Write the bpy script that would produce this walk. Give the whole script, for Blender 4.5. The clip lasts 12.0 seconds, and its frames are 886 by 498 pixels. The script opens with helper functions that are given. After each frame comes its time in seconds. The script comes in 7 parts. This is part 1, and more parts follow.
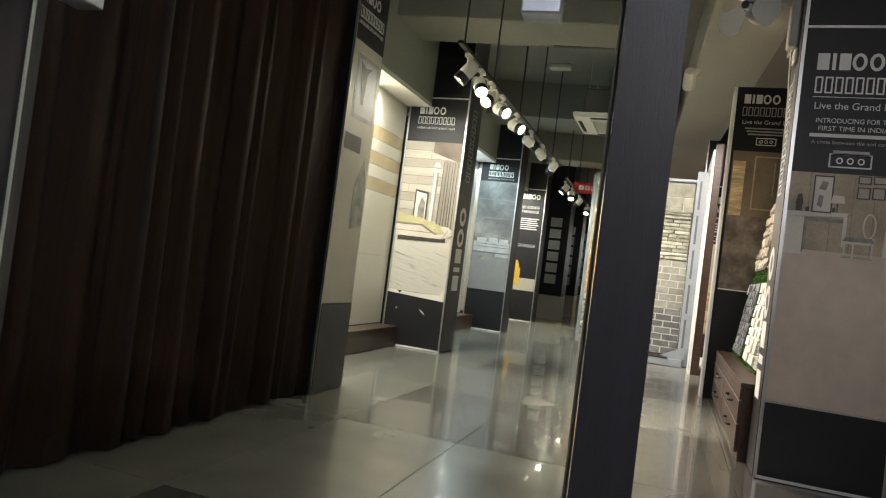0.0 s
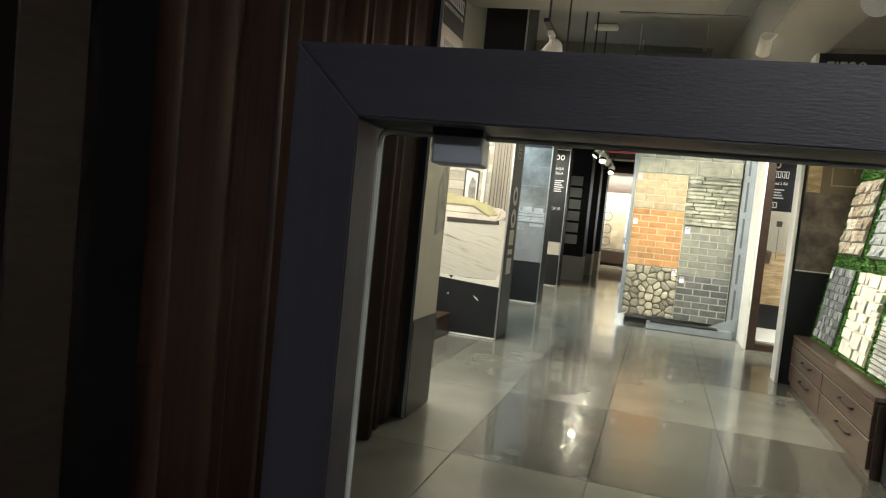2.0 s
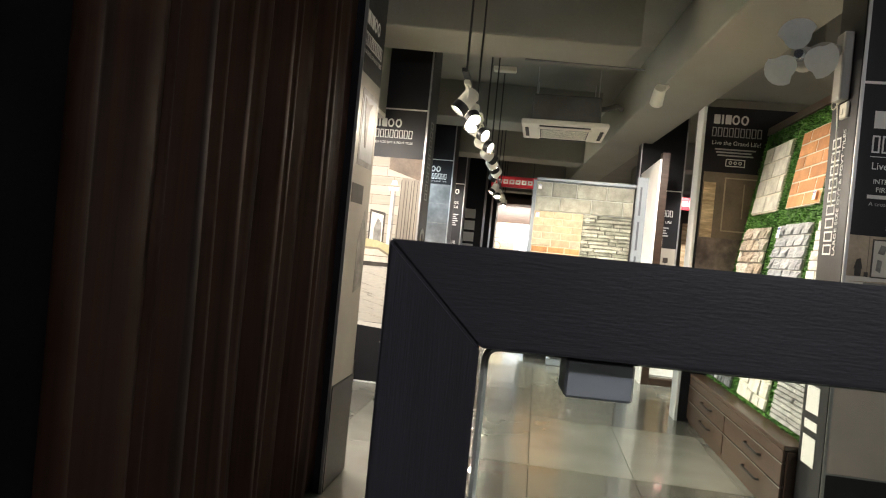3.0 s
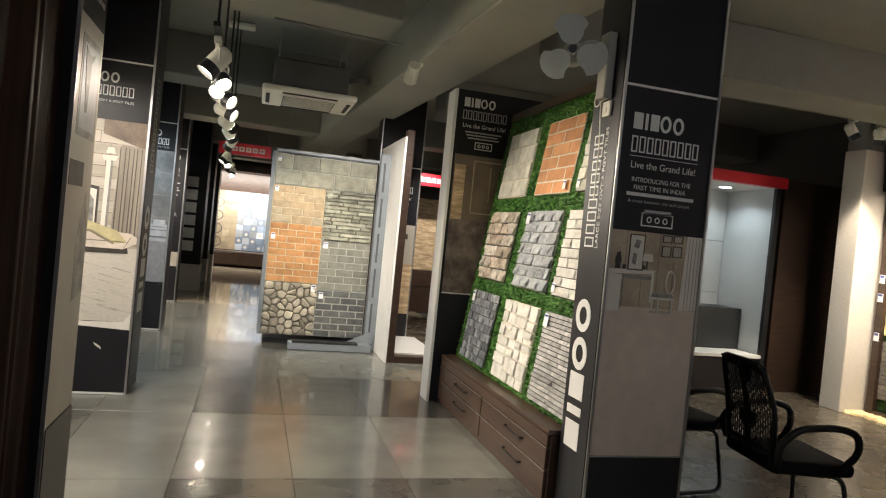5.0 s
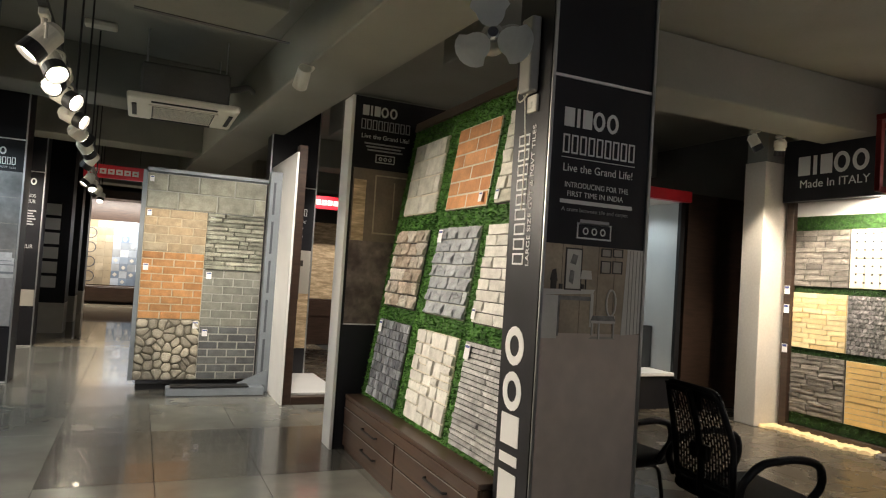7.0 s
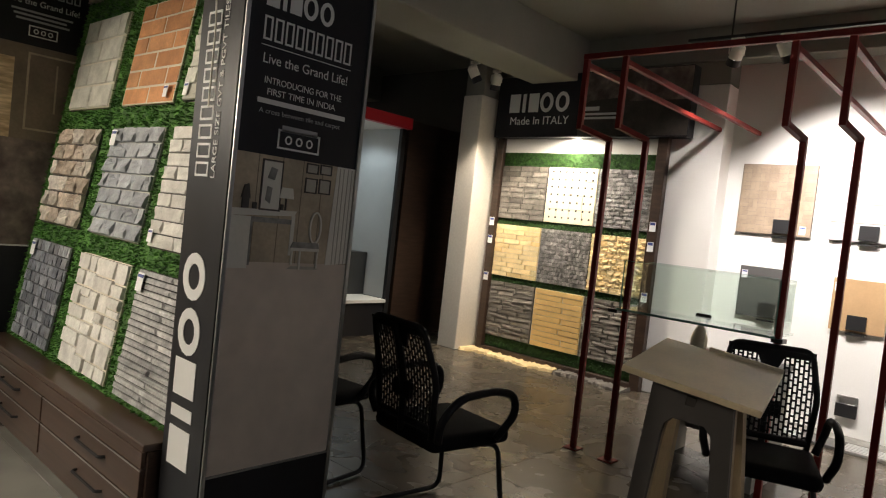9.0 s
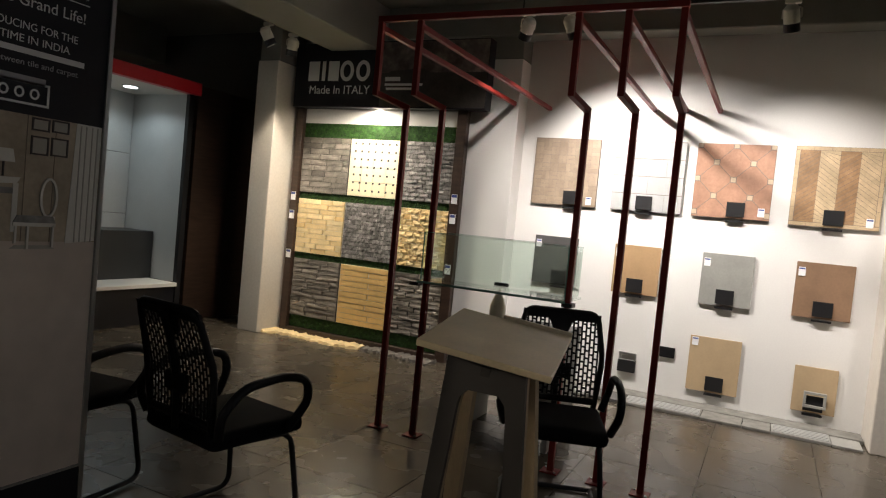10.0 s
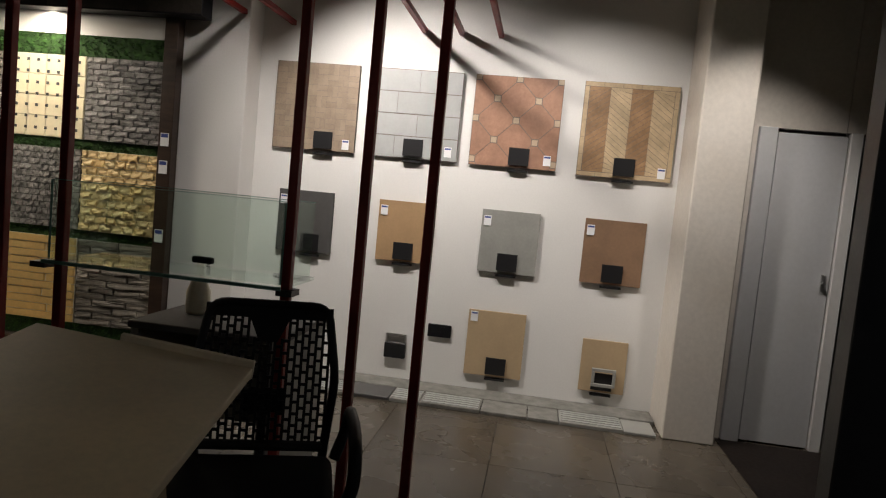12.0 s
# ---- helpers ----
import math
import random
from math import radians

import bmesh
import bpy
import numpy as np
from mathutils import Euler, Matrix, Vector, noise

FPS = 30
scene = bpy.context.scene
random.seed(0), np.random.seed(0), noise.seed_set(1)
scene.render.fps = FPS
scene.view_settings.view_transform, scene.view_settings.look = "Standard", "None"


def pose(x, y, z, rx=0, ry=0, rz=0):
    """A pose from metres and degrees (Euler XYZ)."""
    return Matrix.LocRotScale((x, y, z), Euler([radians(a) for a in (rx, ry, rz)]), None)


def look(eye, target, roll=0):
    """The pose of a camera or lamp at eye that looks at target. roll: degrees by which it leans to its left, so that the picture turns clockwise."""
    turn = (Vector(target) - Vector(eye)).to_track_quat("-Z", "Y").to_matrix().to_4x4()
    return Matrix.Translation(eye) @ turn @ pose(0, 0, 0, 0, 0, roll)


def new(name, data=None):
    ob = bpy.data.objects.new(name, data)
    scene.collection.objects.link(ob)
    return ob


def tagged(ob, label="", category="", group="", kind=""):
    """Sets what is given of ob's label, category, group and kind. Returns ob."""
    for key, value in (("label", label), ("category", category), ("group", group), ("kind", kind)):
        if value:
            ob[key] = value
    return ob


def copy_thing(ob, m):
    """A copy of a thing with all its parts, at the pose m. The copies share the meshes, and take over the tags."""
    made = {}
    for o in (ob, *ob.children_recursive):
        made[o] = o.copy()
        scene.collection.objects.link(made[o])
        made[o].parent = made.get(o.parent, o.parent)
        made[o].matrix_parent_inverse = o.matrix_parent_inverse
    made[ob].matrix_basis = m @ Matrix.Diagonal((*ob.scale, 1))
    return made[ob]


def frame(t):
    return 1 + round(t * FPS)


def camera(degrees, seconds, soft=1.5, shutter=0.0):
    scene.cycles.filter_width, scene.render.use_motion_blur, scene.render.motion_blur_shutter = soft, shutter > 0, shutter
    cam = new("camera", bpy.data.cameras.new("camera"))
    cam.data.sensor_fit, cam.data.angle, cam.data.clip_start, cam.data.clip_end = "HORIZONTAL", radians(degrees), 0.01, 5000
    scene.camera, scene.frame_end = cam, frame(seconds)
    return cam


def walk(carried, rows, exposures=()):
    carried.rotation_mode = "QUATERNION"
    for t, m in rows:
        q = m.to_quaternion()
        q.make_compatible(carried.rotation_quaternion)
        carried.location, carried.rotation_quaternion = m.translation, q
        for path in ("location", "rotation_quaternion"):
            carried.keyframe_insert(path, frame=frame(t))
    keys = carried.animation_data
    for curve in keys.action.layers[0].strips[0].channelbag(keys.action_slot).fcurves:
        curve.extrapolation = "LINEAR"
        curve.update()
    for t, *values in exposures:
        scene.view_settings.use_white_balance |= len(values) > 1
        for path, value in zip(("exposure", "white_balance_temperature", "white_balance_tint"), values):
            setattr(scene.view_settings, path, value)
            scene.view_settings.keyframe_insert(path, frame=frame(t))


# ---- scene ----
cam = camera(67.0, 12.0, 1.15)
PATH = [
    (0, (0.475, 0.528, 0.876), (-0.184, 2.416, 0.92), 7.2),
    (0.5, (0.316, 0.576, 0.938), (-0.253, 2.493, 0.976), 6.5),
    (1, (0.142, 0.67, 1.046), (-0.424, 2.589, 1.043), 5.6),
    (1.5, (-0.088, 0.668, 1.057), (-0.685, 2.577, 1.063), 5.6),
    (2, (-0.259, 0.658, 1.166), (-0.868, 2.56, 1.052), 5.7),
    (2.5, (-0.411, 0.778, 1.248), (-0.836, 2.731, 1.174), 5.8),
    (3, (-0.518, 0.787, 1.319), (-0.799, 2.767, 1.31), 5.6),
    (3.5, (-0.662, 0.861, 1.41), (-0.649, 2.861, 1.381), 5.6),
    (5.3, (-0.783, 1.329, 1.43), (-0.202, 3.242, 1.406), 5.7),
    (5.5, (-0.775, 1.398, 1.418), (-0.171, 3.305, 1.396), 5.7),
    (6, (-0.733, 1.535, 1.491), (-0.045, 3.412, 1.433), 4.8),
    (6.5, (-0.694, 1.656, 1.486), (-0.001, 3.53, 1.398), 4.6),
    (7, (-0.633, 1.826, 1.406), (0.189, 3.648, 1.478), 3.7),
    (7.2, (-0.623, 1.867, 1.385), (0.275, 3.653, 1.448), 3.5),
    (8.8, (-0.261, 2.145, 1.378), (1.152, 3.558, 1.293), 5.9),
    (9, (-0.273, 2.165, 1.398), (1.213, 3.501, 1.317), 6.3),
    (9.5, (-0.241, 2.175, 1.39), (1.459, 3.225, 1.301), 6.1),
    (10, (-0.031, 2.209, 1.374), (1.765, 3.085, 1.283), 5.5),
    (10.5, (0.237, 2.219, 1.355), (2.085, 2.969, 1.205), 4.9),
    (11, (0.576, 2.318, 1.368), (2.501, 2.832, 1.188), 5.4),
    (11.5, (0.965, 2.3, 1.344), (2.93, 2.639, 1.188), 5.3),
    (12, (1.355, 2.324, 1.35), (3.33, 2.598, 1.198), 5.5),
]
EXPOSURE = [(0.0, 0.80), (2.0, 0.88), (3.5, 0.88), (5.5, 0.05), (7.0, -0.05), (9.0, -0.42), (9.5, -0.65), (10.5, -1.15), (11.0, -1.42), (12.0, -1.86)]
walk(cam, [(t, look(eye, target, roll)) for t, eye, target, roll in PATH], EXPOSURE)
RATE = 2.3

# ---------------------------------------------------------------- light
world = bpy.data.worlds.new("night_outside")
world.use_nodes = True
world.node_tree.nodes["Background"].inputs[0].default_value = (0.02, 0.022, 0.03, 1)
world.node_tree.nodes["Background"].inputs[1].default_value = 0.3
scene.world = world


def spot(name, eye, target, watts, cone=60, blend=0.6, colour=(1.0, 0.87, 0.68), size=0.04):
    d = bpy.data.lights.new(name, "SPOT")
    d.energy, d.spot_size, d.spot_blend, d.color, d.shadow_soft_size = watts, radians(cone), blend, colour, size
    o = new(name, d)
    o.matrix_world = look(eye, target)
    return o


def area(name, eye, target, watts, sx, sy, colour=(1, 0.9, 0.75)):
    d = bpy.data.lights.new(name, "AREA")
    d.shape, d.size, d.size_y, d.energy, d.color = "RECTANGLE", sx, sy, watts, colour
    o = new(name, d)
    o.matrix_world = look(eye, target)
    return o


WARM = (1.0, 0.865, 0.70)
NEUTRAL = (1.0, 0.92, 0.83)
SILVER = (1.0, 0.915, 0.86)
COOL = (0.80, 0.93, 1.0)

# ---------------------------------------------------------------- materials


def mat(name, colour, rough=0.6, metal=0.0, vary=0.12, scale=4.0, fine=60.0, bump=0.15, each=0.0, second=None, mix=0.5,
        stretch=(1, 1, 1), emit=0.0, coat=0.0, spec=0.5, island=0.0):
    m = bpy.data.materials.new(name)
    m.use_nodes = True
    nt = m.node_tree
    b = nt.nodes["Principled BSDF"]
    N, L = nt.nodes.new, nt.links.new
    b.inputs["Roughness"].default_value, b.inputs["Metallic"].default_value = rough, metal
    b.inputs["Coat Weight"].default_value = coat
    b.inputs["Specular IOR Level"].default_value = spec
    co = N("ShaderNodeTexCoord")
    mp = N("ShaderNodeMapping")
    mp.inputs["Scale"].default_value = stretch
    geo = N("ShaderNodeNewGeometry")
    L(geo.outputs["Position"], mp.inputs["Vector"])
    big, small = N("ShaderNodeTexNoise"), N("ShaderNodeTexNoise")
    for n, s, d in ((big, scale, 4), (small, fine, 3)):
        n.inputs["Scale"].default_value, n.inputs["Detail"].default_value = s, d
        L(mp.outputs[0], n.inputs["Vector"])
    ramp = N("ShaderNodeMapRange")
    ramp.inputs["From Min"].default_value, ramp.inputs["From Max"].default_value = 0.3, 0.7
    ramp.inputs["To Min"].default_value, ramp.inputs["To Max"].default_value = 1 - vary, 1 + vary
    L(big.outputs["Fac"], ramp.inputs["Value"])
    rs = N("ShaderNodeMapRange")
    rs.inputs["From Min"].default_value, rs.inputs["From Max"].default_value = 0.3, 0.7
    rs.inputs["To Min"].default_value, rs.inputs["To Max"].default_value = 1 - vary * 0.5, 1 + vary * 0.5
    L(small.outputs["Fac"], rs.inputs["Value"])
    mul = N("ShaderNodeMath")
    mul.operation = "MULTIPLY"
    L(ramp.outputs[0], mul.inputs[0]), L(rs.outputs[0], mul.inputs[1])
    last = mul
    if each or island:
        src = N("ShaderNodeObjectInfo").outputs["Random"] if each else geo.outputs["Random Per Island"]
        r = N("ShaderNodeMapRange")
        amt = each or island
        r.inputs["To Min"].default_value, r.inputs["To Max"].default_value = 1 - amt, 1 + amt
        L(src, r.inputs["Value"])
        m2 = N("ShaderNodeMath")
        m2.operation = "MULTIPLY"
        L(last.outputs[0], m2.inputs[0]), L(r.outputs[0], m2.inputs[1])
        last = m2
    base = N("ShaderNodeMix")
    base.data_type = "RGBA"
    base.inputs["A"].default_value = (*colour, 1)
    base.inputs["B"].default_value = (*(second or colour), 1)
    pick = N("ShaderNodeMapRange")
    pick.inputs["From Min"].default_value, pick.inputs["From Max"].default_value = 0.5 - 0.25 * (1 - mix), 0.5 + 0.3 * (1 - mix) + 0.05
    if each and second:
        wn = N("ShaderNodeTexWhiteNoise")
        wn.noise_dimensions = "1D"
        L(src, wn.inputs["W"])
        L(wn.outputs["Value"], base.inputs["Factor"])
    else:
        L(big.outputs["Fac"], pick.inputs["Value"])
        L(pick.outputs[0], base.inputs["Factor"])
    scl = N("ShaderNodeVectorMath")
    scl.operation = "SCALE"
    L(base.outputs["Result"], scl.inputs[0]), L(last.outputs[0], scl.inputs["Scale"])
    L(scl.outputs[0], b.inputs["Base Color"])
    rr = N("ShaderNodeMapRange")
    rr.inputs["To Min"].default_value, rr.inputs["To Max"].default_value = max(0.02, rough * 0.8), min(1, rough * 1.2)
    L(small.outputs["Fac"], rr.inputs["Value"])
    L(rr.outputs[0], b.inputs["Roughness"])
    if bump:
        bp = N("ShaderNodeBump")
        bp.inputs["Strength"].default_value, bp.inputs["Distance"].default_value = bump, 0.004
        L(small.outputs["Fac"], bp.inputs["Height"])
        L(bp.outputs[0], b.inputs["Normal"])
    if emit:
        b.inputs["Emission Color"].default_value = (*colour, 1)
        b.inputs["Emission Strength"].default_value = emit
    return m


def glass_mat(name, tint, rough=0.0):
    m = bpy.data.materials.new(name)
    m.use_nodes = True
    nt = m.node_tree
    nt.nodes.clear()
    N, L = nt.nodes.new, nt.links.new
    out, mx, tr, gl, lw = N("ShaderNodeOutputMaterial"), N("ShaderNodeMixShader"), N("ShaderNodeBsdfTransparent"), N("ShaderNodeBsdfGlossy"), N("ShaderNodeLayerWeight")
    tr.inputs[0].default_value = (*tint, 1)
    gl.inputs["Roughness"].default_value = rough
    lw.inputs[0].default_value = 0.5
    pw, sc = N("ShaderNodeMath"), N("ShaderNodeMath")
    pw.operation, sc.operation = "POWER", "MULTIPLY_ADD"
    pw.inputs[1].default_value, sc.inputs[1].default_value, sc.inputs[2].default_value = 5.0, 0.9, 0.03
    L(lw.outputs["Facing"], pw.inputs[0]), L(pw.outputs[0], sc.inputs[0])
    L(sc.outputs[0], mx.inputs[0]), L(tr.outputs[0], mx.inputs[1]), L(gl.outputs[0], mx.inputs[2]), L(mx.outputs[0], out.inputs[0])
    return m


M = {}
M["floor"] = mat("polished_grey_floor_tile", (0.215, 0.215, 0.187), 0.24, vary=0.20, scale=1.3, fine=3.5, bump=0, each=0.10, second=(0.155, 0.15, 0.13), coat=0.3)
M["floor_dark"] = mat("polished_dark_floor_tile", (0.105, 0.10, 0.085), 0.22, vary=0.22, scale=1.4, fine=3.5, bump=0, each=0.10, second=(0.08, 0.075, 0.065), coat=0.3)
M["floor_warm"] = mat("polished_brown_grey_floor_tile", (0.10, 0.084, 0.062), 0.27, vary=0.18, scale=1.6, fine=3.5, bump=0, each=0.10, second=(0.07, 0.058, 0.043))
M["floor_gloss"] = mat("glossy_beige_floor_tile", (0.42, 0.36, 0.26), 0.06, vary=0.12, scale=1.0, fine=10, bump=0.0, each=0.06)
M["grout"] = mat("grout", (0.07, 0.068, 0.06), 0.8)
M["ceiling"] = mat("grey_painted_concrete", (0.235, 0.235, 0.205), 0.85, vary=0.08, scale=1.5, fine=50, bump=0.12)
M["beam"] = mat("olive_grey_painted_beam", (0.33, 0.33, 0.28), 0.8, vary=0.06, scale=1.2, fine=60, bump=0.1)
M["wall_white"] = mat("white_wall_paint", (0.78, 0.77, 0.74), 0.75, vary=0.035, scale=1.2, fine=90, bump=0.05)
M["wall_dirty"] = mat("scuffed_white_column_paint", (0.73, 0.69, 0.62), 0.75, vary=0.10, scale=3.0, fine=40, bump=0.1, second=(0.55, 0.50, 0.43), mix=0.15)
M["wall_dark"] = mat("dark_grey_wall_paint", (0.075, 0.075, 0.07), 0.8, vary=0.1, scale=1.2)
M["black"] = mat("matt_black_laminate", (0.013, 0.013, 0.016), 0.38, vary=0.25, scale=3, bump=0.03)
M["black_print"] = mat("black_printed_vinyl", (0.011, 0.011, 0.014), 0.45, vary=0.15, scale=3, bump=0.02, spec=0.3)
M["white_print"] = mat("white_printed_lettering", (0.75, 0.75, 0.73), 0.5, vary=0.02, bump=0)
M["grey_print"] = mat("grey_printed_lettering", (0.38, 0.38, 0.38), 0.5, vary=0.02, bump=0)
M["trim_metal"] = mat("brushed_steel_trim", (0.55, 0.55, 0.54), 0.35, 0.9, vary=0.06, fine=200, stretch=(1, 1, 0.05))
M["side_grey"] = mat("graphite_vinyl", (0.017, 0.017, 0.019), 0.36, vary=0.3, scale=1.1, bump=0.02, second=(0.040, 0.040, 0.043), mix=0.2, spec=0.35)
M["white_lam"] = mat("white_laminate_edge", (0.80, 0.79, 0.76), 0.5, vary=0.03, bump=0.02)
M["wenge"] = mat("wenge_wood_laminate", (0.042, 0.025, 0.017), 0.38, vary=0.3, scale=5, fine=40, bump=0.06, stretch=(1, 1, 8))
M["wenge_h"] = mat("brown_wood_laminate", (0.066, 0.039, 0.027), 0.33, vary=0.25, scale=5, fine=40, bump=0.05, stretch=(1, 0.15, 8))
M["frame_wood"] = mat("black_stained_oak_frame", (0.040, 0.037, 0.046), 0.46, vary=0.16, scale=5, fine=120, bump=0.10, stretch=(6, 6, 0.25))
M["frame_wood_h"] = mat("black_stained_oak_rail", (0.040, 0.037, 0.046), 0.46, vary=0.16, scale=5, fine=120, bump=0.10, stretch=(0.25, 6, 6))
M["post_and_shadow_mat"] = mat("near_black_laminate_and_shadowed_mat", (0.013, 0.009, 0.007), 0.55, vary=0.3, scale=5, fine=40, bump=0.06, stretch=(1, 1, 8), spec=0.2)
M["red_metal"] = mat("dark_red_painted_metal", (0.19, 0.020, 0.016), 0.45, vary=0.12, scale=6, bump=0.04, spec=0.25)
M["red_sign"] = mat("red_acrylic_sign", (0.62, 0.02, 0.035), 0.3, vary=0.04, bump=0)
M["grey_metal"] = mat("blue_grey_painted_steel", (0.20, 0.225, 0.25), 0.42, vary=0.1, scale=5, bump=0.05)
M["black_metal"] = mat("black_powder_coated_metal", (0.012, 0.012, 0.013), 0.45, vary=0.1, bump=0.03)
M["chrome"] = mat("satin_chrome", (0.62, 0.66, 0.72), 0.22, 1.0, vary=0.04, bump=0)
M["grass"] = mat("artificial_grass", (0.045, 0.135, 0.018), 0.8, vary=0.35, scale=25, fine=300, bump=0.6, second=(0.075, 0.20, 0.03), island=0.35)
M["grass_dark"] = mat("dark_artificial_grass", (0.018, 0.060, 0.008), 0.85, vary=0.35, scale=25, fine=300, bump=0.6, second=(0.03, 0.085, 0.012), island=0.35)
M["plastic_white"] = mat("ivory_plastic", (0.80, 0.77, 0.66), 0.4, vary=0.04, bump=0.0)
M["plastic_black"] = mat("black_plastic", (0.008, 0.008, 0.009), 0.5, vary=0.15, bump=0.05, spec=0.25)
M["fabric_black"] = mat("black_chair_fabric", (0.006, 0.006, 0.0065), 0.95, vary=0.2, fine=400, bump=0.4, spec=0.12)
M["lamp_glow"] = mat("lit_spot_lens", (1.0, 0.88, 0.68), 0.4, emit=26, vary=0, bump=0)
M["led_glow"] = mat("lit_led_panel", (0.85, 0.95, 1.0), 0.4, emit=9, vary=0, bump=0)
M["far_glow"] = mat("lit_box_panel", (1.0, 0.97, 0.9), 0.4, emit=5, vary=0, bump=0)
M["glass"] = glass_mat("clear_glass", (0.93, 0.97, 0.95))
M["glass_green"] = glass_mat("green_edged_glass", (0.93, 0.97, 0.95))
M["glass_edge"] = mat("polished_glass_edge", (0.16, 0.30, 0.25), 0.15, vary=0.1, bump=0)

# ---------------------------------------------------------------- helpers


def wm(ob):
    return wm(ob.parent) @ ob.matrix_basis if ob.parent else ob.matrix_basis.copy()


def thing(name, at=(0, 0, 0), label="", category="", group="", kind="", turn=0.0):
    o = new(name)
    o.matrix_basis = pose(*at, 0, 0, turn)
    o.empty_display_size = 0.1
    return tagged(o, label, category, group, kind)


def part(name, bm, material, parent=None, label="", local=False, smooth=False):
    """Links a bmesh, given in the world's metres (or the parent's own, if local), as one mesh object."""
    if parent and not local:
        bm.transform(wm(parent).inverted())
    me = bpy.data.meshes.new(name)
    bm.to_mesh(me)
    bm.free()
    me.materials.append(M[material] if isinstance(material, str) else material)
    if smooth:
        for p in me.polygons:
            p.use_smooth = True
    o = new(name, me)
    if parent:
        o.parent = parent
    if label:
        o["label"] = label
    return o


def structure(name, bm, material, label, category):
    return tagged(part(name, bm, material), label, category, kind="structure")


def add_box(bm, lo, hi, bevel=0.0, m=None, seg=1):
    lo, hi = [min(a, b) for a, b in zip(lo, hi)], [max(a, b) for a, b in zip(lo, hi)]
    vs = [bm.verts.new((x, y, z)) for x in (lo[0], hi[0]) for y in (lo[1], hi[1]) for z in (lo[2], hi[2])]
    fs = [bm.faces.new([vs[i] for i in f]) for f in ((0, 1, 3, 2), (4, 6, 7, 5), (0, 4, 5, 1), (2, 3, 7, 6), (0, 2, 6, 4), (1, 5, 7, 3))]
    out = list(vs)
    if bevel:
        es = list({e for f in fs for e in f.edges})
        r = bmesh.ops.bevel(bm, geom=es, offset=bevel, segments=seg, affect="EDGES", profile=0.5)
        out = list({v for f in r["faces"] for v in f.verts} | {v for v in vs if v.is_valid})
    if m is not None:
        bmesh.ops.transform(bm, matrix=m, verts=[v for v in out if v.is_valid])
    return bm


def box(lo, hi, bevel=0.0, m=None, seg=1):
    return add_box(bmesh.new(), lo, hi, bevel, m, seg)


def add_cyl(bm, a, b, r1, r2=None, seg=16):
    a, b = Vector(a), Vector(b)
    d = b - a
    m = Matrix.Translation((a + b) / 2) @ d.to_track_quat("Z", "Y").to_matrix().to_4x4()
    bmesh.ops.create_cone(bm, cap_ends=True, segments=seg, radius1=r1, radius2=r1 if r2 is None else r2, depth=d.length, matrix=m)
    return bm


def cyl(a, b, r1, r2=None, seg=16):
    return add_cyl(bmesh.new(), a, b, r1, r2, seg)


def tube(points, r, seg=10, closed=False):
    """A round tube along points."""
    bm = bmesh.new()
    pts = [Vector(p) for p in points]
    rings, n = [], len(pts)
    for i, p in enumerate(pts):
        a, b = (pts[i - 1] if i or closed else p), (pts[(i + 1) % n] if i < n - 1 or closed else p)
        q = (b - a).normalized().to_track_quat("Z", "Y")
        rings.append([bm.verts.new(p + q @ Vector((r * math.cos(k * math.tau / seg), r * math.sin(k * math.tau / seg), 0))) for k in range(seg)])
    for i in range(n if closed else n - 1):
        A, B = rings[i], rings[(i + 1) % n]
        off = min(range(seg), key=lambda o: sum((A[k].co - B[(k + o) % seg].co).length for k in range(0, seg, 3)))
        for k in range(seg):
            bm.faces.new((A[k], A[(k + 1) % seg], B[(k + 1 + off) % seg], B[(k + off) % seg]))
    if not closed:
        bm.faces.new(rings[0][::-1]), bm.faces.new(rings[-1])
    bmesh.ops.recalc_face_normals(bm, faces=bm.faces)
    return bm


def rounded(points, radius, steps=5):
    """Rounds the corners of an open line of points."""
    pts = [Vector(p) for p in points]
    out = [pts[0]]
    for a, b, c in zip(pts, pts[1:], pts[2:]):
        u, v = (a - b), (c - b)
        k = min(radius, u.length * 0.49, v.length * 0.49)
        p, q = b + u.normalized() * k, b + v.normalized() * k
        for i in range(steps + 1):
            t = i / steps
            out.append(p * (1 - t) ** 2 + b * 2 * t * (1 - t) + q * t * t)
    return out + [pts[-1]]


def add_prism(bm, poly, d0, d1, m):
    """A flat outline (u, v) drawn out from depth d0 to d1, laid by m (u right, v up, depth towards the viewer)."""
    a = [bm.verts.new(m @ Vector((u, v, d0))) for u, v in poly]
    b = [bm.verts.new(m @ Vector((u, v, d1))) for u, v in poly]
    n = len(poly)
    bm.faces.new(b), bm.faces.new(a[::-1])
    for i in range(n):
        bm.faces.new((a[i], a[(i + 1) % n], b[(i + 1) % n], b[i]))
    return bm


def rect(u0, v0, u1, v1):
    return [(u0, v0), (u1, v0), (u1, v1), (u0, v1)]


def print_on(name, polys, material, m, parent, level=1, label=""):
    """Flat printed shapes, each layer a little proud of the last."""
    bm = bmesh.new()
    for p in polys:
        add_prism(bm, p, 0.0, 0.0012 * level, m)
    bmesh.ops.recalc_face_normals(bm, faces=bm.faces)
    return part(name, bm, material, parent, label)


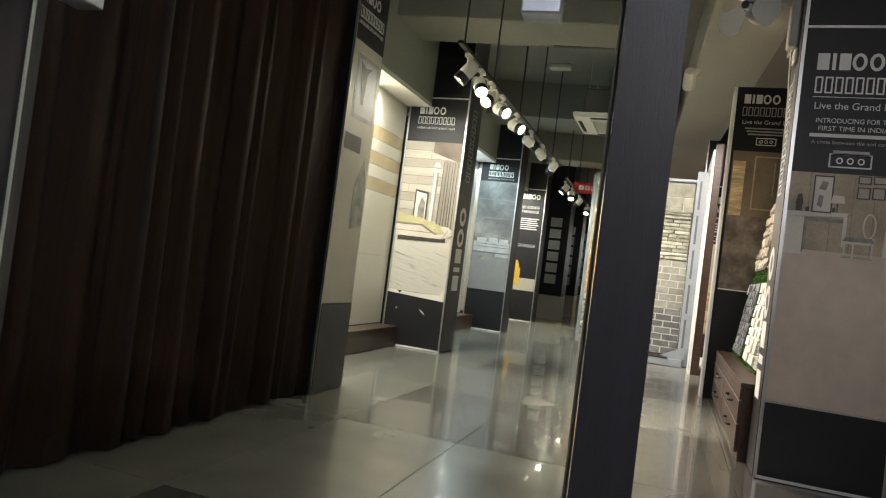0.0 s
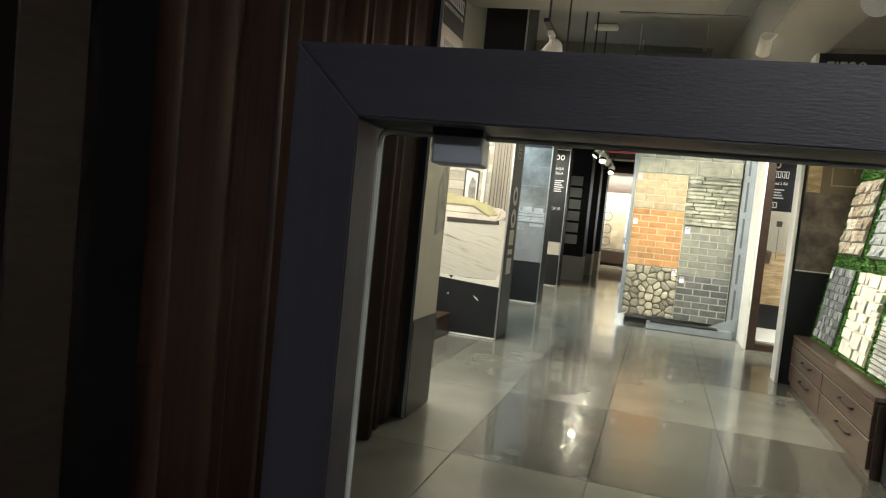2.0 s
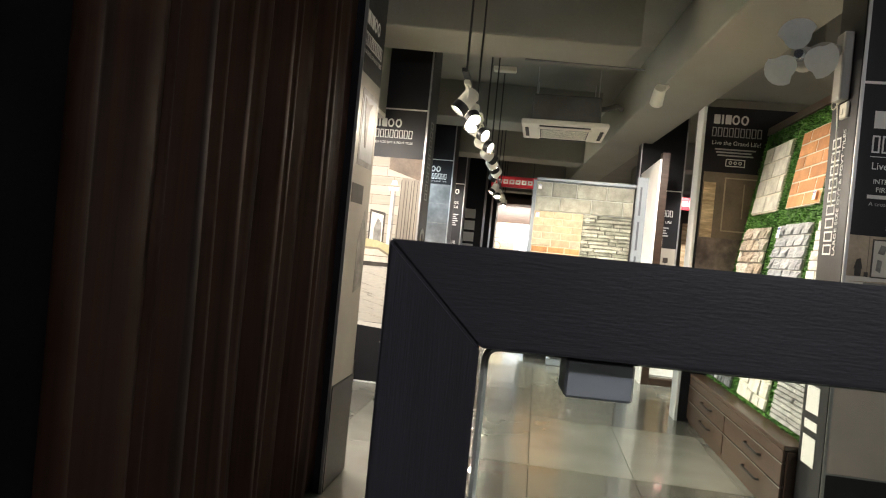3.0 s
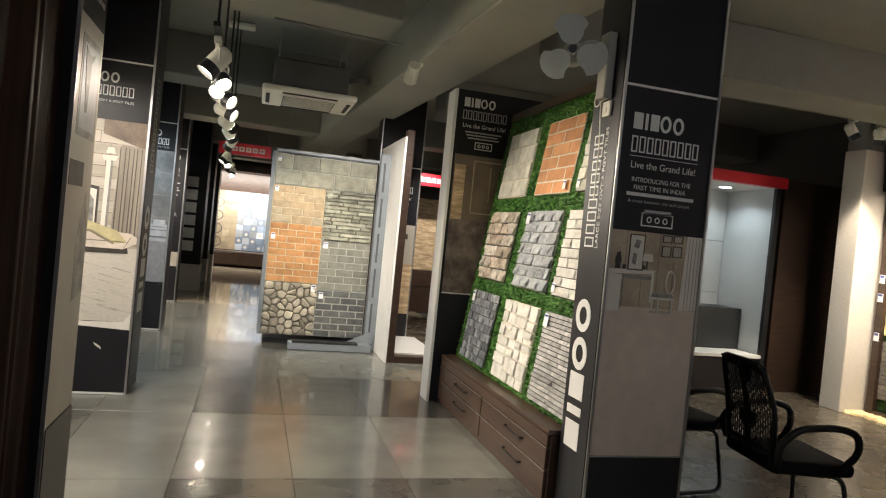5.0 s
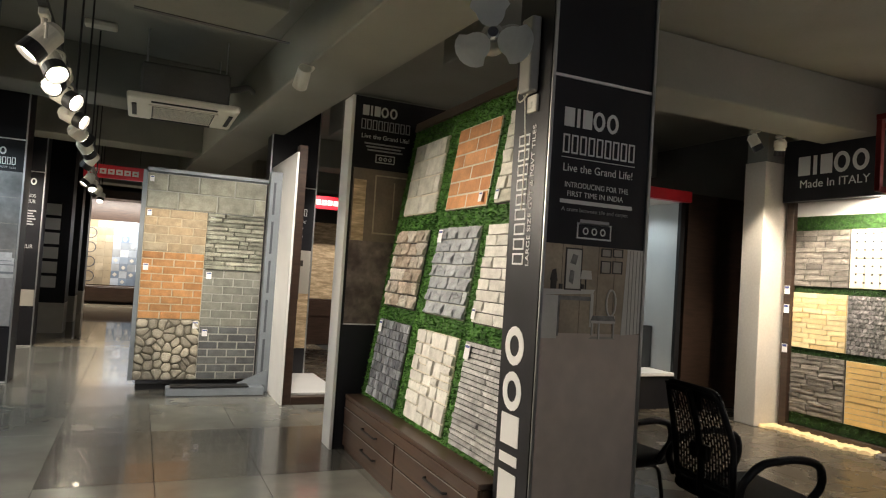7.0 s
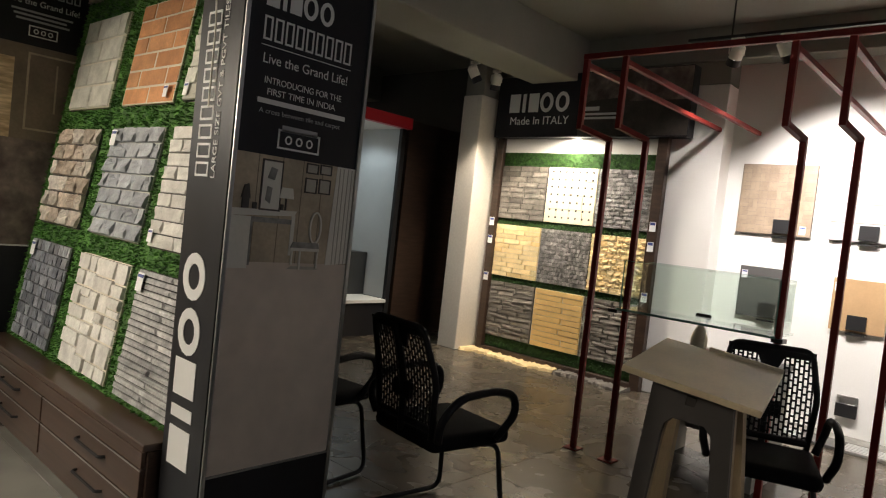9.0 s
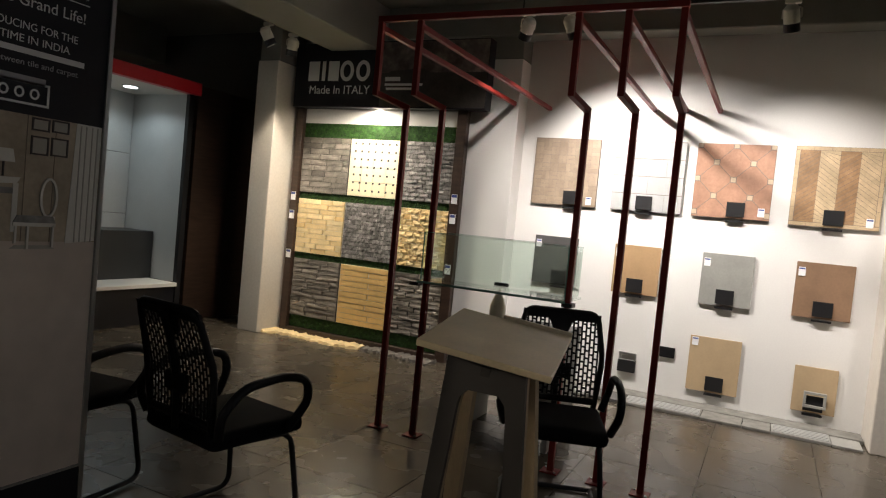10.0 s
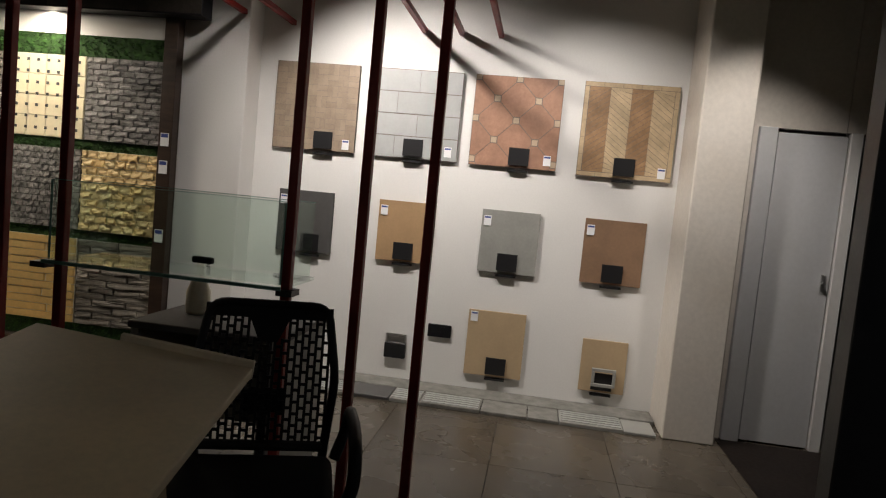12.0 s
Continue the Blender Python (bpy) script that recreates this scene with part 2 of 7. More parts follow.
def ring(u, v, ru, rv, t, n=20, gap=0.0):
    """Quads that make a ring, open to the right by gap radians."""
    out = []
    for i in range(n):
        a, b = gap + (math.tau - 2 * gap) * i / n, gap + (math.tau - 2 * gap) * (i + 1) / n
        out.append([(u + ru * math.cos(a), v + rv * math.sin(a)), (u + ru * math.cos(b), v + rv * math.sin(b)),
                    (u + (ru - t) * math.cos(b), v + (rv - t) * math.sin(b)), (u + (ru - t) * math.cos(a), v + (rv - t) * math.sin(a))])
    return out


def brand(u, v, h, w):
    """A brand mark as plain shapes: blocks, bars and rings."""
    s = w / 5.0
    out = [rect(u, v, u + s * 0.9, v + h), rect(u + s * 1.12, v, u + s * 1.4, v + h), rect(u + s * 1.65, v, u + s * 2.5, v + h)]
    out += ring(u + s * 3.15, v + h / 2, s * 0.55, h * 0.53, min(s, h) * 0.26, 16)
    out += ring(u + s * 4.42, v + h / 2, s * 0.55, h * 0.53, min(s, h) * 0.26, 16)
    return out


def outline(u0, v0, u1, v1, t):
    return [rect(u0, v0, u1, v0 + t), rect(u0, v1 - t, u1, v1), rect(u0, v0 + t, u0 + t, v1 - t), rect(u1 - t, v0 + t, u1, v1 - t)]


def thin_brand(u, v, h, w, n=9):
    """A light-faced brand line as thin upright outlines."""
    s, out = w / n, []
    for i in range(n):
        out += outline(u + i * s + s * 0.1, v, u + (i + 1) * s - s * 0.12, v + h, h * 0.09)
    return out


def round_mark(u, v, w, h):
    """A framed mark with three rings."""
    out = outline(u, v, u + w, v + h, h * 0.1)
    for k in range(3):
        out += ring(u + w * (0.25 + 0.25 * k), v + h * 0.5, h * 0.22, h * 0.24, h * 0.09, 12)
    return out


def bars(u, v, w, n, h, gap):
    """Small print that cannot be read: plain bars."""
    return [rect(u + w * 0.04 * (i % 3), v - i * (h + gap), u + w * (1 - 0.05 * ((i * 2) % 3)), v - i * (h + gap) + h) for i in range(n)]


def words(name, text, size, m, material, parent, width=None, align="LEFT"):
    c = bpy.data.curves.new(name, "FONT")
    c.body, c.size, c.extrude, c.align_x = text, size, 0.0008, align
    o = bpy.data.objects.new(name, c)
    scene.collection.objects.link(o)
    bpy.context.view_layer.update()
    me = bpy.data.meshes.new_from_object(o.evaluated_get(bpy.context.evaluated_depsgraph_get()))
    bpy.data.objects.remove(o)
    if width:
        xs = [v.co.x for v in me.vertices]
        k = width / (max(xs) - min(xs))
        me.transform(Matrix.Diagonal((k, 1, 1, 1)))
    me.transform(wm(parent).inverted() @ m)
    me.materials.clear()
    me.materials.append(M[material])
    r = new(name, me)
    r.parent = parent
    return r


def face_front(x, y, z):
    """Sheet on a face that looks towards -y: u to +x, v up."""
    return pose(x, y, z, 90, 0, 0)


def face_west(x, y, z):
    """Sheet on a face that looks towards -x: u to -y, v up."""
    return pose(x, y, z, 90, 0, -90)


def face_east(x, y, z):
    """Sheet on a face that looks towards +x: u to +y, v up."""
    return pose(x, y, z, 90, 0, 90)
# ---------------------------------------------------------------- the room
CEIL = 3.42

bm = box((-4.6, -2.6, -0.2), (8.6, 24.2, -0.012))
FLOOR = structure("floor", bm, "grout", "floor of large polished grey and dark slabs", "floor")
structure("ceiling", box((-4.6, -2.6, CEIL), (8.6, 24.2, CEIL + 0.2)), "ceiling", "grey painted concrete ceiling", "ceiling")
structure("wall_west", box((-4.6, -2.6, 0), (-4.4, 24.2, CEIL)), "wall_dark", "plain dark wall", "wall")
structure("wall_south", box((-4.4, -2.6, 0), (8.6, -2.4, CEIL)), "wall_dark", "plain dark wall behind the entrance", "wall")
structure("wall_north", box((-4.4, 22.4, 0), (8.6, 22.6, CEIL)), "wall_dark", "dark wall at the far end", "wall")
structure("wall_east", box((6.02, 1.44, 0), (6.22, 4.42, CEIL)), "wall_white", "white painted display wall", "wall")
structure("wall_east_far", box((6.32, 7.2, 0), (6.52, 22.4, CEIL)), "wall_dark", "plain dark wall", "wall")
structure("wall_east_back", box((6.05, 4.9, 0), (6.25, 7.2, CEIL)), "ceiling", "grey wall behind the stone board", "wall")
structure("column_east", box((5.80, 4.42, 0), (6.22, 4.90, 2.90), 0.006), "wall_white", "white painted column beside the stone board", "column")
structure("column_corner", box((5.56, 1.13, 0), (6.22, 1.44, CEIL), 0.008), "wall_dirty", "scuffed off-white column at the end of the display wall", "column")
structure("column_north", box((5.40, 6.93, 0), (5.95, 7.20, 2.83), 0.006), "wall_dirty", "off-white column beside the stone board", "column")
M["near_black"] = mat("black_wall_paint", (0.016, 0.015, 0.016), 0.6, vary=0.15, bump=0.05)
# stretch behind the curtain is unseen, added to shut out lit floor there
structure("wall_entrance", box((-1.95, -2.4, 0), (-1.75, 4.085, CEIL)), "near_black", "dark wall by the entrance, its unseen stretch behind the curtain added to block light", "wall")

# long duct that runs over the aisle, and the cross beams
bm = box((-0.29, -10.0, 2.93), (0.29, 10.0, CEIL), 0.01)
bm.transform(pose(0.54, 10.0, 0, 0, 0, 3.5))
structure("beam_long", bm, "beam", "olive grey boxed beam along the ceiling", "beam")
for k, y in enumerate((6.17, 9.55, 12.6, 15.8, 19.0)):
    bm = box((-3.8, -0.28, 2.95), (0.62, 0.33, CEIL), 0.01)
    bm.transform(pose(-0.55, y, 0, 0, 0, 6.5))
    structure("beam_cross_%d" % (k + 1), bm, "ceiling", "grey concrete cross beam", "beam")
    structure("beam_cross_east_%d" % (k + 1), box((1.35, y - 0.28, 2.97), (6.0, y + 0.28, CEIL), 0.01), "ceiling", "grey concrete cross beam", "beam")
structure("beam_east", box((5.78, 1.445, 3.11), (6.018, 6.928, CEIL), 0.01), "ceiling", "grey beam over the columns", "beam")
structure("column_head_east", box((5.80, 4.424, 2.903), (6.045, 4.896, 3.108), 0.006), "ceiling", "grey painted head of the column", "column")
structure("column_head_north", box((5.42, 6.932, 2.832), (5.95, 7.198, CEIL - 0.002), 0.006), "ceiling", "grey painted head of the column", "column")

# ceiling slot in the aisle
bm = box((-0.2, 0.27, 2.944), (0.80, 0.31, 2.949))
bm.transform(pose(-0.55, 6.17, 0, 0, 0, 6.5))
structure("ceiling_slot", bm, "black", "black linear slot in the beam", "trim")

# ---------------------------------------------------------------- floor slabs, each of its own
slab = {}
for kind, w, d in (("floor", 0.65, 1.30), ("floor_dark", 0.65, 1.30), ("floor_warm", 0.65, 0.65), ("floor_gloss", 1.2, 1.2)):
    b = box((0.0015, 0.0015, -0.012), (w - 0.0015, d - 0.0015, 0.0), 0.0012)
    me = bpy.data.meshes.new("slab")
    b.to_mesh(me)
    b.free()
    me.materials.append(M[kind])
    slab[kind] = me


def lay(kind, x, y):
    o = new("slab", slab[kind])
    o.parent = FLOOR
    o.location = (x, y, 0)


for j in range(-2, 10):
    y = 1.15 + 1.30 * (j - 1)
    for i in range(-3, 13):
        x = -1.75 + 0.65 * (i - 1) + 0.0
        if x > 6.3 or x < -4.4:
            continue
        aisle = -1.2 < x < 0.9
        dark = (j % 2 == 1) and aisle
        if x > 1.4:
            lay("floor_warm", x, y), lay("floor_warm", x, y + 0.65)
            continue
        lay("floor_dark" if dark else "floor", x, y)
for j in range(8):
    for i in range(5):
        lay("floor_gloss", -3.7 + 1.2 * i, 12.85 + 1.2 * j)

# ---------------------------------------------------------------- left display pillars


def wood_planks(poly_lo, poly_hi, rows, m, parent, mats, level, name="plank_print"):
    (u0, v0), (u1, v1) = poly_lo, poly_hi
    for k, mt in enumerate(mats):
        polys = []
        for r in range(rows):
            if (r * 7 + r // 2) % len(mats) == k:
                a, b = v0 + (v1 - v0) * r / rows, v0 + (v1 - v0) * (r + 1) / rows
                polys.append(rect(u0, a, u1, b))
        if polys:
            print_on(name, polys, mt, m, parent, level)


P = {}
P["wall_beige"] = mat("print_plank_wall", (0.42, 0.37, 0.30), 0.5, vary=0.12, scale=3, fine=20, bump=0, stretch=(0.6, 1, 5))
P["wall_beige2"] = mat("print_plank_wall_pale", (0.50, 0.455, 0.385), 0.5, vary=0.12, scale=3, fine=20, bump=0, stretch=(0.6, 1, 5))
P["floor_pale"] = mat("print_pale_floorboards", (0.60, 0.565, 0.50), 0.5, vary=0.14, scale=5, fine=20, bump=0, stretch=(1.5, 1, 7), second=(0.50, 0.46, 0.39))
P["wall_beige3"] = mat("print_plank_wall_brown", (0.33, 0.275, 0.21), 0.5, vary=0.25, scale=5, fine=25, bump=0, stretch=(0.6, 1, 4))
P["wall_gap"] = mat("print_plank_gap", (0.13, 0.105, 0.08), 0.5, vary=0.3, scale=8, bump=0)
P["beam_brown"] = mat("print_dark_ceiling_beam", (0.17, 0.12, 0.085), 0.5, vary=0.3, scale=8, bump=0)
P["floor_grain"] = mat("print_floor_grain", (0.46, 0.42, 0.355), 0.5, vary=0.3, scale=9, bump=0)
P["curtain_fold"] = mat("print_curtain_fold", (0.10, 0.08, 0.065), 0.5, vary=0.3, scale=9, bump=0)
P["throw_shade"] = mat("print_bedding_shade", (0.24, 0.20, 0.14), 0.5, vary=0.2, scale=9, bump=0)
P["sofa_shade"] = mat("print_sofa_shade", (0.13, 0.14, 0.16), 0.5, vary=0.3, scale=12, bump=0)
P["curtain"] = mat("print_taupe_curtain", (0.27, 0.235, 0.19), 0.5, vary=0.3, scale=22, fine=40, bump=0, stretch=(1, 1, 0.05))
P["bed"] = mat("print_pale_pink_bedding", (0.66, 0.58, 0.50), 0.5, vary=0.15, scale=9, bump=0)
P["throw"] = mat("print_olive_throw", (0.50, 0.44, 0.24), 0.5, vary=0.15, scale=9, bump=0)
P["dark"] = mat("print_dark_brown", (0.05, 0.042, 0.035), 0.5, vary=0.3, scale=12, bump=0)
P["mid"] = mat("print_mid_grey", (0.25, 0.24, 0.22), 0.5, vary=0.35, scale=14, bump=0)
P["pale"] = mat("print_pale", (0.72, 0.69, 0.62), 0.5, vary=0.06, scale=5, bump=0)
P["stone"] = mat("print_grey_stone", (0.17, 0.17, 0.172), 0.5, vary=0.3, scale=4, fine=18, bump=0, second=(0.25, 0.25, 0.25))
P["stone_lo"] = mat("print_grey_stone_floor", (0.25, 0.25, 0.265), 0.5, vary=0.25, scale=6, fine=25, bump=0, second=(0.17, 0.17, 0.18))
P["sofa"] = mat("print_blue_grey_sofa", (0.38, 0.39, 0.415), 0.5, vary=0.15, scale=16, bump=0)
P["brown_stone"] = mat("print_brown_marble", (0.105, 0.078, 0.066), 0.5, vary=0.4, scale=7, fine=30, bump=0, second=(0.19, 0.15, 0.13))
P["beige_room"] = mat("print_beige_room_wall", (0.43, 0.35, 0.25), 0.5, vary=0.18, scale=6, bump=0)
P["dim_room"] = mat("print_dim_panelled_wall", (0.19, 0.145, 0.105), 0.5, vary=0.2, scale=5, bump=0)
P["desk_floor"] = mat("print_concrete_floor", (0.66, 0.555, 0.47), 0.45, vary=0.10, scale=2.5, fine=14, bump=0)
P["greige"] = mat("print_greige_plaster", (0.42, 0.39, 0.33), 0.5, vary=0.08, scale=3, bump=0)
P["honey"] = mat("print_honey_floorboards", (0.52, 0.36, 0.20), 0.5, vary=0.25, scale=5, fine=20, bump=0, stretch=(1, 1, 5), second=(0.66, 0.52, 0.33))
P["lantern"] = mat("print_lantern_brass", (0.55, 0.34, 0.05), 0.5, vary=0.4, scale=40, bump=0)
for k, v in P.items():
    M["p_" + k] = v


def display_pillar(x0, x1, y, depth, base, label, base_mat="black", top_line=2.52, block_lo=2.10):
    """A square pillar clad in printed panels, its printed face towards -y."""
    t = thing("display_pillar", ((x0 + x1) / 2, y + depth / 2, 0), label, "display pillar", "printed display pillars")
    part("core", box((x0, y, 0), (x1, y + depth, CEIL - 0.002)), "black_print", t)
    part("edge_trim", box((x0 - 0.004, y - 0.008, 0.004), (x0 + 0.012, y - 0.001, CEIL - 0.01)), "trim_metal", t, "thin metal edge trim")
    part("edge_trim", box((x1 - 0.012, y - 0.008, 0.004), (x1 + 0.004, y - 0.001, CEIL - 0.01)), "trim_metal", t, "thin metal edge trim")
    if base:
        part("base_panel", box((x0 + 0.013, y - 0.006, 0.02), (x1 - 0.013, y - 0.0005, base)), base_mat, t, "black base panel")
        part("base_trim", box((x0 + 0.013, y - 0.009, 0.004), (x1 - 0.013, y - 0.0005, 0.018)), "white_lam", t, "white floor strip")
    if top_line:
        part("divider_line", box((x0 + 0.013, y - 0.007, top_line), (x1 - 0.013, y - 0.0005, top_line + 0.012)), "white_lam", t, "thin white line")
    return t


def bedroom(m, w, h, t):
    """Printed picture: streaked pale floorboards, a low bed, a framed picture, a white column and a curtain against a plank wall."""
    fl = h * 0.37
    rng = random.Random(21)
    print_on("floor_print", [rect(0, 0, w, fl)], "p_floor_pale", m, t, 1)
    streaks = []
    for k in range(26):
        u, v, ln = rng.uniform(-0.1, 0.8) * w, rng.uniform(0.02, 0.30) * h, rng.uniform(0.12, 0.4) * w
        a, b = max(0.0, u), min(w, u + ln)
        if b - a > 0.03:
            sl = 0.22
            streaks.append([(a, v), (b, v - (b - a) * sl), (b, v - (b - a) * sl + 0.006), (a, v + rng.uniform(0.006, 0.016))])
    print_on("floor_grain_print", [q for q in streaks if min(p[1] for p in q) > 0.002], "p_floor_grain", m, t, 2)
    wood_planks((0, fl), (w, h), 11, m, t, ("p_wall_beige", "p_wall_beige2", "p_wall_beige3"), 1)
    gaps = []
    for r in range(1, 11):
        v = fl + (h - fl) * r / 11
        gaps.append(rect(0, v - 0.0025, w * 0.68, v + 0.0015))
        u = rng.uniform(0.1, 0.6) * w
        gaps.append(rect(u, v, u + 0.003, v + (h - fl) / 11))
    print_on("plank_gap_print", [g for g in gaps if g[2][1] < h], "p_wall_gap", m, t, 2)
    print_on("ceiling_print", [[(w * 0.50, h * 0.93), (w, h * 0.87), (w, h), (w * 0.50, h)]], "p_beam_brown", m, t, 3)
    print_on("curtain_print", [[(w * 0.67, h * 0.40), (w, h * 0.38), (w, h * 0.875), (w * 0.72, h * 0.885)]], "p_curtain", m, t, 4)
    folds = []
    for k in range(6):
        a = 0.70 + k * 0.05 + rng.uniform(-0.008, 0.008)
        folds.append([(w * a, h * 0.40), (w * (a + 0.017), h * 0.40), (w * (a + 0.022), h * 0.87), (w * (a + 0.012), h * 0.87)])
    print_on("curtain_fold_print", folds, "p_curtain_fold", m, t, 5)
    print_on("column_print", [[(w * 0.555, h * 0.44), (w * 0.625, h * 0.44), (w * 0.635, h * 0.80), (w * 0.565, h * 0.80)], [(w * 0.53, h * 0.80), (w * 0.67, h * 0.80), (w * 0.69, h * 0.825), (w * 0.51, h * 0.825)],
                              [(w * 0.55, h * 0.835), (w * 0.66, h * 0.835), (w * 0.64, h * 0.865), (w * 0.57, h * 0.865)]], "p_pale", m, t, 5)
    print_on("column_shade_print", [[(w * 0.605, h * 0.44), (w * 0.628, h * 0.44), (w * 0.638, h * 0.80), (w * 0.615, h * 0.80)]], "p_mid", m, t, 6)
    print_on("picture_print", [[(w * 0.27, h * 0.44), (w * 0.51, h * 0.45), (w * 0.51, h * 0.665), (w * 0.27, h * 0.68)]], "p_dark", m, t, 5)
    print_on("picture_mount_print", [[(w * 0.295, h * 0.455), (w * 0.485, h * 0.465), (w * 0.485, h * 0.65), (w * 0.295, h * 0.665)]], "p_pale", m, t, 6)
    print_on("picture_view_print", [[(w * 0.35, h * 0.485), (w * 0.47, h * 0.49), (w * 0.46, h * 0.60), (w * 0.40, h * 0.63), (w * 0.35, h * 0.57)]], "p_mid", m, t, 7)
    print_on("bed_shade_print", [[(w * 0.05, h * 0.335), (w * 0.90, h * 0.345), (w * 0.88, h * 0.385), (w * 0.05, h * 0.375)]], "p_dark", m, t, 6)
    print_on("bed_print", [[(0, h * 0.365), (w * 0.84, h * 0.365), (w * 0.99, h * 0.395), (w * 0.99, h * 0.425), (w * 0.92, h * 0.445), (w * 0.5, h * 0.455), (0, h * 0.45)]], "p_bed", m, t, 7)
    print_on("bed_seam_print", [[(0, h * 0.398), (w * 0.85, h * 0.398), (w * 0.85, h * 0.403), (0, h * 0.403)], [(w * 0.84, h * 0.368), (w * 0.85, h * 0.368), (w * 0.93, h * 0.43), (w * 0.92, h * 0.43)]], "p_throw_shade", m, t, 8)
    print_on("throw_print", [[(0, h * 0.445), (w * 0.45, h * 0.445), (w * 0.72, h * 0.39), (w * 0.88, h * 0.40), (w * 0.76, h * 0.455), (w * 0.42, h * 0.495), (w * 0.15, h * 0.505), (0, h * 0.52)]], "p_throw", m, t, 8)
    print_on("throw_shade_print", [[(0, h * 0.44), (w * 0.45, h * 0.44), (w * 0.72, h * 0.385), (w * 0.74, h * 0.393), (w * 0.46, h * 0.452), (0, h * 0.455)]], "p_throw_shade", m, t, 9)


def sofa_room(m, w, h, t):
    print_on("wall_print", [rect(0, h * 0.32, w, h)], "p_stone", m, t, 1)
    print_on("floor_print", [rect(0, 0, w, h * 0.32)], "p_stone_lo", m, t, 1)
    for a in range(1, 4):
        print_on("joint_print", [rect(0, h * (0.32 + 0.17 * a), w, h * (0.324 + 0.17 * a))], "p_mid", m, t, 2)
    print_on("sofa_print", [[(w * 0.02, h * 0.35), (w * 0.62, h * 0.35), (w * 0.64, h * 0.31), (w * 0.98, h * 0.31), (w * 0.98, h * 0.44), (w * 0.02, h * 0.44)]], "p_sofa", m, t, 3)
    print_on("cushion_print", [rect(w * 0.10, h * 0.42, w * 0.36, h * 0.475), rect(w * 0.42, h * 0.42, w * 0.66, h * 0.48), rect(w * 0.70, h * 0.41, w * 0.94, h * 0.475)], "p_sofa", m, t, 4)
    seams = [rect(w * 0.02, h * 0.335, w * 0.98, h * 0.35), rect(w * 0.02, h * 0.392, w * 0.98, h * 0.398), rect(w * 0.34, h * 0.355, w * 0.35, h * 0.44), rect(w * 0.64, h * 0.355, w * 0.65, h * 0.44), rect(w * 0.10, h * 0.418, w * 0.94, h * 0.423)]
    print_on("sofa_shade_print", seams, "p_sofa_shade", m, t, 5)
    print_on("coffee_table_print", [rect(w * 0.18, h * 0.27, w * 0.50, h * 0.31)], "p_mid", m, t, 4)


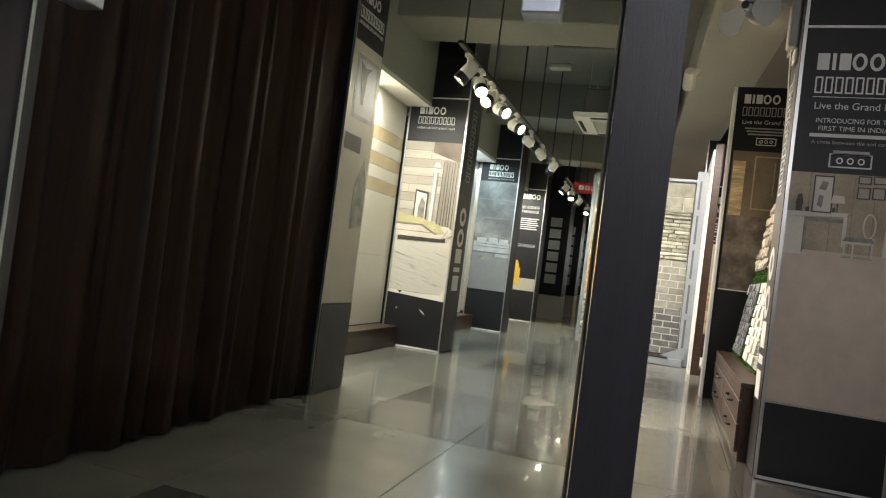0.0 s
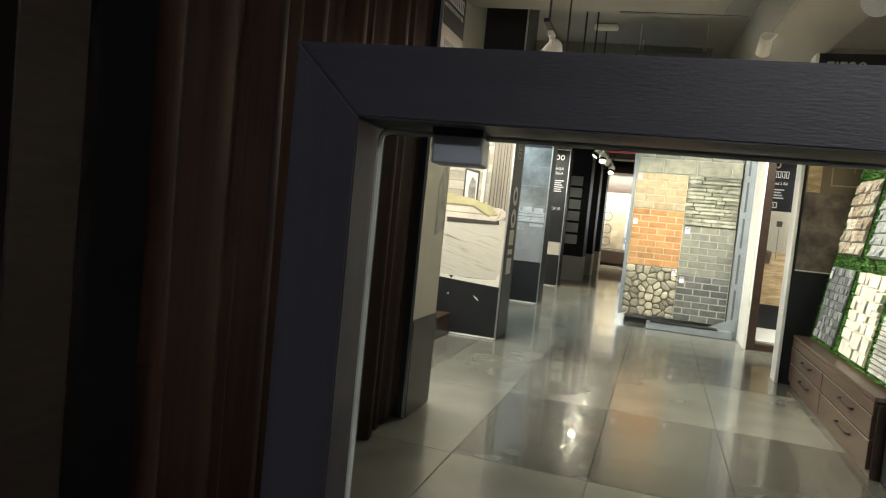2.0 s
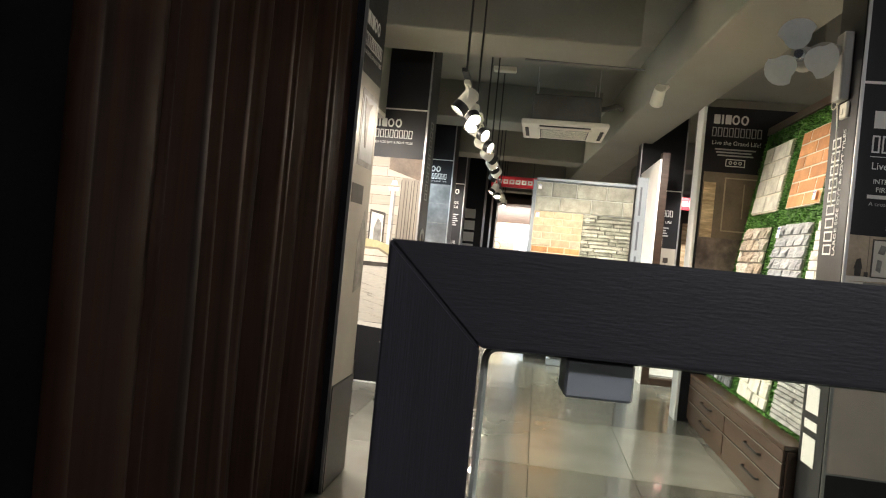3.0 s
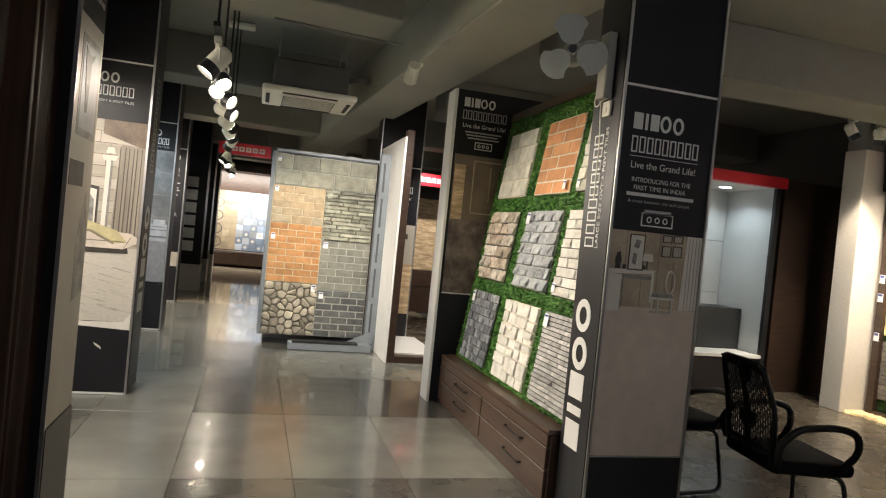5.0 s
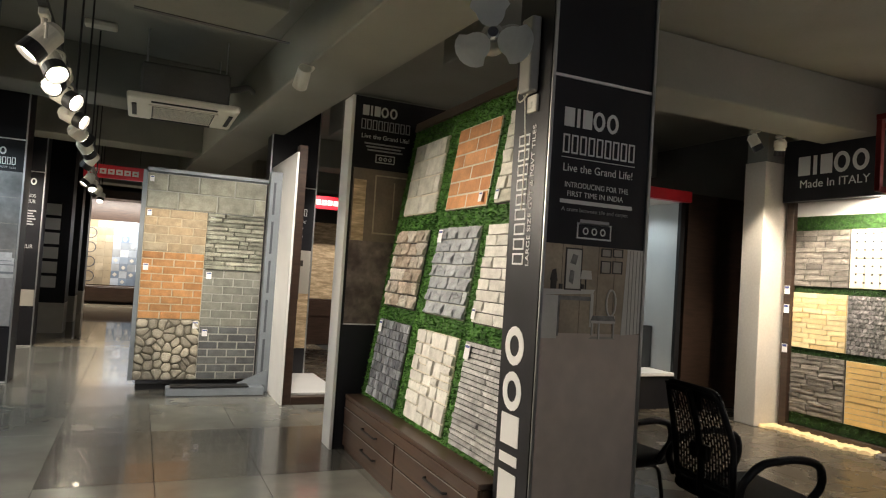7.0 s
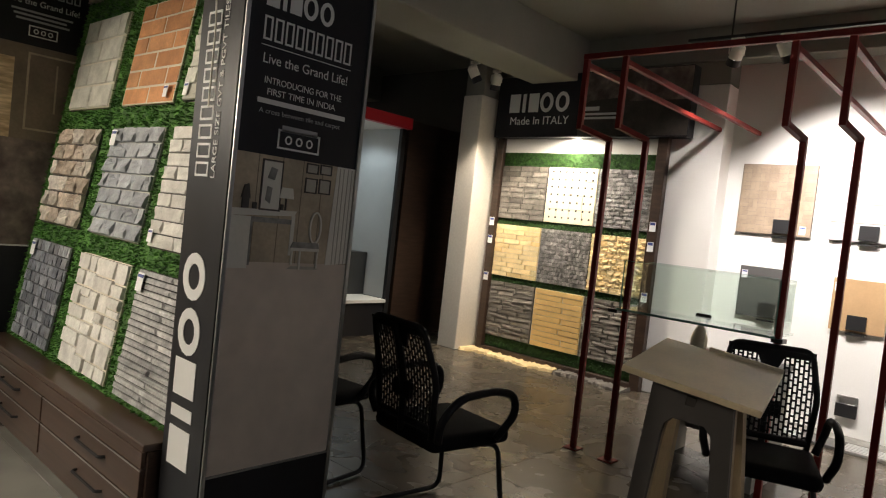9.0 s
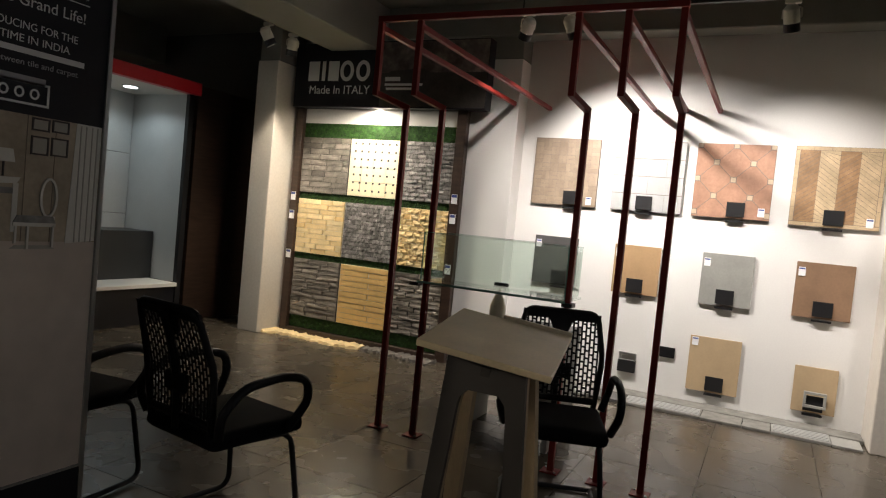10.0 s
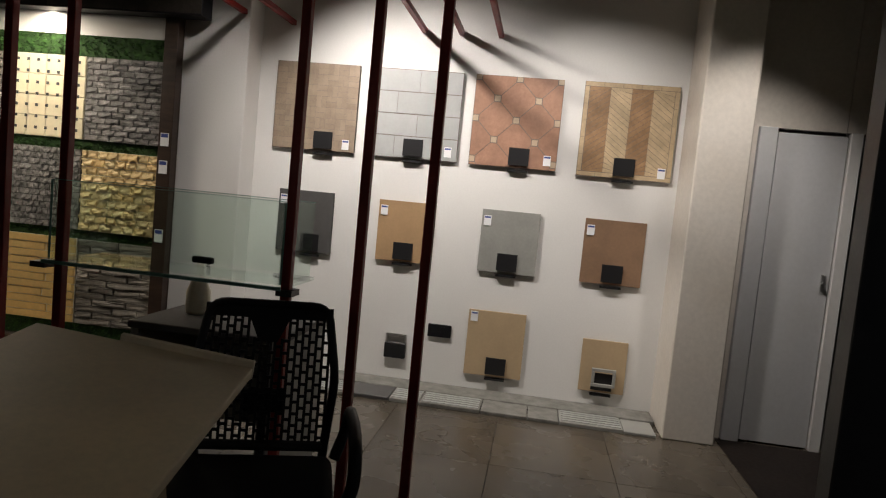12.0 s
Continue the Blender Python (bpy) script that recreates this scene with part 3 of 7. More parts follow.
def desk_room(m, w, h, t):
    """Printed picture: white desk with a lamp, pictures on a beige wall, a white chair and a curtain, bare floor in front."""
    fl = h * 0.665
    print_on("floor_print", [rect(0, 0, w, fl)], "p_desk_floor", m, t, 1)
    print_on("wall_print", [rect(0, fl, w, h)], "p_beige_room", m, t, 1)
    print_on("wall_panel_print", [rect(w * a, fl, w * a + 0.002, h) for a in (0.17, 0.36, 0.53, 0.70)], "p_dim_room", m, t, 2)
    print_on("curtain_print", [[(w * 0.80, fl - h * 0.004), (w * 0.995, fl + h * 0.004), (w * 0.995, h), (w * 0.83, h)]], "p_pale", m, t, 2)
    print_on("curtain_fold_print", [rect(w * a, fl, w * a + 0.004, h * 0.995) for a in (0.855, 0.89, 0.93, 0.965)], "p_greige", m, t, 3)
    print_on("desk_print", [[(0, h * 0.806), (w * 0.49, h * 0.818), (w * 0.51, h * 0.834), (0, h * 0.828)], rect(0, h * 0.645, w * 0.15, h * 0.806), rect(w * 0.47, h * 0.69, w * 0.50, h * 0.818)], "p_pale", m, t, 3)
    print_on("desk_shade_print", [rect(w * 0.15, h * 0.655, w * 0.165, h * 0.806), rect(w * 0.165, h * 0.79, w * 0.47, h * 0.806)], "p_mid", m, t, 4)
    print_on("picture_print", outline(w * 0.20, h * 0.828, w * 0.365, h * 0.988, 0.006), "p_dark", m, t, 4)
    print_on("picture_sheet_print", [rect(w * 0.212, h * 0.834, w * 0.353, h * 0.982)], "p_pale", m, t, 4)
    print_on("picture_motif_print", [[(w * 0.245, h * 0.93), (w * 0.30, h * 0.925), (w * 0.32, h * 0.96), (w * 0.27, h * 0.965)], [(w * 0.24, h * 0.86), (w * 0.28, h * 0.85), (w * 0.29, h * 0.90), (w * 0.25, h * 0.905)]], "p_mid", m, t, 5)
    fr, sheets = [], []
    for a, b in ((0.555, 0.962), (0.675, 0.964), (0.555, 0.898), (0.675, 0.90)):
        fr += outline(w * a, h * b, w * (a + 0.105), h * (b + 0.034 if b > 0.95 else b + 0.05), 0.005)
        sheets.append(rect(w * a + 0.006, h * b + 0.006, w * (a + 0.105) - 0.006, h * (b + 0.034 if b > 0.95 else b + 0.05) - 0.006))
    print_on("small_frames_print", fr, "p_dark", m, t, 4)
    print_on("small_sheets_print", sheets, "p_greige", m, t, 3)
    print_on("lamp_print", [[(w * 0.35, h * 0.872), (w * 0.47, h * 0.872), (w * 0.455, h * 0.906), (w * 0.365, h * 0.906)]], "p_pale", m, t, 6)
    print_on("lamp_stand_print", [rect(w * 0.405, h * 0.834, w * 0.412, h * 0.872), rect(w * 0.07, h * 0.83, w * 0.12, h * 0.86), [(w * 0.06, h * 0.86), (w * 0.13, h * 0.86), (w * 0.11, h * 0.905), (w * 0.08, h * 0.90)], rect(w * 0.15, h * 0.83, w * 0.18, h * 0.85), rect(w * 0.37, h * 0.834, w * 0.39, h * 0.852)], "p_dark", m, t, 6)
    ch = ring(w * 0.68, h * 0.785, w * 0.055, h * 0.055, 0.008, 18)
    ch += [rect(w * 0.48, h * 0.706, w * 0.73, h * 0.716), rect(w * 0.49, h * 0.66, w * 0.503, h * 0.706), rect(w * 0.56, h * 0.645, w * 0.573, h * 0.706), rect(w * 0.71, h * 0.65, w * 0.723, h * 0.735)]
    print_on("chair_print", ch, "p_pale", m, t, 6)
    print_on("chair_seat_print", [[(w * 0.48, h * 0.716), (w * 0.73, h * 0.716), (w * 0.71, h * 0.735), (w * 0.50, h * 0.735)]], "p_mid", m, t, 7)
    print_on("chair_shadow_print", [[(w * 0.47, h * 0.645), (w * 0.74, h * 0.645), (w * 0.70, h * 0.655), (w * 0.50, h * 0.655)]], "p_greige", m, t, 2)


# the near pillar, seen on its side face
L1 = display_pillar(-2.12, -1.49, 4.09, 0.395, 0, "black display pillar with a plaster-look print and grey base", top_line=0)
m = face_east(-1.49, 3.95, 0)
part("base_panel", box((-1.489, 4.095, 0.01), (-1.483, 4.48, 0.545)), "side_grey", L1, "dark grey base panel")
print_on("poster", [rect(0.145, 0.55, 0.53, 2.17)], "p_greige", m, L1, 1)
print_on("window_print", [rect(0.20, 1.70, 0.50, 2.10)], "p_mid", m, L1, 2)
print_on("window_view_print", [rect(0.225, 1.73, 0.475, 2.07)], "p_sofa", m, L1, 3)
print_on("palm_print", [[(0.30, 1.80), (0.33, 1.80), (0.35, 2.0), (0.41, 2.05), (0.32, 2.03), (0.25, 2.06)]], "p_dark", m, L1, 4)
print_on("shelf_print", [rect(0.16, 1.50, 0.38, 1.60)], "p_dark", m, L1, 2)
print_on("chair_print", [[(0.36, 1.02), (0.52, 1.05), (0.52, 1.30), (0.46, 1.48), (0.36, 1.30)]], "p_mid", m, L1, 2)
print_on("brand_mark", brand(0.16, 2.42, 0.07, 0.26), "white_print", m, L1, 1)
print_on("brand_line", thin_brand(0.16, 2.31, 0.07, 0.34), "white_print", m, L1, 1)
words("small_print", "LARGE SIZE GVT & PGVT TILES", 0.03, m @ pose(0.16, 2.27, 0), "white_print", L1, 0.34)

# second pillar with the bedroom print
L2 = display_pillar(-2.25, -1.62, 6.785, 0.42, 0.535, "black display pillar with a bedroom print and a torn base")
m = face_front(-2.237, 6.785, 0)
bedroom(face_front(-2.237, 6.785, 0.56), 0.604, 1.52, L2)
print_on("torn_edge", [[(0, 0.535), (0.604, 0.50), (0.604, 0.63), (0.55, 0.56), (0.3, 0.555), (0.15, 0.56), (0.13, 0.53), (0.10, 0.56), (0, 0.565)]], "p_pale", m, L2, 6, "torn paper edge")
print_on("torn_spot", [[(0.36, 0.40), (0.41, 0.37), (0.42, 0.345), (0.375, 0.375)], [(0.10, 0.38), (0.12, 0.375), (0.115, 0.395)]], "p_pale", m, L2, 6)
print_on("brand_mark", brand(0.10, 2.36, 0.075, 0.28), "white_print", m, L2, 1)
print_on("brand_line", thin_brand(0.09, 2.26, 0.075, 0.40), "white_print", m, L2, 1)
words("small_print", "LARGE SIZE GVT & PGVT TILES", 0.028, m @ pose(0.09, 2.21, 0), "white_print", L2, 0.40)
part("side_panel", box((-1.619, 6.79, 0.01), (-1.612, 7.20, CEIL - 0.02)), "side_grey", L2, "graphite side panel")
m = face_east(-1.612, 6.79, 0) @ pose(0.30, 0.62, 0, 0, 0, 90)
print_on("brand_mark", brand(0, 0, 0.19, 0.85), "white_print", m, L2, 2)
print_on("brand_line", thin_brand(1.1, 0.04, 0.13, 0.75), "grey_print", m, L2, 2)

# third pillar with the sofa print
L3 = display_pillar(-2.36, -1.775, 9.89, 0.42, 0.555, "black display pillar with a grey stone room print", top_line=2.49)
sofa_room(face_front(-2.347, 9.89, 0.58), 0.559, 1.58, L3)
m = face_front(-2.347, 9.89, 0)
print_on("brand_mark", brand(0.12, 2.33, 0.075, 0.28), "white_print", m, L3, 1)
print_on("brand_line", thin_brand(0.11, 2.23, 0.075, 0.38), "white_print", m, L3, 1)
words("small_print", "LARGE SIZE GVT & PGVT TILES", 0.028, m @ pose(0.11, 2.19, 0), "grey_print", L3, 0.38)

# fourth pillar with the lantern print
L4 = display_pillar(-2.50, -1.93, 12.8, 0.42, 0.55, "black display pillar with a brass lantern print", top_line=2.46)
m = face_front(-2.487, 12.8, 0)
print_on("brand_mark", brand(0.12, 2.28, 0.09, 0.34), "white_print", m, L4, 1)
words("title", "THE LEGENDS", 0.07, m @ pose(0.10, 2.10, 0), "grey_print", L4, 0.36)
words("title", "OF GRANDEUR", 0.07, m @ pose(0.10, 2.02, 0), "grey_print", L4, 0.36)
print_on("small_print", bars(0.08, 1.90, 0.40, 6, 0.018, 0.02), "grey_print", m, L4, 1)
words("title", "GRANDEUR", 0.08, m @ pose(0.13, 1.38, 0), "grey_print", L4, 0.34)
print_on("table_print", [rect(0.01, 0.57, 0.54, 0.80)], "p_greige", m, L4, 1)
print_on("lantern_print", [rect(0.06, 0.66, 0.24, 0.98), [(0.08, 0.98), (0.22, 0.98), (0.18, 1.12), (0.12, 1.12)]], "p_lantern", m, L4, 2)

# further pillars with an upright brand on their sides
for k, (x1, y) in enumerate(((-1.72, 14.6), (-1.72, 16.6), (-1.72, 18.6))):
    t = thing("display_pillar", (x1 - 0.3, y + 0.3, 0), "black display pillar with upright white brand blocks and pale base", "display pillar", "printed display pillars")
    part("core", box((x1 - 0.6, y, 0.5), (x1, y + 0.6, CEIL - 0.002)), "black_print", t)
    part("base_panel", box((x1 - 0.6, y, 0), (x1, y + 0.6, 0.497)), "p_pale", t, "pale base")
    m = face_front(x1 - 0.42, y, 0) @ pose(0.27, 0.75, 0, 0, 0, 90)
    print_on("brand_mark", [rect(i * 0.24, 0, i * 0.24 + 0.19, 0.24) for i in range(6)], "white_print", m, t, 1)

# ---------------------------------------------------------------- lit niches between the pillars


def niche(y0, y1, x_back, x_front, top, band, label, tile="white_tile"):
    t = thing("tiled_niche", ((x_back + x_front) / 2, (y0 + y1) / 2, 0), label, "display niche", "tiled niches")
    part("back_board", box((x_back - 0.05, y0, 0), (x_back, y1, top)), "grout", t)
    part("plinth", box((x_back, y0, 0), (x_front - 0.06, y1, 0.20), 0.004), "wenge_h", t, "dark brown wooden plinth")
    part("soffit", box((x_back - 0.05, y0, top), (x_front, y1, top + 0.04)), "wall_white", t, "white soffit")
    part("fascia", box((x_front - 0.03, y0, top + 0.04), (x_front, y1, CEIL - 0.003)), "beam", t, "grey fascia over the niche")
    rows = [0.21, 0.88, 1.48, 1.60, 1.72, 1.84, 1.96, 2.08, top] if band else [0.21, 0.88, 1.48, 2.08, top]
    n = max(1, round((y1 - y0) / 1.2))
    for r, (a, b) in enumerate(zip(rows, rows[1:])):
        stripe = band and r in (2, 4, 6)
        for i in range(n):
            ya, yb = y0 + (y1 - y0) * i / n, y0 + (y1 - y0) * (i + 1) / n
            part("tile", box((x_back, ya + 0.001, a + 0.001), (x_back + 0.01, yb - 0.001, b - 0.001), 0.001), "cream_band" if stripe else tile, t)
    return t


M["white_tile"] = mat("glossy_ivory_wall_tile", (0.74, 0.70, 0.60), 0.18, vary=0.05, scale=2, bump=0.01)
M["cream_band"] = mat("cream_marble_wall_tile", (0.55, 0.44, 0.27), 0.2, vary=0.2, scale=5, bump=0.01)
M["cool_tile"] = mat("pale_grey_wall_tile", (0.62, 0.64, 0.63), 0.2, vary=0.06, scale=2, bump=0.01)
niche(4.487, 6.783, -2.29, -2.02, 2.43, True, "lit wall niche with ivory tiles and cream bands")
niche(7.21, 9.888, -2.42, -2.15, 2.43, False, "lit wall niche with pale grey tiles", "cool_tile")
niche(10.32, 12.798, -2.55, -2.28, 2.43, False, "lit wall niche with ivory tiles")

# ---------------------------------------------------------------- curtain and entrance side


def curtain():
    rng = random.Random(4)
    t = thing("curtain", (-1.55, 3.1, 0), "dark brown striped floor-length curtain in uneven folds, fine fold shade in its colour", "curtain")
    prof, y = [], 2.10
    while y < 4.12:
        w, d = rng.choice((0.05, 0.10, 0.16, 0.24)), rng.uniform(0.02, 0.08)
        prof += [(y, 0.0), (y + w * 0.3, d), (y + w * 0.65, d * 0.9), (y + w, 0.004)]
        y += w + rng.choice((0.0, 0.01, 0.02))
    bm = bmesh.new()
    cols = []
    for i, (y, d) in enumerate(prof):
        row = []
        for k in range(10):
            z = 0.012 + 2.98 * k / 9
            sway = 0.012 * math.sin(3.1 * y + 1.3 * k * 0.3) * (1 - k / 9)
            row.append(bm.verts.new((-1.56 + d * (1.15 - 0.4 * k / 9) + sway, y + 0.01 * math.sin(k * 0.8 + y * 9) * (1 - k / 9), z)))
        cols.append(row)
    for a, b in zip(cols, cols[1:]):
        for k in range(9):
            bm.faces.new((a[k], b[k], b[k + 1], a[k + 1]))
    bmesh.ops.solidify(bm, geom=bm.faces, thickness=0.004)
    bmesh.ops.recalc_face_normals(bm, faces=bm.faces)
    part("drape", bm, "curtain", t, smooth=True)
    part("rail", cyl((-1.535, 2.05, 3.02), (-1.535, 3.94, 3.02), 0.016), "black_metal", t, "black curtain rail")
    for y in (2.2, 3.0, 3.85):
        part("bracket", box((-1.55, y - 0.01, 3.03), (-1.52, y + 0.01, CEIL)), "black_metal", t)


# streaks also carry the shade of folds finer than the drape's mesh
M["curtain"] = mat("dark_brown_striped_fabric_with_fold_shade", (0.066, 0.028, 0.016), 0.6, vary=0.6, scale=15, fine=70, bump=0.10, stretch=(1, 1, 0.012), second=(0.015, 0.0095, 0.0105), spec=0.25)
curtain()
t = thing("wood_post", (-1.68, 1.86, 0), "dark brown laminated post beside the curtain", "post")
part("shaft", box((-1.74, 1.76, 0), (-1.62, 1.95, CEIL - 0.003), 0.004), "post_and_shadow_mat", t)


# glazed frame that stands at the start of the walk
def glazed_frame():
    x0, x1, y0, y1, top, w = -0.624, 0.460, 1.256, 1.341, 1.321, 0.0715
    t = thing("glazed_frame", ((x0 + x1) / 2, (y0 + y1) / 2, 0), "black-stained wooden standing frame with a clear glass pane", "display frame")
    m = face_front(x0, y0, 0)
    W = x1 - x0
    for name, poly, mt in (("stile", [(0, 0), (w, 0), (w, top - w), (0, top)], "frame_wood"), ("stile", [(W - w, 0), (W, 0), (W, top), (W - w, top - w)], "frame_wood"),
                           ("top_rail", [(0, top), (w, top - w), (W - w, top - w), (W, top)], "frame_wood_h")):
        bm = add_prism(bmesh.new(), [((u * 0.9994 + 0.0003) if mt == "frame_wood" else u, v) for u, v in poly], -(y1 - y0), 0.0, m)
        bmesh.ops.recalc_face_normals(bm, faces=bm.faces)
        bmesh.ops.bevel(bm, geom=bm.edges[:], offset=0.0018, segments=2, affect="EDGES")
        part(name, bm, mt, t)
    g0, g1, gt = x0 + w + 0.006, x1 - w - 0.006, top - w - 0.006
    pane = part("pane", box((g0, 1.306, 0.015), (g1, 1.314, gt), 0.001), "glass", t, "clear glass pane")
    pane.visible_shadow = False
    part("glass_edge", tube(rounded([(g0, 1.310, 0.015), (g0, 1.310, gt), (g1, 1.310, gt), (g1, 1.310, 0.015)], 0.012), 0.0032, 6), "edge_light", t, "pale polished glass edge")
    for xa in (-0.485, 0.254):
        c = part("clip", box((xa, 1.294, top - w - 0.036), (xa + 0.052, 1.334, top - w - 0.006), 0.002), "clip_metal", t, "satin metal glass clip")
        part("clip_mount", box((xa, 1.290, top - w - 0.006), (xa + 0.052, 1.335, top - w + 0.001)), "black_metal", c)
    turn = Matrix.Translation((x0, y0, 0)) @ pose(0, 0, 0, 0, 0, 4.5) @ Matrix.Translation((-x0, -y0, 0))
    t.matrix_basis = turn @ t.matrix_basis


M["clip_metal"] = mat("brushed_aluminium_clip", (0.72, 0.76, 0.82), 0.42, 0.85, vary=0.04, bump=0.02)
M["edge_light"] = mat("ground_glass_edge", (0.55, 0.56, 0.50), 0.25, vary=0.1, bump=0)
glazed_frame()
# ---------------------------------------------------------------- pillar with the fan
P1 = display_pillar(0.96, 1.53, 4.305, 0.30, 0.39, "black display pillar with a desk room print and upright white brand", top_line=2.31)
desk_room(face_front(0.973, 4.305, 0.395), 0.544, 1.175, P1)
part("poster_trim", box((0.973, 4.297, 0.388), (1.517, 4.3045, 0.394)), "trim_metal", P1)
m = face_front(0.96, 4.305, 0)
print_on("brand_mark", brand(0.075, 2.095, 0.085, 0.30), "white_print", m, P1, 1)
print_on("brand_line", thin_brand(0.07, 1.975, 0.085, 0.41), "white_print", m, P1, 1)
print_on("rule_line", [rect(0.07, 1.955, 0.48, 1.958)], "white_print", m, P1, 1)
words("slogan", "Live the Grand Life!", 0.05, m @ pose(0.08, 1.895, 0), "white_print", P1, 0.385)
words("small_print", "INTRODUCING FOR THE", 0.034, m @ pose(0.095, 1.825, 0), "white_print", P1, 0.35)
words("small_print", "FIRST TIME IN INDIA", 0.034, m @ pose(0.11, 1.785, 0), "white_print", P1, 0.31)
print_on("product_line", bars(0.075, 1.752, 0.40, 1, 0.018, 0), "white_print", m, P1, 1)
words("small_print", "A cross between tile and carpet", 0.026, m @ pose(0.085, 1.718, 0), "grey_print", P1, 0.37)
print_on("product_line", bars(0.19, 1.665, 0.16, 1, 0.022, 0), "grey_print", m, P1, 1)
print_on("round_mark", round_mark(0.175, 1.60, 0.19, 0.055 * 1.3), "white_print", m, P1, 1)
part("side_panel", box((0.953, 4.31, 0.01), (0.9595, 4.60, CEIL - 0.02)), "side_grey", P1, "graphite side panel with white lettering")
m = face_west(0.953, 4.60, 0) @ pose(0.20, 0.38, 0, 0, 0, 90)
print_on("brand_mark", brand(0, 0.0, 0.155, 0.81), "white_print", m, P1, 2)
print_on("brand_line", thin_brand(1.08, 0.05, 0.095, 0.62), "white_print", m, P1, 2)
words("small_print", "LARGE SIZE GVT & PGVT TILES", 0.04, m @ pose(1.08, 0.0, 0.0025), "white_print", P1, 0.64)

# wall fan
def fan():
    t = thing("wall_fan", (0.95, 4.44, 2.40), "grey wall fan with pale translucent blades on the pillar", "fan")
    part("mount", box((0.90, 4.40, 2.25), (0.952, 4.50, 2.60), 0.012, seg=2), "plastic_grey", t)
    part("arm", tube(rounded([(0.915, 4.45, 2.50), (0.83, 4.45, 2.53), (0.76, 4.44, 2.49)], 0.05), 0.028), "plastic_grey", t, smooth=True)
    hub, ax = Vector((0.680, 4.36, 2.452)), Vector((-0.45, -0.88, -0.12)).normalized()
    part("motor", add_cyl(bmesh.new(), hub - ax * 0.17, hub - ax * 0.03, 0.065, 0.05, 20), "plastic_grey", t, smooth=True)
    part("hub", add_cyl(bmesh.new(), hub - ax * 0.03, hub + ax * 0.03, 0.034, 0.022, 18), "chrome", t, "shiny hub")
    q = ax.to_track_quat("Z", "Y").to_matrix().to_4x4()
    for k in range(3):
        bm = bmesh.new()
        rim = []
        for i in range(18):
            a = math.tau * i / 18
            u, v = 0.104 + 0.078 * math.cos(a), 0.080 * math.sin(a) * (1.12 if math.cos(a) > 0 else 0.82)
            rim.append(bm.verts.new((u, v, 0.18 * v - 0.4 * v * v)))
        bm.faces.new(rim)
        bmesh.ops.solidify(bm, geom=bm.faces, thickness=0.003)
        bm.transform(Matrix.Translation(hub) @ q @ pose(0, 0, 0, 0, 0, 100 + 120 * k))
        part("blade", bm, "blade", t)
    part("control_plate", box((0.935, 4.43, 2.26), (0.952, 4.50, 2.36), 0.004), "label_yellow", t, "yellow control label")
    part("dial", cyl((0.928, 4.465, 2.29), (0.936, 4.465, 2.29), 0.017), "plastic_white", t)
    s = thing("wall_switch", (0.945, 4.43, 2.19), "white switch socket with a loose white cable on the pillar", "switch")
    part("plate", box((0.935, 4.39, 2.16), (0.952, 4.47, 2.24), 0.004), "plastic_white", s)
    part("rocker", box((0.930, 4.42, 2.18), (0.9355, 4.445, 2.21), 0.002), "plastic_white", s)
    part("cable", tube(rounded([(0.93, 4.44, 2.26), (0.915, 4.50, 2.21), (0.92, 4.54, 2.25), (0.93, 4.52, 2.31), (0.925, 4.47, 2.22), (0.935, 4.46, 2.0), (0.94, 4.47, 1.72)], 0.03), 0.0035, 6), "plastic_white", s, "loose white cable")


M["plastic_grey"] = mat("grey_plastic", (0.36, 0.35, 0.31), 0.4, vary=0.06, bump=0.02)
M["blade"] = mat("pale_blue_grey_plastic_blade", (0.78, 0.81, 0.80), 0.35, vary=0.05, bump=0)
M["label_yellow"] = mat("yellow_label", (0.55, 0.38, 0.03), 0.4, vary=0.2, scale=60, bump=0)
fan()

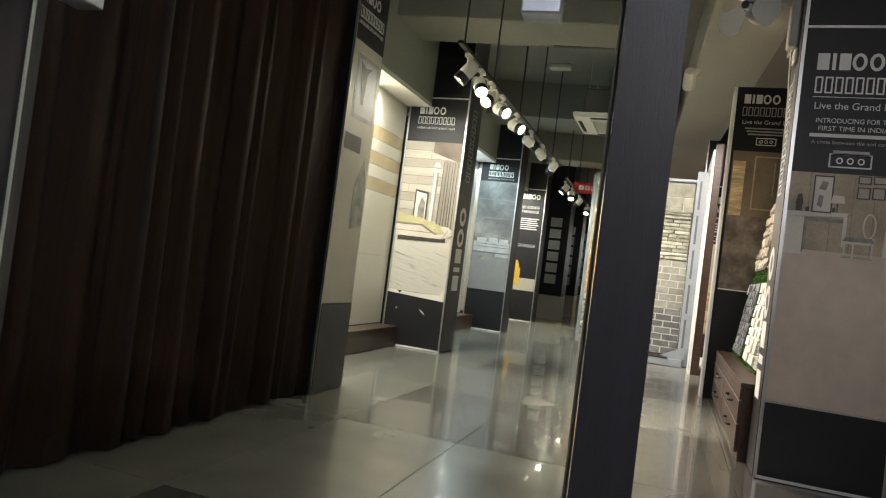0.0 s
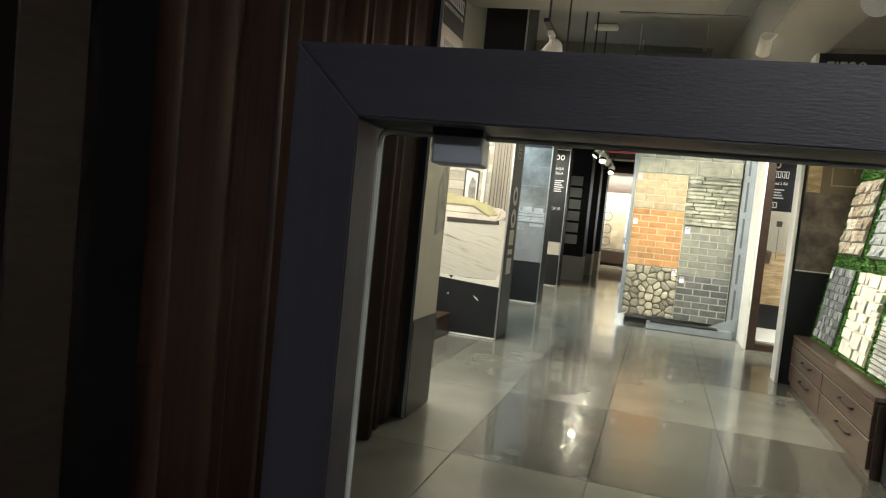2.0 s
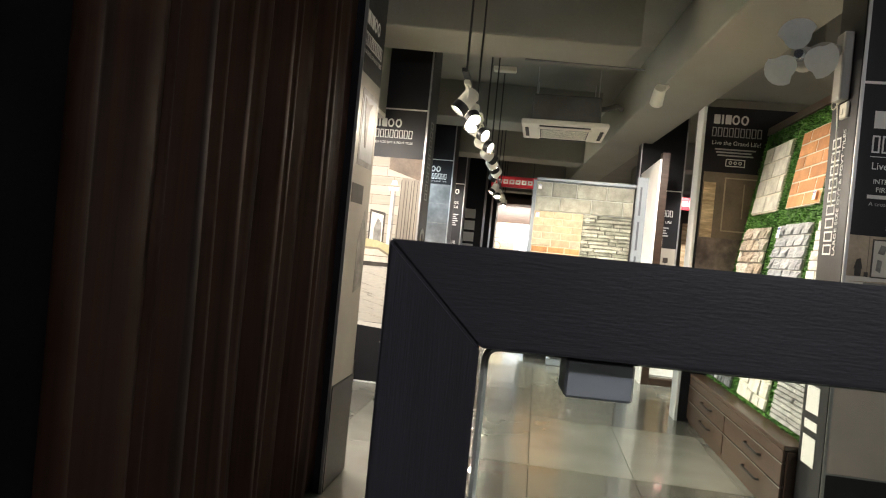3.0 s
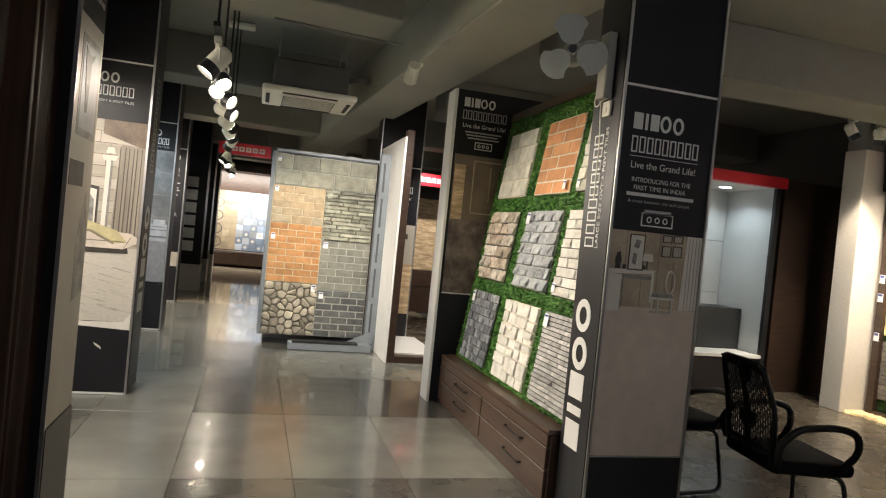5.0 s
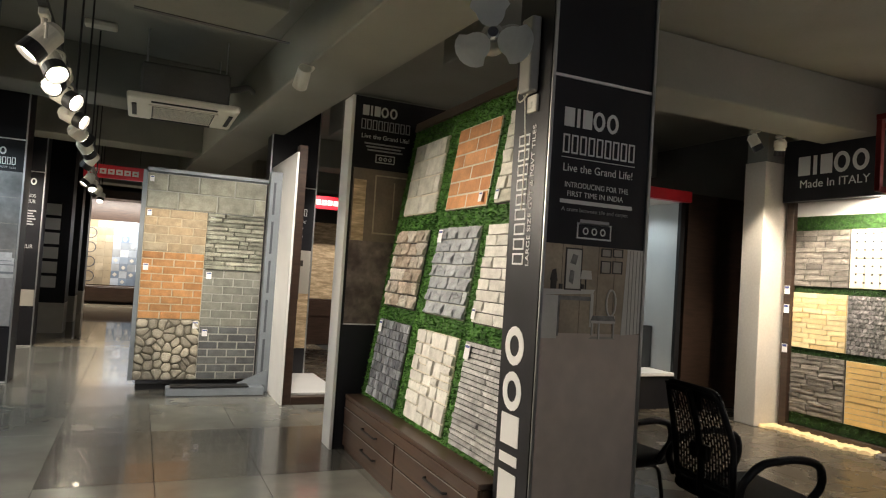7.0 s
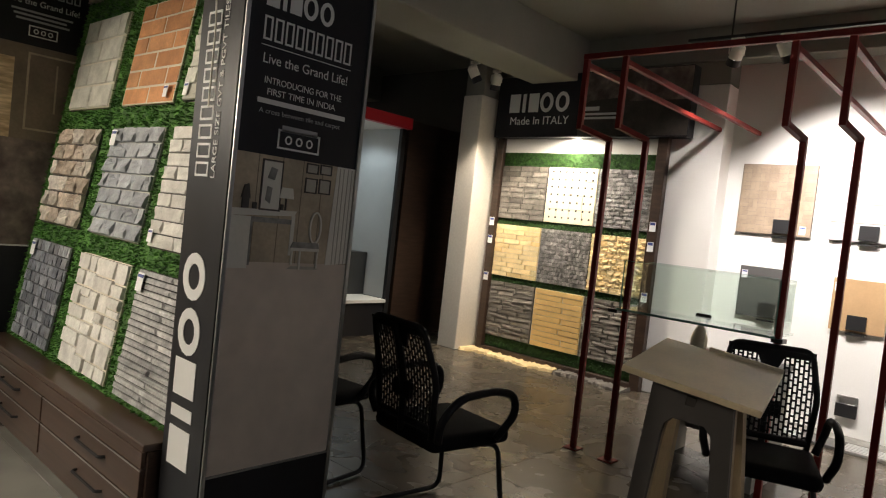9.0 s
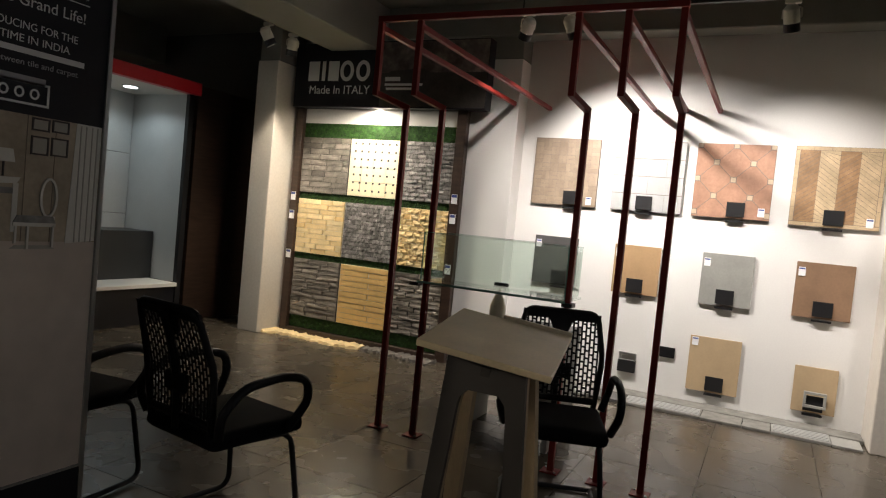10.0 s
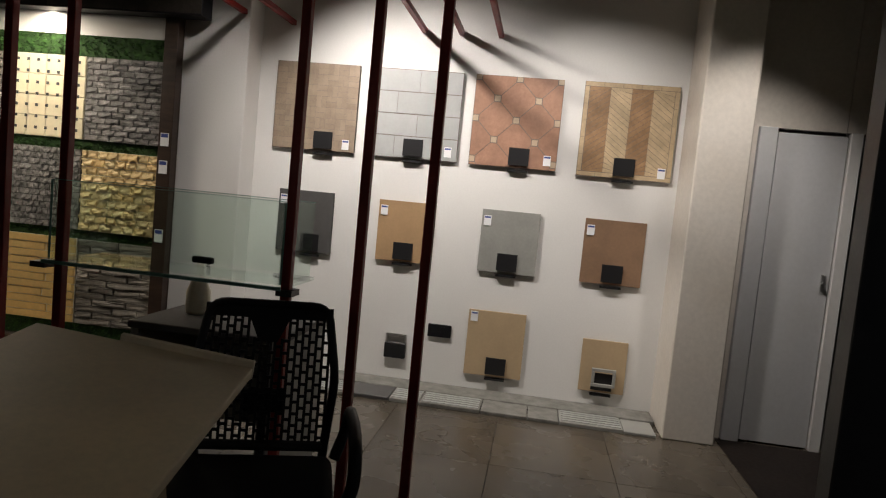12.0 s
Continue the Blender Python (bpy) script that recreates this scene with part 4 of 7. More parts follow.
# ---------------------------------------------------------------- stone and brick sample generators
STONE = {
    "cream": mat("cream_split_stone", (0.66, 0.65, 0.60), 0.75, vary=0.18, scale=14, fine=90, bump=0.5, each=0.10, second=(0.54, 0.525, 0.48)),
    "pale": mat("pale_grey_block_stone", (0.60, 0.59, 0.52), 0.75, vary=0.2, scale=12, fine=90, bump=0.45, each=0.08, second=(0.46, 0.45, 0.38)),
    "terracotta": mat("orange_terracotta_brick", (0.50, 0.22, 0.085), 0.75, vary=0.18, scale=10, fine=80, bump=0.35, each=0.12, second=(0.58, 0.29, 0.13)),
    "splitbeige": mat("brown_split_stone", (0.42, 0.34, 0.26), 0.75, vary=0.35, scale=18, fine=90, bump=0.6, each=0.2, second=(0.55, 0.52, 0.46)),
    "slate": mat("grey_slate_stone", (0.24, 0.26, 0.28), 0.55, vary=0.3, scale=16, fine=90, bump=0.5, each=0.2, second=(0.36, 0.38, 0.40)),
    "marble": mat("dark_grey_marble_chip", (0.11, 0.12, 0.14), 0.4, vary=0.45, scale=22, fine=90, bump=0.3, each=0.45, second=(0.30, 0.31, 0.33)),
    "strip": mat("grey_ribbed_stone", (0.28, 0.28, 0.28), 0.7, vary=0.35, scale=14, fine=60, bump=0.4, each=0.25, second=(0.46, 0.46, 0.45)),
    "orange": mat("orange_facing_brick", (0.46, 0.245, 0.10), 0.8, vary=0.22, scale=14, fine=90, bump=0.4, each=0.14, second=(0.40, 0.19, 0.07)),
    "buff": mat("buff_facing_brick", (0.43, 0.325, 0.20), 0.8, vary=0.22, scale=14, fine=90, bump=0.4, each=0.18, second=(0.33, 0.29, 0.21)),
    "olive": mat("olive_grey_block", (0.34, 0.33, 0.26), 0.75, vary=0.22, scale=10, fine=80, bump=0.4, each=0.12, second=(0.27, 0.27, 0.22)),
    "ledge": mat("green_grey_ledgestone", (0.22, 0.23, 0.18), 0.7, vary=0.35, scale=12, fine=70, bump=0.6, each=0.35, second=(0.33, 0.33, 0.27)),
    "greybrick": mat("grey_facing_brick", (0.25, 0.25, 0.21), 0.8, vary=0.2, scale=14, fine=90, bump=0.4, each=0.15, second=(0.19, 0.195, 0.17)),
    "darkbrick": mat("charcoal_facing_brick", (0.085, 0.092, 0.095), 0.7, vary=0.25, scale=14, fine=90, bump=0.4, each=0.2, second=(0.13, 0.135, 0.13)),
    "cobble": mat("beige_field_stone", (0.46, 0.42, 0.33), 0.8, vary=0.25, scale=10, fine=80, bump=0.6, each=0.25, second=(0.27, 0.25, 0.20)),
    "greystack": mat("brown_grey_stacked_slate", (0.16, 0.145, 0.125), 0.75, vary=0.3, scale=10, fine=70, bump=0.5, each=0.3, second=(0.22, 0.20, 0.17)),
    "greychip": mat("grey_chipped_slate", (0.155, 0.15, 0.145), 0.7, vary=0.4, scale=18, fine=80, bump=0.6, each=0.3, second=(0.24, 0.23, 0.22)),
    "gold": mat("yellow_sandstone", (0.66, 0.48, 0.22), 0.75, vary=0.16, scale=8, fine=70, bump=0.35, each=0.14, second=(0.74, 0.60, 0.34)),
    "goldplain": mat("honey_sandstone", (0.66, 0.45, 0.17), 0.7, vary=0.12, scale=6, fine=60, bump=0.2, each=0.05),
    "ivory": mat("ivory_stone_tile", (0.72, 0.64, 0.45), 0.5, vary=0.08, scale=5, fine=60, bump=0.15, each=0.04),
}
M["mortar_pale"] = mat("pale_mortar", (0.62, 0.57, 0.46), 0.9, vary=0.1)
M["mortar_sand"] = mat("sand_mortar", (0.50, 0.42, 0.29), 0.9, vary=0.15, scale=12)
M["mortar_dark"] = mat("dark_backing", (0.05, 0.048, 0.045), 0.9, vary=0.1)
M["mortar_grey"] = mat("grey_mortar", (0.40, 0.40, 0.36), 0.9, vary=0.1)
M["slot_grey"] = mat("shaded_slot_steel", (0.07, 0.08, 0.095), 0.5, vary=0.1, bump=0.02)
M["mortar_mid"] = mat("brown_grey_mortar", (0.17, 0.155, 0.12), 0.9, vary=0.2, scale=12)
M["sticker"] = mat("white_price_sticker", (0.86, 0.86, 0.86), 0.4, vary=0.02, bump=0)
M["sticker_blue"] = mat("blue_sticker_band", (0.06, 0.09, 0.30), 0.4, vary=0.02, bump=0)


def stone_mesh(material, seed, rough):
    """A unit stone: a block with an uneven, chipped front face."""
    rng = random.Random(seed)
    bm = bmesh.new()
    n = 3
    top = [[bm.verts.new(((i / n) * 0.94 + 0.03 - 0.5, (j / n) * 0.94 + 0.03 - 0.5, 1 - rough * rng.random() - (0.25 * rough if i in (0, n) or j in (0, n) else 0))) for j in range(n + 1)] for i in range(n + 1)]
    for i in range(n):
        for j in range(n):
            bm.faces.new((top[i][j], top[i + 1][j], top[i + 1][j + 1], top[i][j + 1]))
    loop = [top[i][0] for i in range(n + 1)] + [top[n][j] for j in range(1, n + 1)] + [top[i][n] for i in range(n - 1, -1, -1)] + [top[0][j] for j in range(n - 1, 0, -1)]
    low = [bm.verts.new((v.co.x / 0.94, v.co.y / 0.94, 0)) for v in loop]
    for i in range(len(loop)):
        k = (i + 1) % len(loop)
        bm.faces.new((low[i], low[k], loop[k], loop[i]))
    bmesh.ops.recalc_face_normals(bm, faces=bm.faces)
    me = bpy.data.meshes.new("stone")
    bm.to_mesh(me)
    bm.free()
    me.materials.append(STONE[material])
    return me


STOCK = {}


def stones(material, rough):
    if (material, rough) not in STOCK:
        STOCK[material, rough] = [stone_mesh(material, k, rough) for k in range(5)]
    return STOCK[material, rough]


def put_stone(name, me, parent, u, v, w, h, d, tilt=0.0, z=0.0):
    o = new(name, me)
    o.parent = parent
    o.matrix_basis = Matrix.Translation((u, v, z)) @ pose(0, 0, 0, tilt, 0, 0) @ Matrix.Diagonal((w, h, d, 1))
    return o


def sample(m, w, h, label, backing="mortar_pale", thick=0.012, name="stone_sample", group="stone samples", category="stone sample"):
    """A sample slab whose lower left corner is at m: u right, v up, out of the board."""
    t = new(name)
    t.matrix_basis = m
    t.empty_display_size = 0.1
    tagged(t, label, category, group)
    part("backing", box((0, 0, 0), (w, h, thick), 0.001), backing, t, local=True)
    return t


def sticker(t, u, v, z, s=0.06):
    st = part("price_sticker", box((u, v, z), (u + s * 0.72, v + s, z + 0.002)), "sticker", t, "small white and blue sticker", local=True)
    part("band", box((u + 0.004, v + s * 0.74, z + 0.002), (u + s * 0.72 - 0.004, v + s * 0.90, z + 0.003)), "sticker_blue", st, local=True)


def courses(t, u0, v0, u1, v1, rows, length, material, depth, gap, rough, seed, stagger=0.5, jitter=0.0, name="stone", tilt=0.0, z=0.010):
    rng = random.Random(seed)
    me = stones(material, rough)
    rh = (v1 - v0) / rows
    for r in range(rows):
        v = v0 + rh * (r + 0.5)
        edges, u = [u0], u0 + length * (1 - stagger * (r % 2)) * rng.uniform(1 - jitter, 1 + jitter)
        while u < u1 - length * 0.25:
            edges.append(u)
            u += length * rng.uniform(1 - jitter, 1 + jitter)
        edges.append(u1)
        for a, b in zip(edges, edges[1:]):
            put_stone(name, rng.choice(me), t, (a + b) / 2, v, b - a - gap, rh - gap, depth * rng.uniform(0.65, 1.1), tilt * rng.uniform(0.6, 1.2), z)


def ashlar(t, w, h, material, depth, gap, seed):
    """Irregular blocks of several heights, interlocked."""
    rng = random.Random(seed)
    me = stones(material, 0.25)

    def cut(u0, v0, u1, v1, n):
        if n == 0 or (u1 - u0) * (v1 - v0) < 0.012:
            put_stone("stone", rng.choice(me), t, (u0 + u1) / 2, (v0 + v1) / 2, u1 - u0 - gap, v1 - v0 - gap, depth * rng.uniform(0.5, 1.2), 0, 0.01)
            return
        k = rng.uniform(0.35, 0.65)
        if (v1 - v0) > 0.6 * (u1 - u0):
            s = v0 + (v1 - v0) * k
            cut(u0, v0, u1, s, n - 1), cut(u0, s, u1, v1, n - 1)
        else:
            s = u0 + (u1 - u0) * k
            cut(u0, v0, s, v1, n - 1), cut(s, v0, u1, v1, n - 1)

    cut(0, 0, w, h, 5)


def clip_poly(poly, p, n):
    """Keeps the part of a polygon on the near side of a line."""
    out = []
    for a, b in zip(poly, poly[1:] + poly[:1]):
        da, db = (a - p).dot(n), (b - p).dot(n)
        if da <= 0:
            out.append(a)
        if (da < 0) != (db < 0):
            out.append(a + (b - a) * (da / (da - db)))
    return out


def cobbles(t, u0, v0, u1, v1, count, seed):
    """Rounded field stones of uneven outline with dark joints between."""
    rng = random.Random(seed)
    nx = max(2, round(math.sqrt(count * (u1 - u0) / (v1 - v0))))
    ny = max(2, round(count / nx))
    pts = [Vector((u0 + (u1 - u0) * (i + 0.5 + rng.uniform(-0.42, 0.42)) / nx, v0 + (v1 - v0) * (j + 0.5 + rng.uniform(-0.4, 0.4)) / ny)) for i in range(nx) for j in range(ny)]
    for p in pts:
        poly = [Vector(q) for q in ((u0, v0), (u1, v0), (u1, v1), (u0, v1))]
        for q in pts:
            if q is not p and (q - p).length < 0.4:
                n = (q - p).normalized()
                poly = clip_poly(poly, (p + q) / 2 - n * 0.005, n)
                if len(poly) < 3:
                    break
        if len(poly) < 3:
            continue
        c = sum(poly, Vector((0, 0))) / len(poly)
        for _ in range(2):
            poly = [p0 + (p1 - p0) * f for p0, p1 in zip(poly, poly[1:] + poly[:1]) for f in (0.22, 0.78)] if len(poly) < 14 else poly
        bm = bmesh.new()
        h = rng.uniform(0.018, 0.042)
        tu, tv = rng.uniform(-0.16, 0.16), rng.uniform(-0.16, 0.16)
        rings = []
        for k, z in ((1.0, 0.006), (0.97, 0.010 + h * 0.45), (0.82, 0.010 + h * 0.85), (0.5, 0.010 + h)):
            rings.append([bm.verts.new((*(c + (q - c) * k), z + (tu * (q - c).x + tv * (q - c).y) * (k if z > 0.01 else 0) + rng.uniform(-0.002, 0.002))) for q in poly])
        for A, B in zip(rings, rings[1:]):
            for i in range(len(poly)):
                k = (i + 1) % len(poly)
                bm.faces.new((A[i], A[k], B[k], B[i]))
        bm.faces.new(rings[-1])
        part("stone", bm, STONE["cobble"], t, local=True)


# ---------------------------------------------------------------- leaning board with nine stone samples
LEAN_A, LEAN_B = 1.02, 0.15        # the board's x at z = 0.42, and how far it leans per metre


def board_m(y, z):
    """On the leaning board: u to -y, v up the slope, out of it towards the aisle."""
    k = 1.0112
    turn = Matrix(((0, LEAN_B / k, -1 / k, 0), (-1, 0, 0, 0), (0, 1 / k, LEAN_B / k, 0), (0, 0, 0, 1)))
    return Matrix.Translation((LEAN_A + LEAN_B * (z - 0.42), y, z)) @ turn


def grass_on(name, strips, m, parent, seed, density=2600, high=0.02, material="grass"):
    """Short artificial grass: many small blades on strips (u0, v0, u1, v1)."""
    rng = random.Random(seed)
    vs, fs = [], []
    for u0, v0, u1, v1 in strips:
        k = len(vs)
        vs += [(u0, v0, 0.004), (u1, v0, 0.004), (u1, v1, 0.004), (u0, v1, 0.004)]
        fs.append((k, k + 1, k + 2, k + 3))
        for _ in range(int((u1 - u0) * (v1 - v0) * density)):
            u, v, a, l = rng.uniform(u0, u1), rng.uniform(v0, v1), rng.uniform(0, math.tau), high * rng.uniform(0.6, 1.3)
            du, dv = 0.0045 * math.cos(a), 0.0045 * math.sin(a)
            k = len(vs)
            vs += [(u - du, v - dv, 0.003), (u + du, v + dv, 0.003), (u + rng.uniform(-0.012, 0.012), v + rng.uniform(-0.014, 0.008), l)]
            fs.append((k, k + 1, k + 2))
    me = bpy.data.meshes.new(name)
    me.from_pydata(vs, [], fs)
    me.transform(wm(parent).inverted() @ m)
    me.materials.append(M[material])
    o = new(name, me)
    o.parent = parent
    return tagged(o, "short green artificial grass", kind="stuff")


def leaning_board():
    t = thing("sample_board", (1.3, 5.72, 0.42), "leaning brown board covered in green artificial grass", "sample board")
    y0, y1, z0, z1 = 6.84, 4.62, 0.43, 2.52
    m = board_m(y0, z0)
    W, H = y0 - y1, (z1 - z0) * 1.0112
    part("back", add_prism(bmesh.new(), rect(0, 0, W, H + 0.07), -0.05, 0.0, m), "wenge_h", t)
    part("top_strip", add_prism(bmesh.new(), rect(0, H + 0.005, W, H + 0.07), 0.001, 0.02, m), "wenge_h", t)
    s = 1.0112
    cols = [(0.0, 0.13), (0.735, 0.905), (1.50, 1.60), (2.19, 2.22)]
    rows = [(0.0, 0.03), (0.60 * s, 0.70 * s), (1.27 * s, 1.39 * s), (1.95 * s, H)]
    strips = [(a, 0, b, H) for a, b in cols]
    for a, b in rows:
        strips += [(c[1], a, d[0], b) for c, d in zip(cols, cols[1:])]
    grass_on("grass", strips, m, t, 3, 6500, 0.022)
    # nine samples, row by row from the top
    us = [0.135, 0.91, 1.605]
    ws = [0.60, 0.59, 0.585]
    zs = [(1.395, 0.555), (0.705, 0.565), (0.03, 0.57)]
    kinds = [("cream stone sample in broken blocks on grass board", "pale", 4, 0.30, 0.016, 0.010, 0.25, "mortar_pale"),
             ("orange terracotta brick sample with pale joints", "terracotta", 6, 0.30, 0.007, 0.010, 0.12, "mortar_pale"),
             ("pale stacked stone sample with green-grey tints", "pale", 7, 0.22, 0.02, 0.004, 0.45, "mortar_dark"),
             ("brown and cream split-face stone sample", "splitbeige", 6, 0.15, 0.04, 0.006, 0.6, "mortar_dark"),
             ("grey split slate stone sample", "slate", 7, 0.15, 0.03, 0.005, 0.55, "mortar_grey"),
             ("cream ledge stone sample", "cream", 9, 0.26, 0.022, 0.004, 0.45, "mortar_dark"),
             ("dark grey marble mosaic sample", "marble", 9, 0.07, 0.018, 0.004, 0.3, "mortar_dark"),
             ("cream interlocking ashlar stone sample", "cream", 0, 0, 0.022, 0.008, 0.2, "mortar_pale"),
             ("grey ribbed stone sample in thin strips", "strip", 20, 0.6, 0.02, 0.006, 0.35, "mortar_dark")]
    for k, (lab, mt, n, ln, dp, gap, rg, back) in enumerate(kinds):
        r, c = divmod(k, 3)
        v, h = zs[r]
        sm = sample(m @ Matrix.Translation((us[c], v * s, 0.004)), ws[c], h * s, lab, back)
        if n:
            courses(sm, 0, 0, ws[c], h * s, n, ln, mt, dp, gap, rg, 11 + k, 0.5 if k != 0 else 0.35, 0.12 if k in (2, 5, 6, 8) else 0.03, name="brick" if k == 1 else "stone", tilt=-10 if k in (3, 4) else 0)
        else:
            ashlar(sm, ws[c], h * s, mt, dp, gap, 5)
        if k in (4, 6, 8):
            sticker(sm, 0.03, h * s - 0.10, 0.035, 0.085)
        elif k in (1, 2, 5):
            sticker(sm, ws[c] - 0.08 if k == 1 else 0.02, 0.02, 0.032, 0.06)


leaning_board()


def drawer_cabinet():
    t = thing("drawer_cabinet", (1.0, 5.73, 0), "low dark brown drawer cabinet under the sample board", "cabinet")
    y0, y1, x0 = 4.612, 6.842, 0.885
    part("body", box((x0 + 0.02, y0, 0.0), (1.55, y1, 0.40), 0.003), "wenge_h", t)
    part("top", box((x0, y0, 0.402), (1.60, y1, 0.43), 0.004), "wenge_h", t)
    part("upper_front", box((x0 + 0.001, y0 + 0.01, 0.335), (x0 + 0.019, y1 - 0.01, 0.398), 0.002), "wenge_h", t)
    for i in range(2):
        ya = y0 + 0.012 + i * (y1 - y0) / 2
        yb = ya + (y1 - y0) / 2 - 0.018
        for k, (a, b) in enumerate(((0.205, 0.328), (0.045, 0.197))):
            d = part("drawer_front", box((x0, ya, a), (x0 + 0.019, yb, b), 0.002), "wenge_h", t)
            part("metal_strip", box((x0 - 0.001, ya, b - 0.004), (x0 + 0.002, yb, b + 0.002)), "trim_metal", d, "thin bright strip")
            yc, zc = ya + (yb - ya) * 0.42, (a + b) / 2 + 0.015
            part("handle", tube(rounded([(x0, yc - 0.14, zc), (x0 - 0.025, yc - 0.13, zc), (x0 - 0.025, yc + 0.13, zc), (x0, yc + 0.14, zc)], 0.012), 0.007, 8), "black_metal", d, "black bar handle")


drawer_cabinet()

# ---------------------------------------------------------------- partition behind the board
t = thing("display_partition", (1.25, 6.96, 0), "white-edged partition with a black header and brown room print", "display partition", "printed partitions")
part("core", box((0.818, 6.875, 0), (1.75, 7.07, 2.755)), "black_print", t)
part("white_side", box((0.790, 6.868, 0), (0.816, 7.09, 2.755), 0.003), "white_lam", t, "white laminate edge")
m = face_front(0.818, 6.875, 0)
print_on("floor_print", [rect(0.02, 0.97, 0.87, 1.62)], "p_brown_stone", m, t, 1)
print_on("wall_print", [rect(0.02, 1.62, 0.87, 2.19)], "p_dim_room", m, t, 1)
print_on("panel_print", outline(0.20, 1.68, 0.48, 2.15, 0.012) + outline(0.52, 1.68, 0.80, 2.15, 0.012) + [rect(0.36, 1.80, 0.37, 2.1)], "p_beige_room", m, t, 2)
print_on("fireplace_print", [rect(0.03, 1.62, 0.13, 2.10)], "p_honey", m, t, 2)
print_on("armchair_print", [[(0.40, 1.50), (0.66, 1.50), (0.72, 1.70), (0.60, 1.66), (0.42, 1.58)]], "p_honey", m, t, 3)
print_on("divider", [rect(0.02, 0.96, 0.87, 0.97)], "white_print", m, t, 1)
print_on("header_panel", [rect(0.0, 2.19, 0.57, 2.755)], "black_print", m, t, 3)
print_on("brand_mark", brand(0.06, 2.61, 0.08, 0.29), "white_print", m, t, 5)
print_on("brand_line", thin_brand(0.05, 2.50, 0.08, 0.42), "grey_print", m, t, 5)
words("slogan", "Live the Grand Life!", 0.05, m @ pose(0.06, 2.43, 0.0055), "white_print", t, 0.40)
print_on("small_print", bars(0.09, 2.385, 0.34, 3, 0.012, 0.014), "grey_print", m, t, 5)
print_on("round_mark", round_mark(0.19, 2.245, 0.16, 0.065), "white_print", m, t, 5)

# further partition: white side with a dark open frame
t = thing("display_partition", (1.0, 8.8, 0), "white partition side with a dark brown open frame", "display partition", "printed partitions")
bm = add_prism(bmesh.new(), [(-1.37, 0), (0.0, 0), (0.0, 2.525), (-1.37, 2.525)], 0.0, 0.022, pose(0.75, 8.52, 0, 90, 0, -90))
bmesh.ops.recalc_face_normals(bm, faces=bm.faces)
part("white_side", bm, "white_lam", t, "white side panel")
part("frame_stile", box((0.752, 8.53, 0), (0.835, 8.66, 2.60), 0.003), "wenge", t)
part("frame_rail", box((0.836, 8.53, 0.0), (1.244, 8.66, 0.075), 0.003), "wenge", t)

# pillar behind it, printed like the one with the fan
P3 = display_pillar(0.70, 1.27, 9.9, 0.30, 0.39, "black display pillar with a honey-coloured wooden floor print", top_line=2.32)
m = face_front(0.713, 9.9, 0)
print_on("floor_print", [rect(0, 0.395, 0.544, 1.05)], "p_honey", m, P3, 1)
print_on("wall_print", [rect(0, 1.05, 0.544, 1.57)], "p_greige", m, P3, 1)
print_on("sofa_print", [[(0.24, 0.92), (0.36, 0.90), (0.38, 1.06), (0.24, 1.10)]], "p_brown_stone", m, P3, 2)
print_on("lamp_print", [rect(0.42, 0.98, 0.425, 1.38), rect(0.39, 1.38, 0.455, 1.45)], "p_dark", m, P3, 2)
m = face_front(0.70, 9.9, 0)
print_on("brand_mark", brand(0.075, 2.105, 0.085, 0.30), "white_print", m, P3, 1)
print_on("brand_line", thin_brand(0.07, 1.985, 0.085, 0.41), "white_print", m, P3, 1)
words("slogan", "Live the Grand Life!", 0.05, m @ pose(0.08, 1.90, 0), "white_print", P3, 0.385)
print_on("small_print", bars(0.10, 1.83, 0.34, 4, 0.016, 0.018), "grey_print", m, P3, 1)
print_on("round_mark", round_mark(0.185, 1.61, 0.19, 0.07), "white_print", m, P3, 1)

# ---------------------------------------------------------------- sliding rack with brick panels


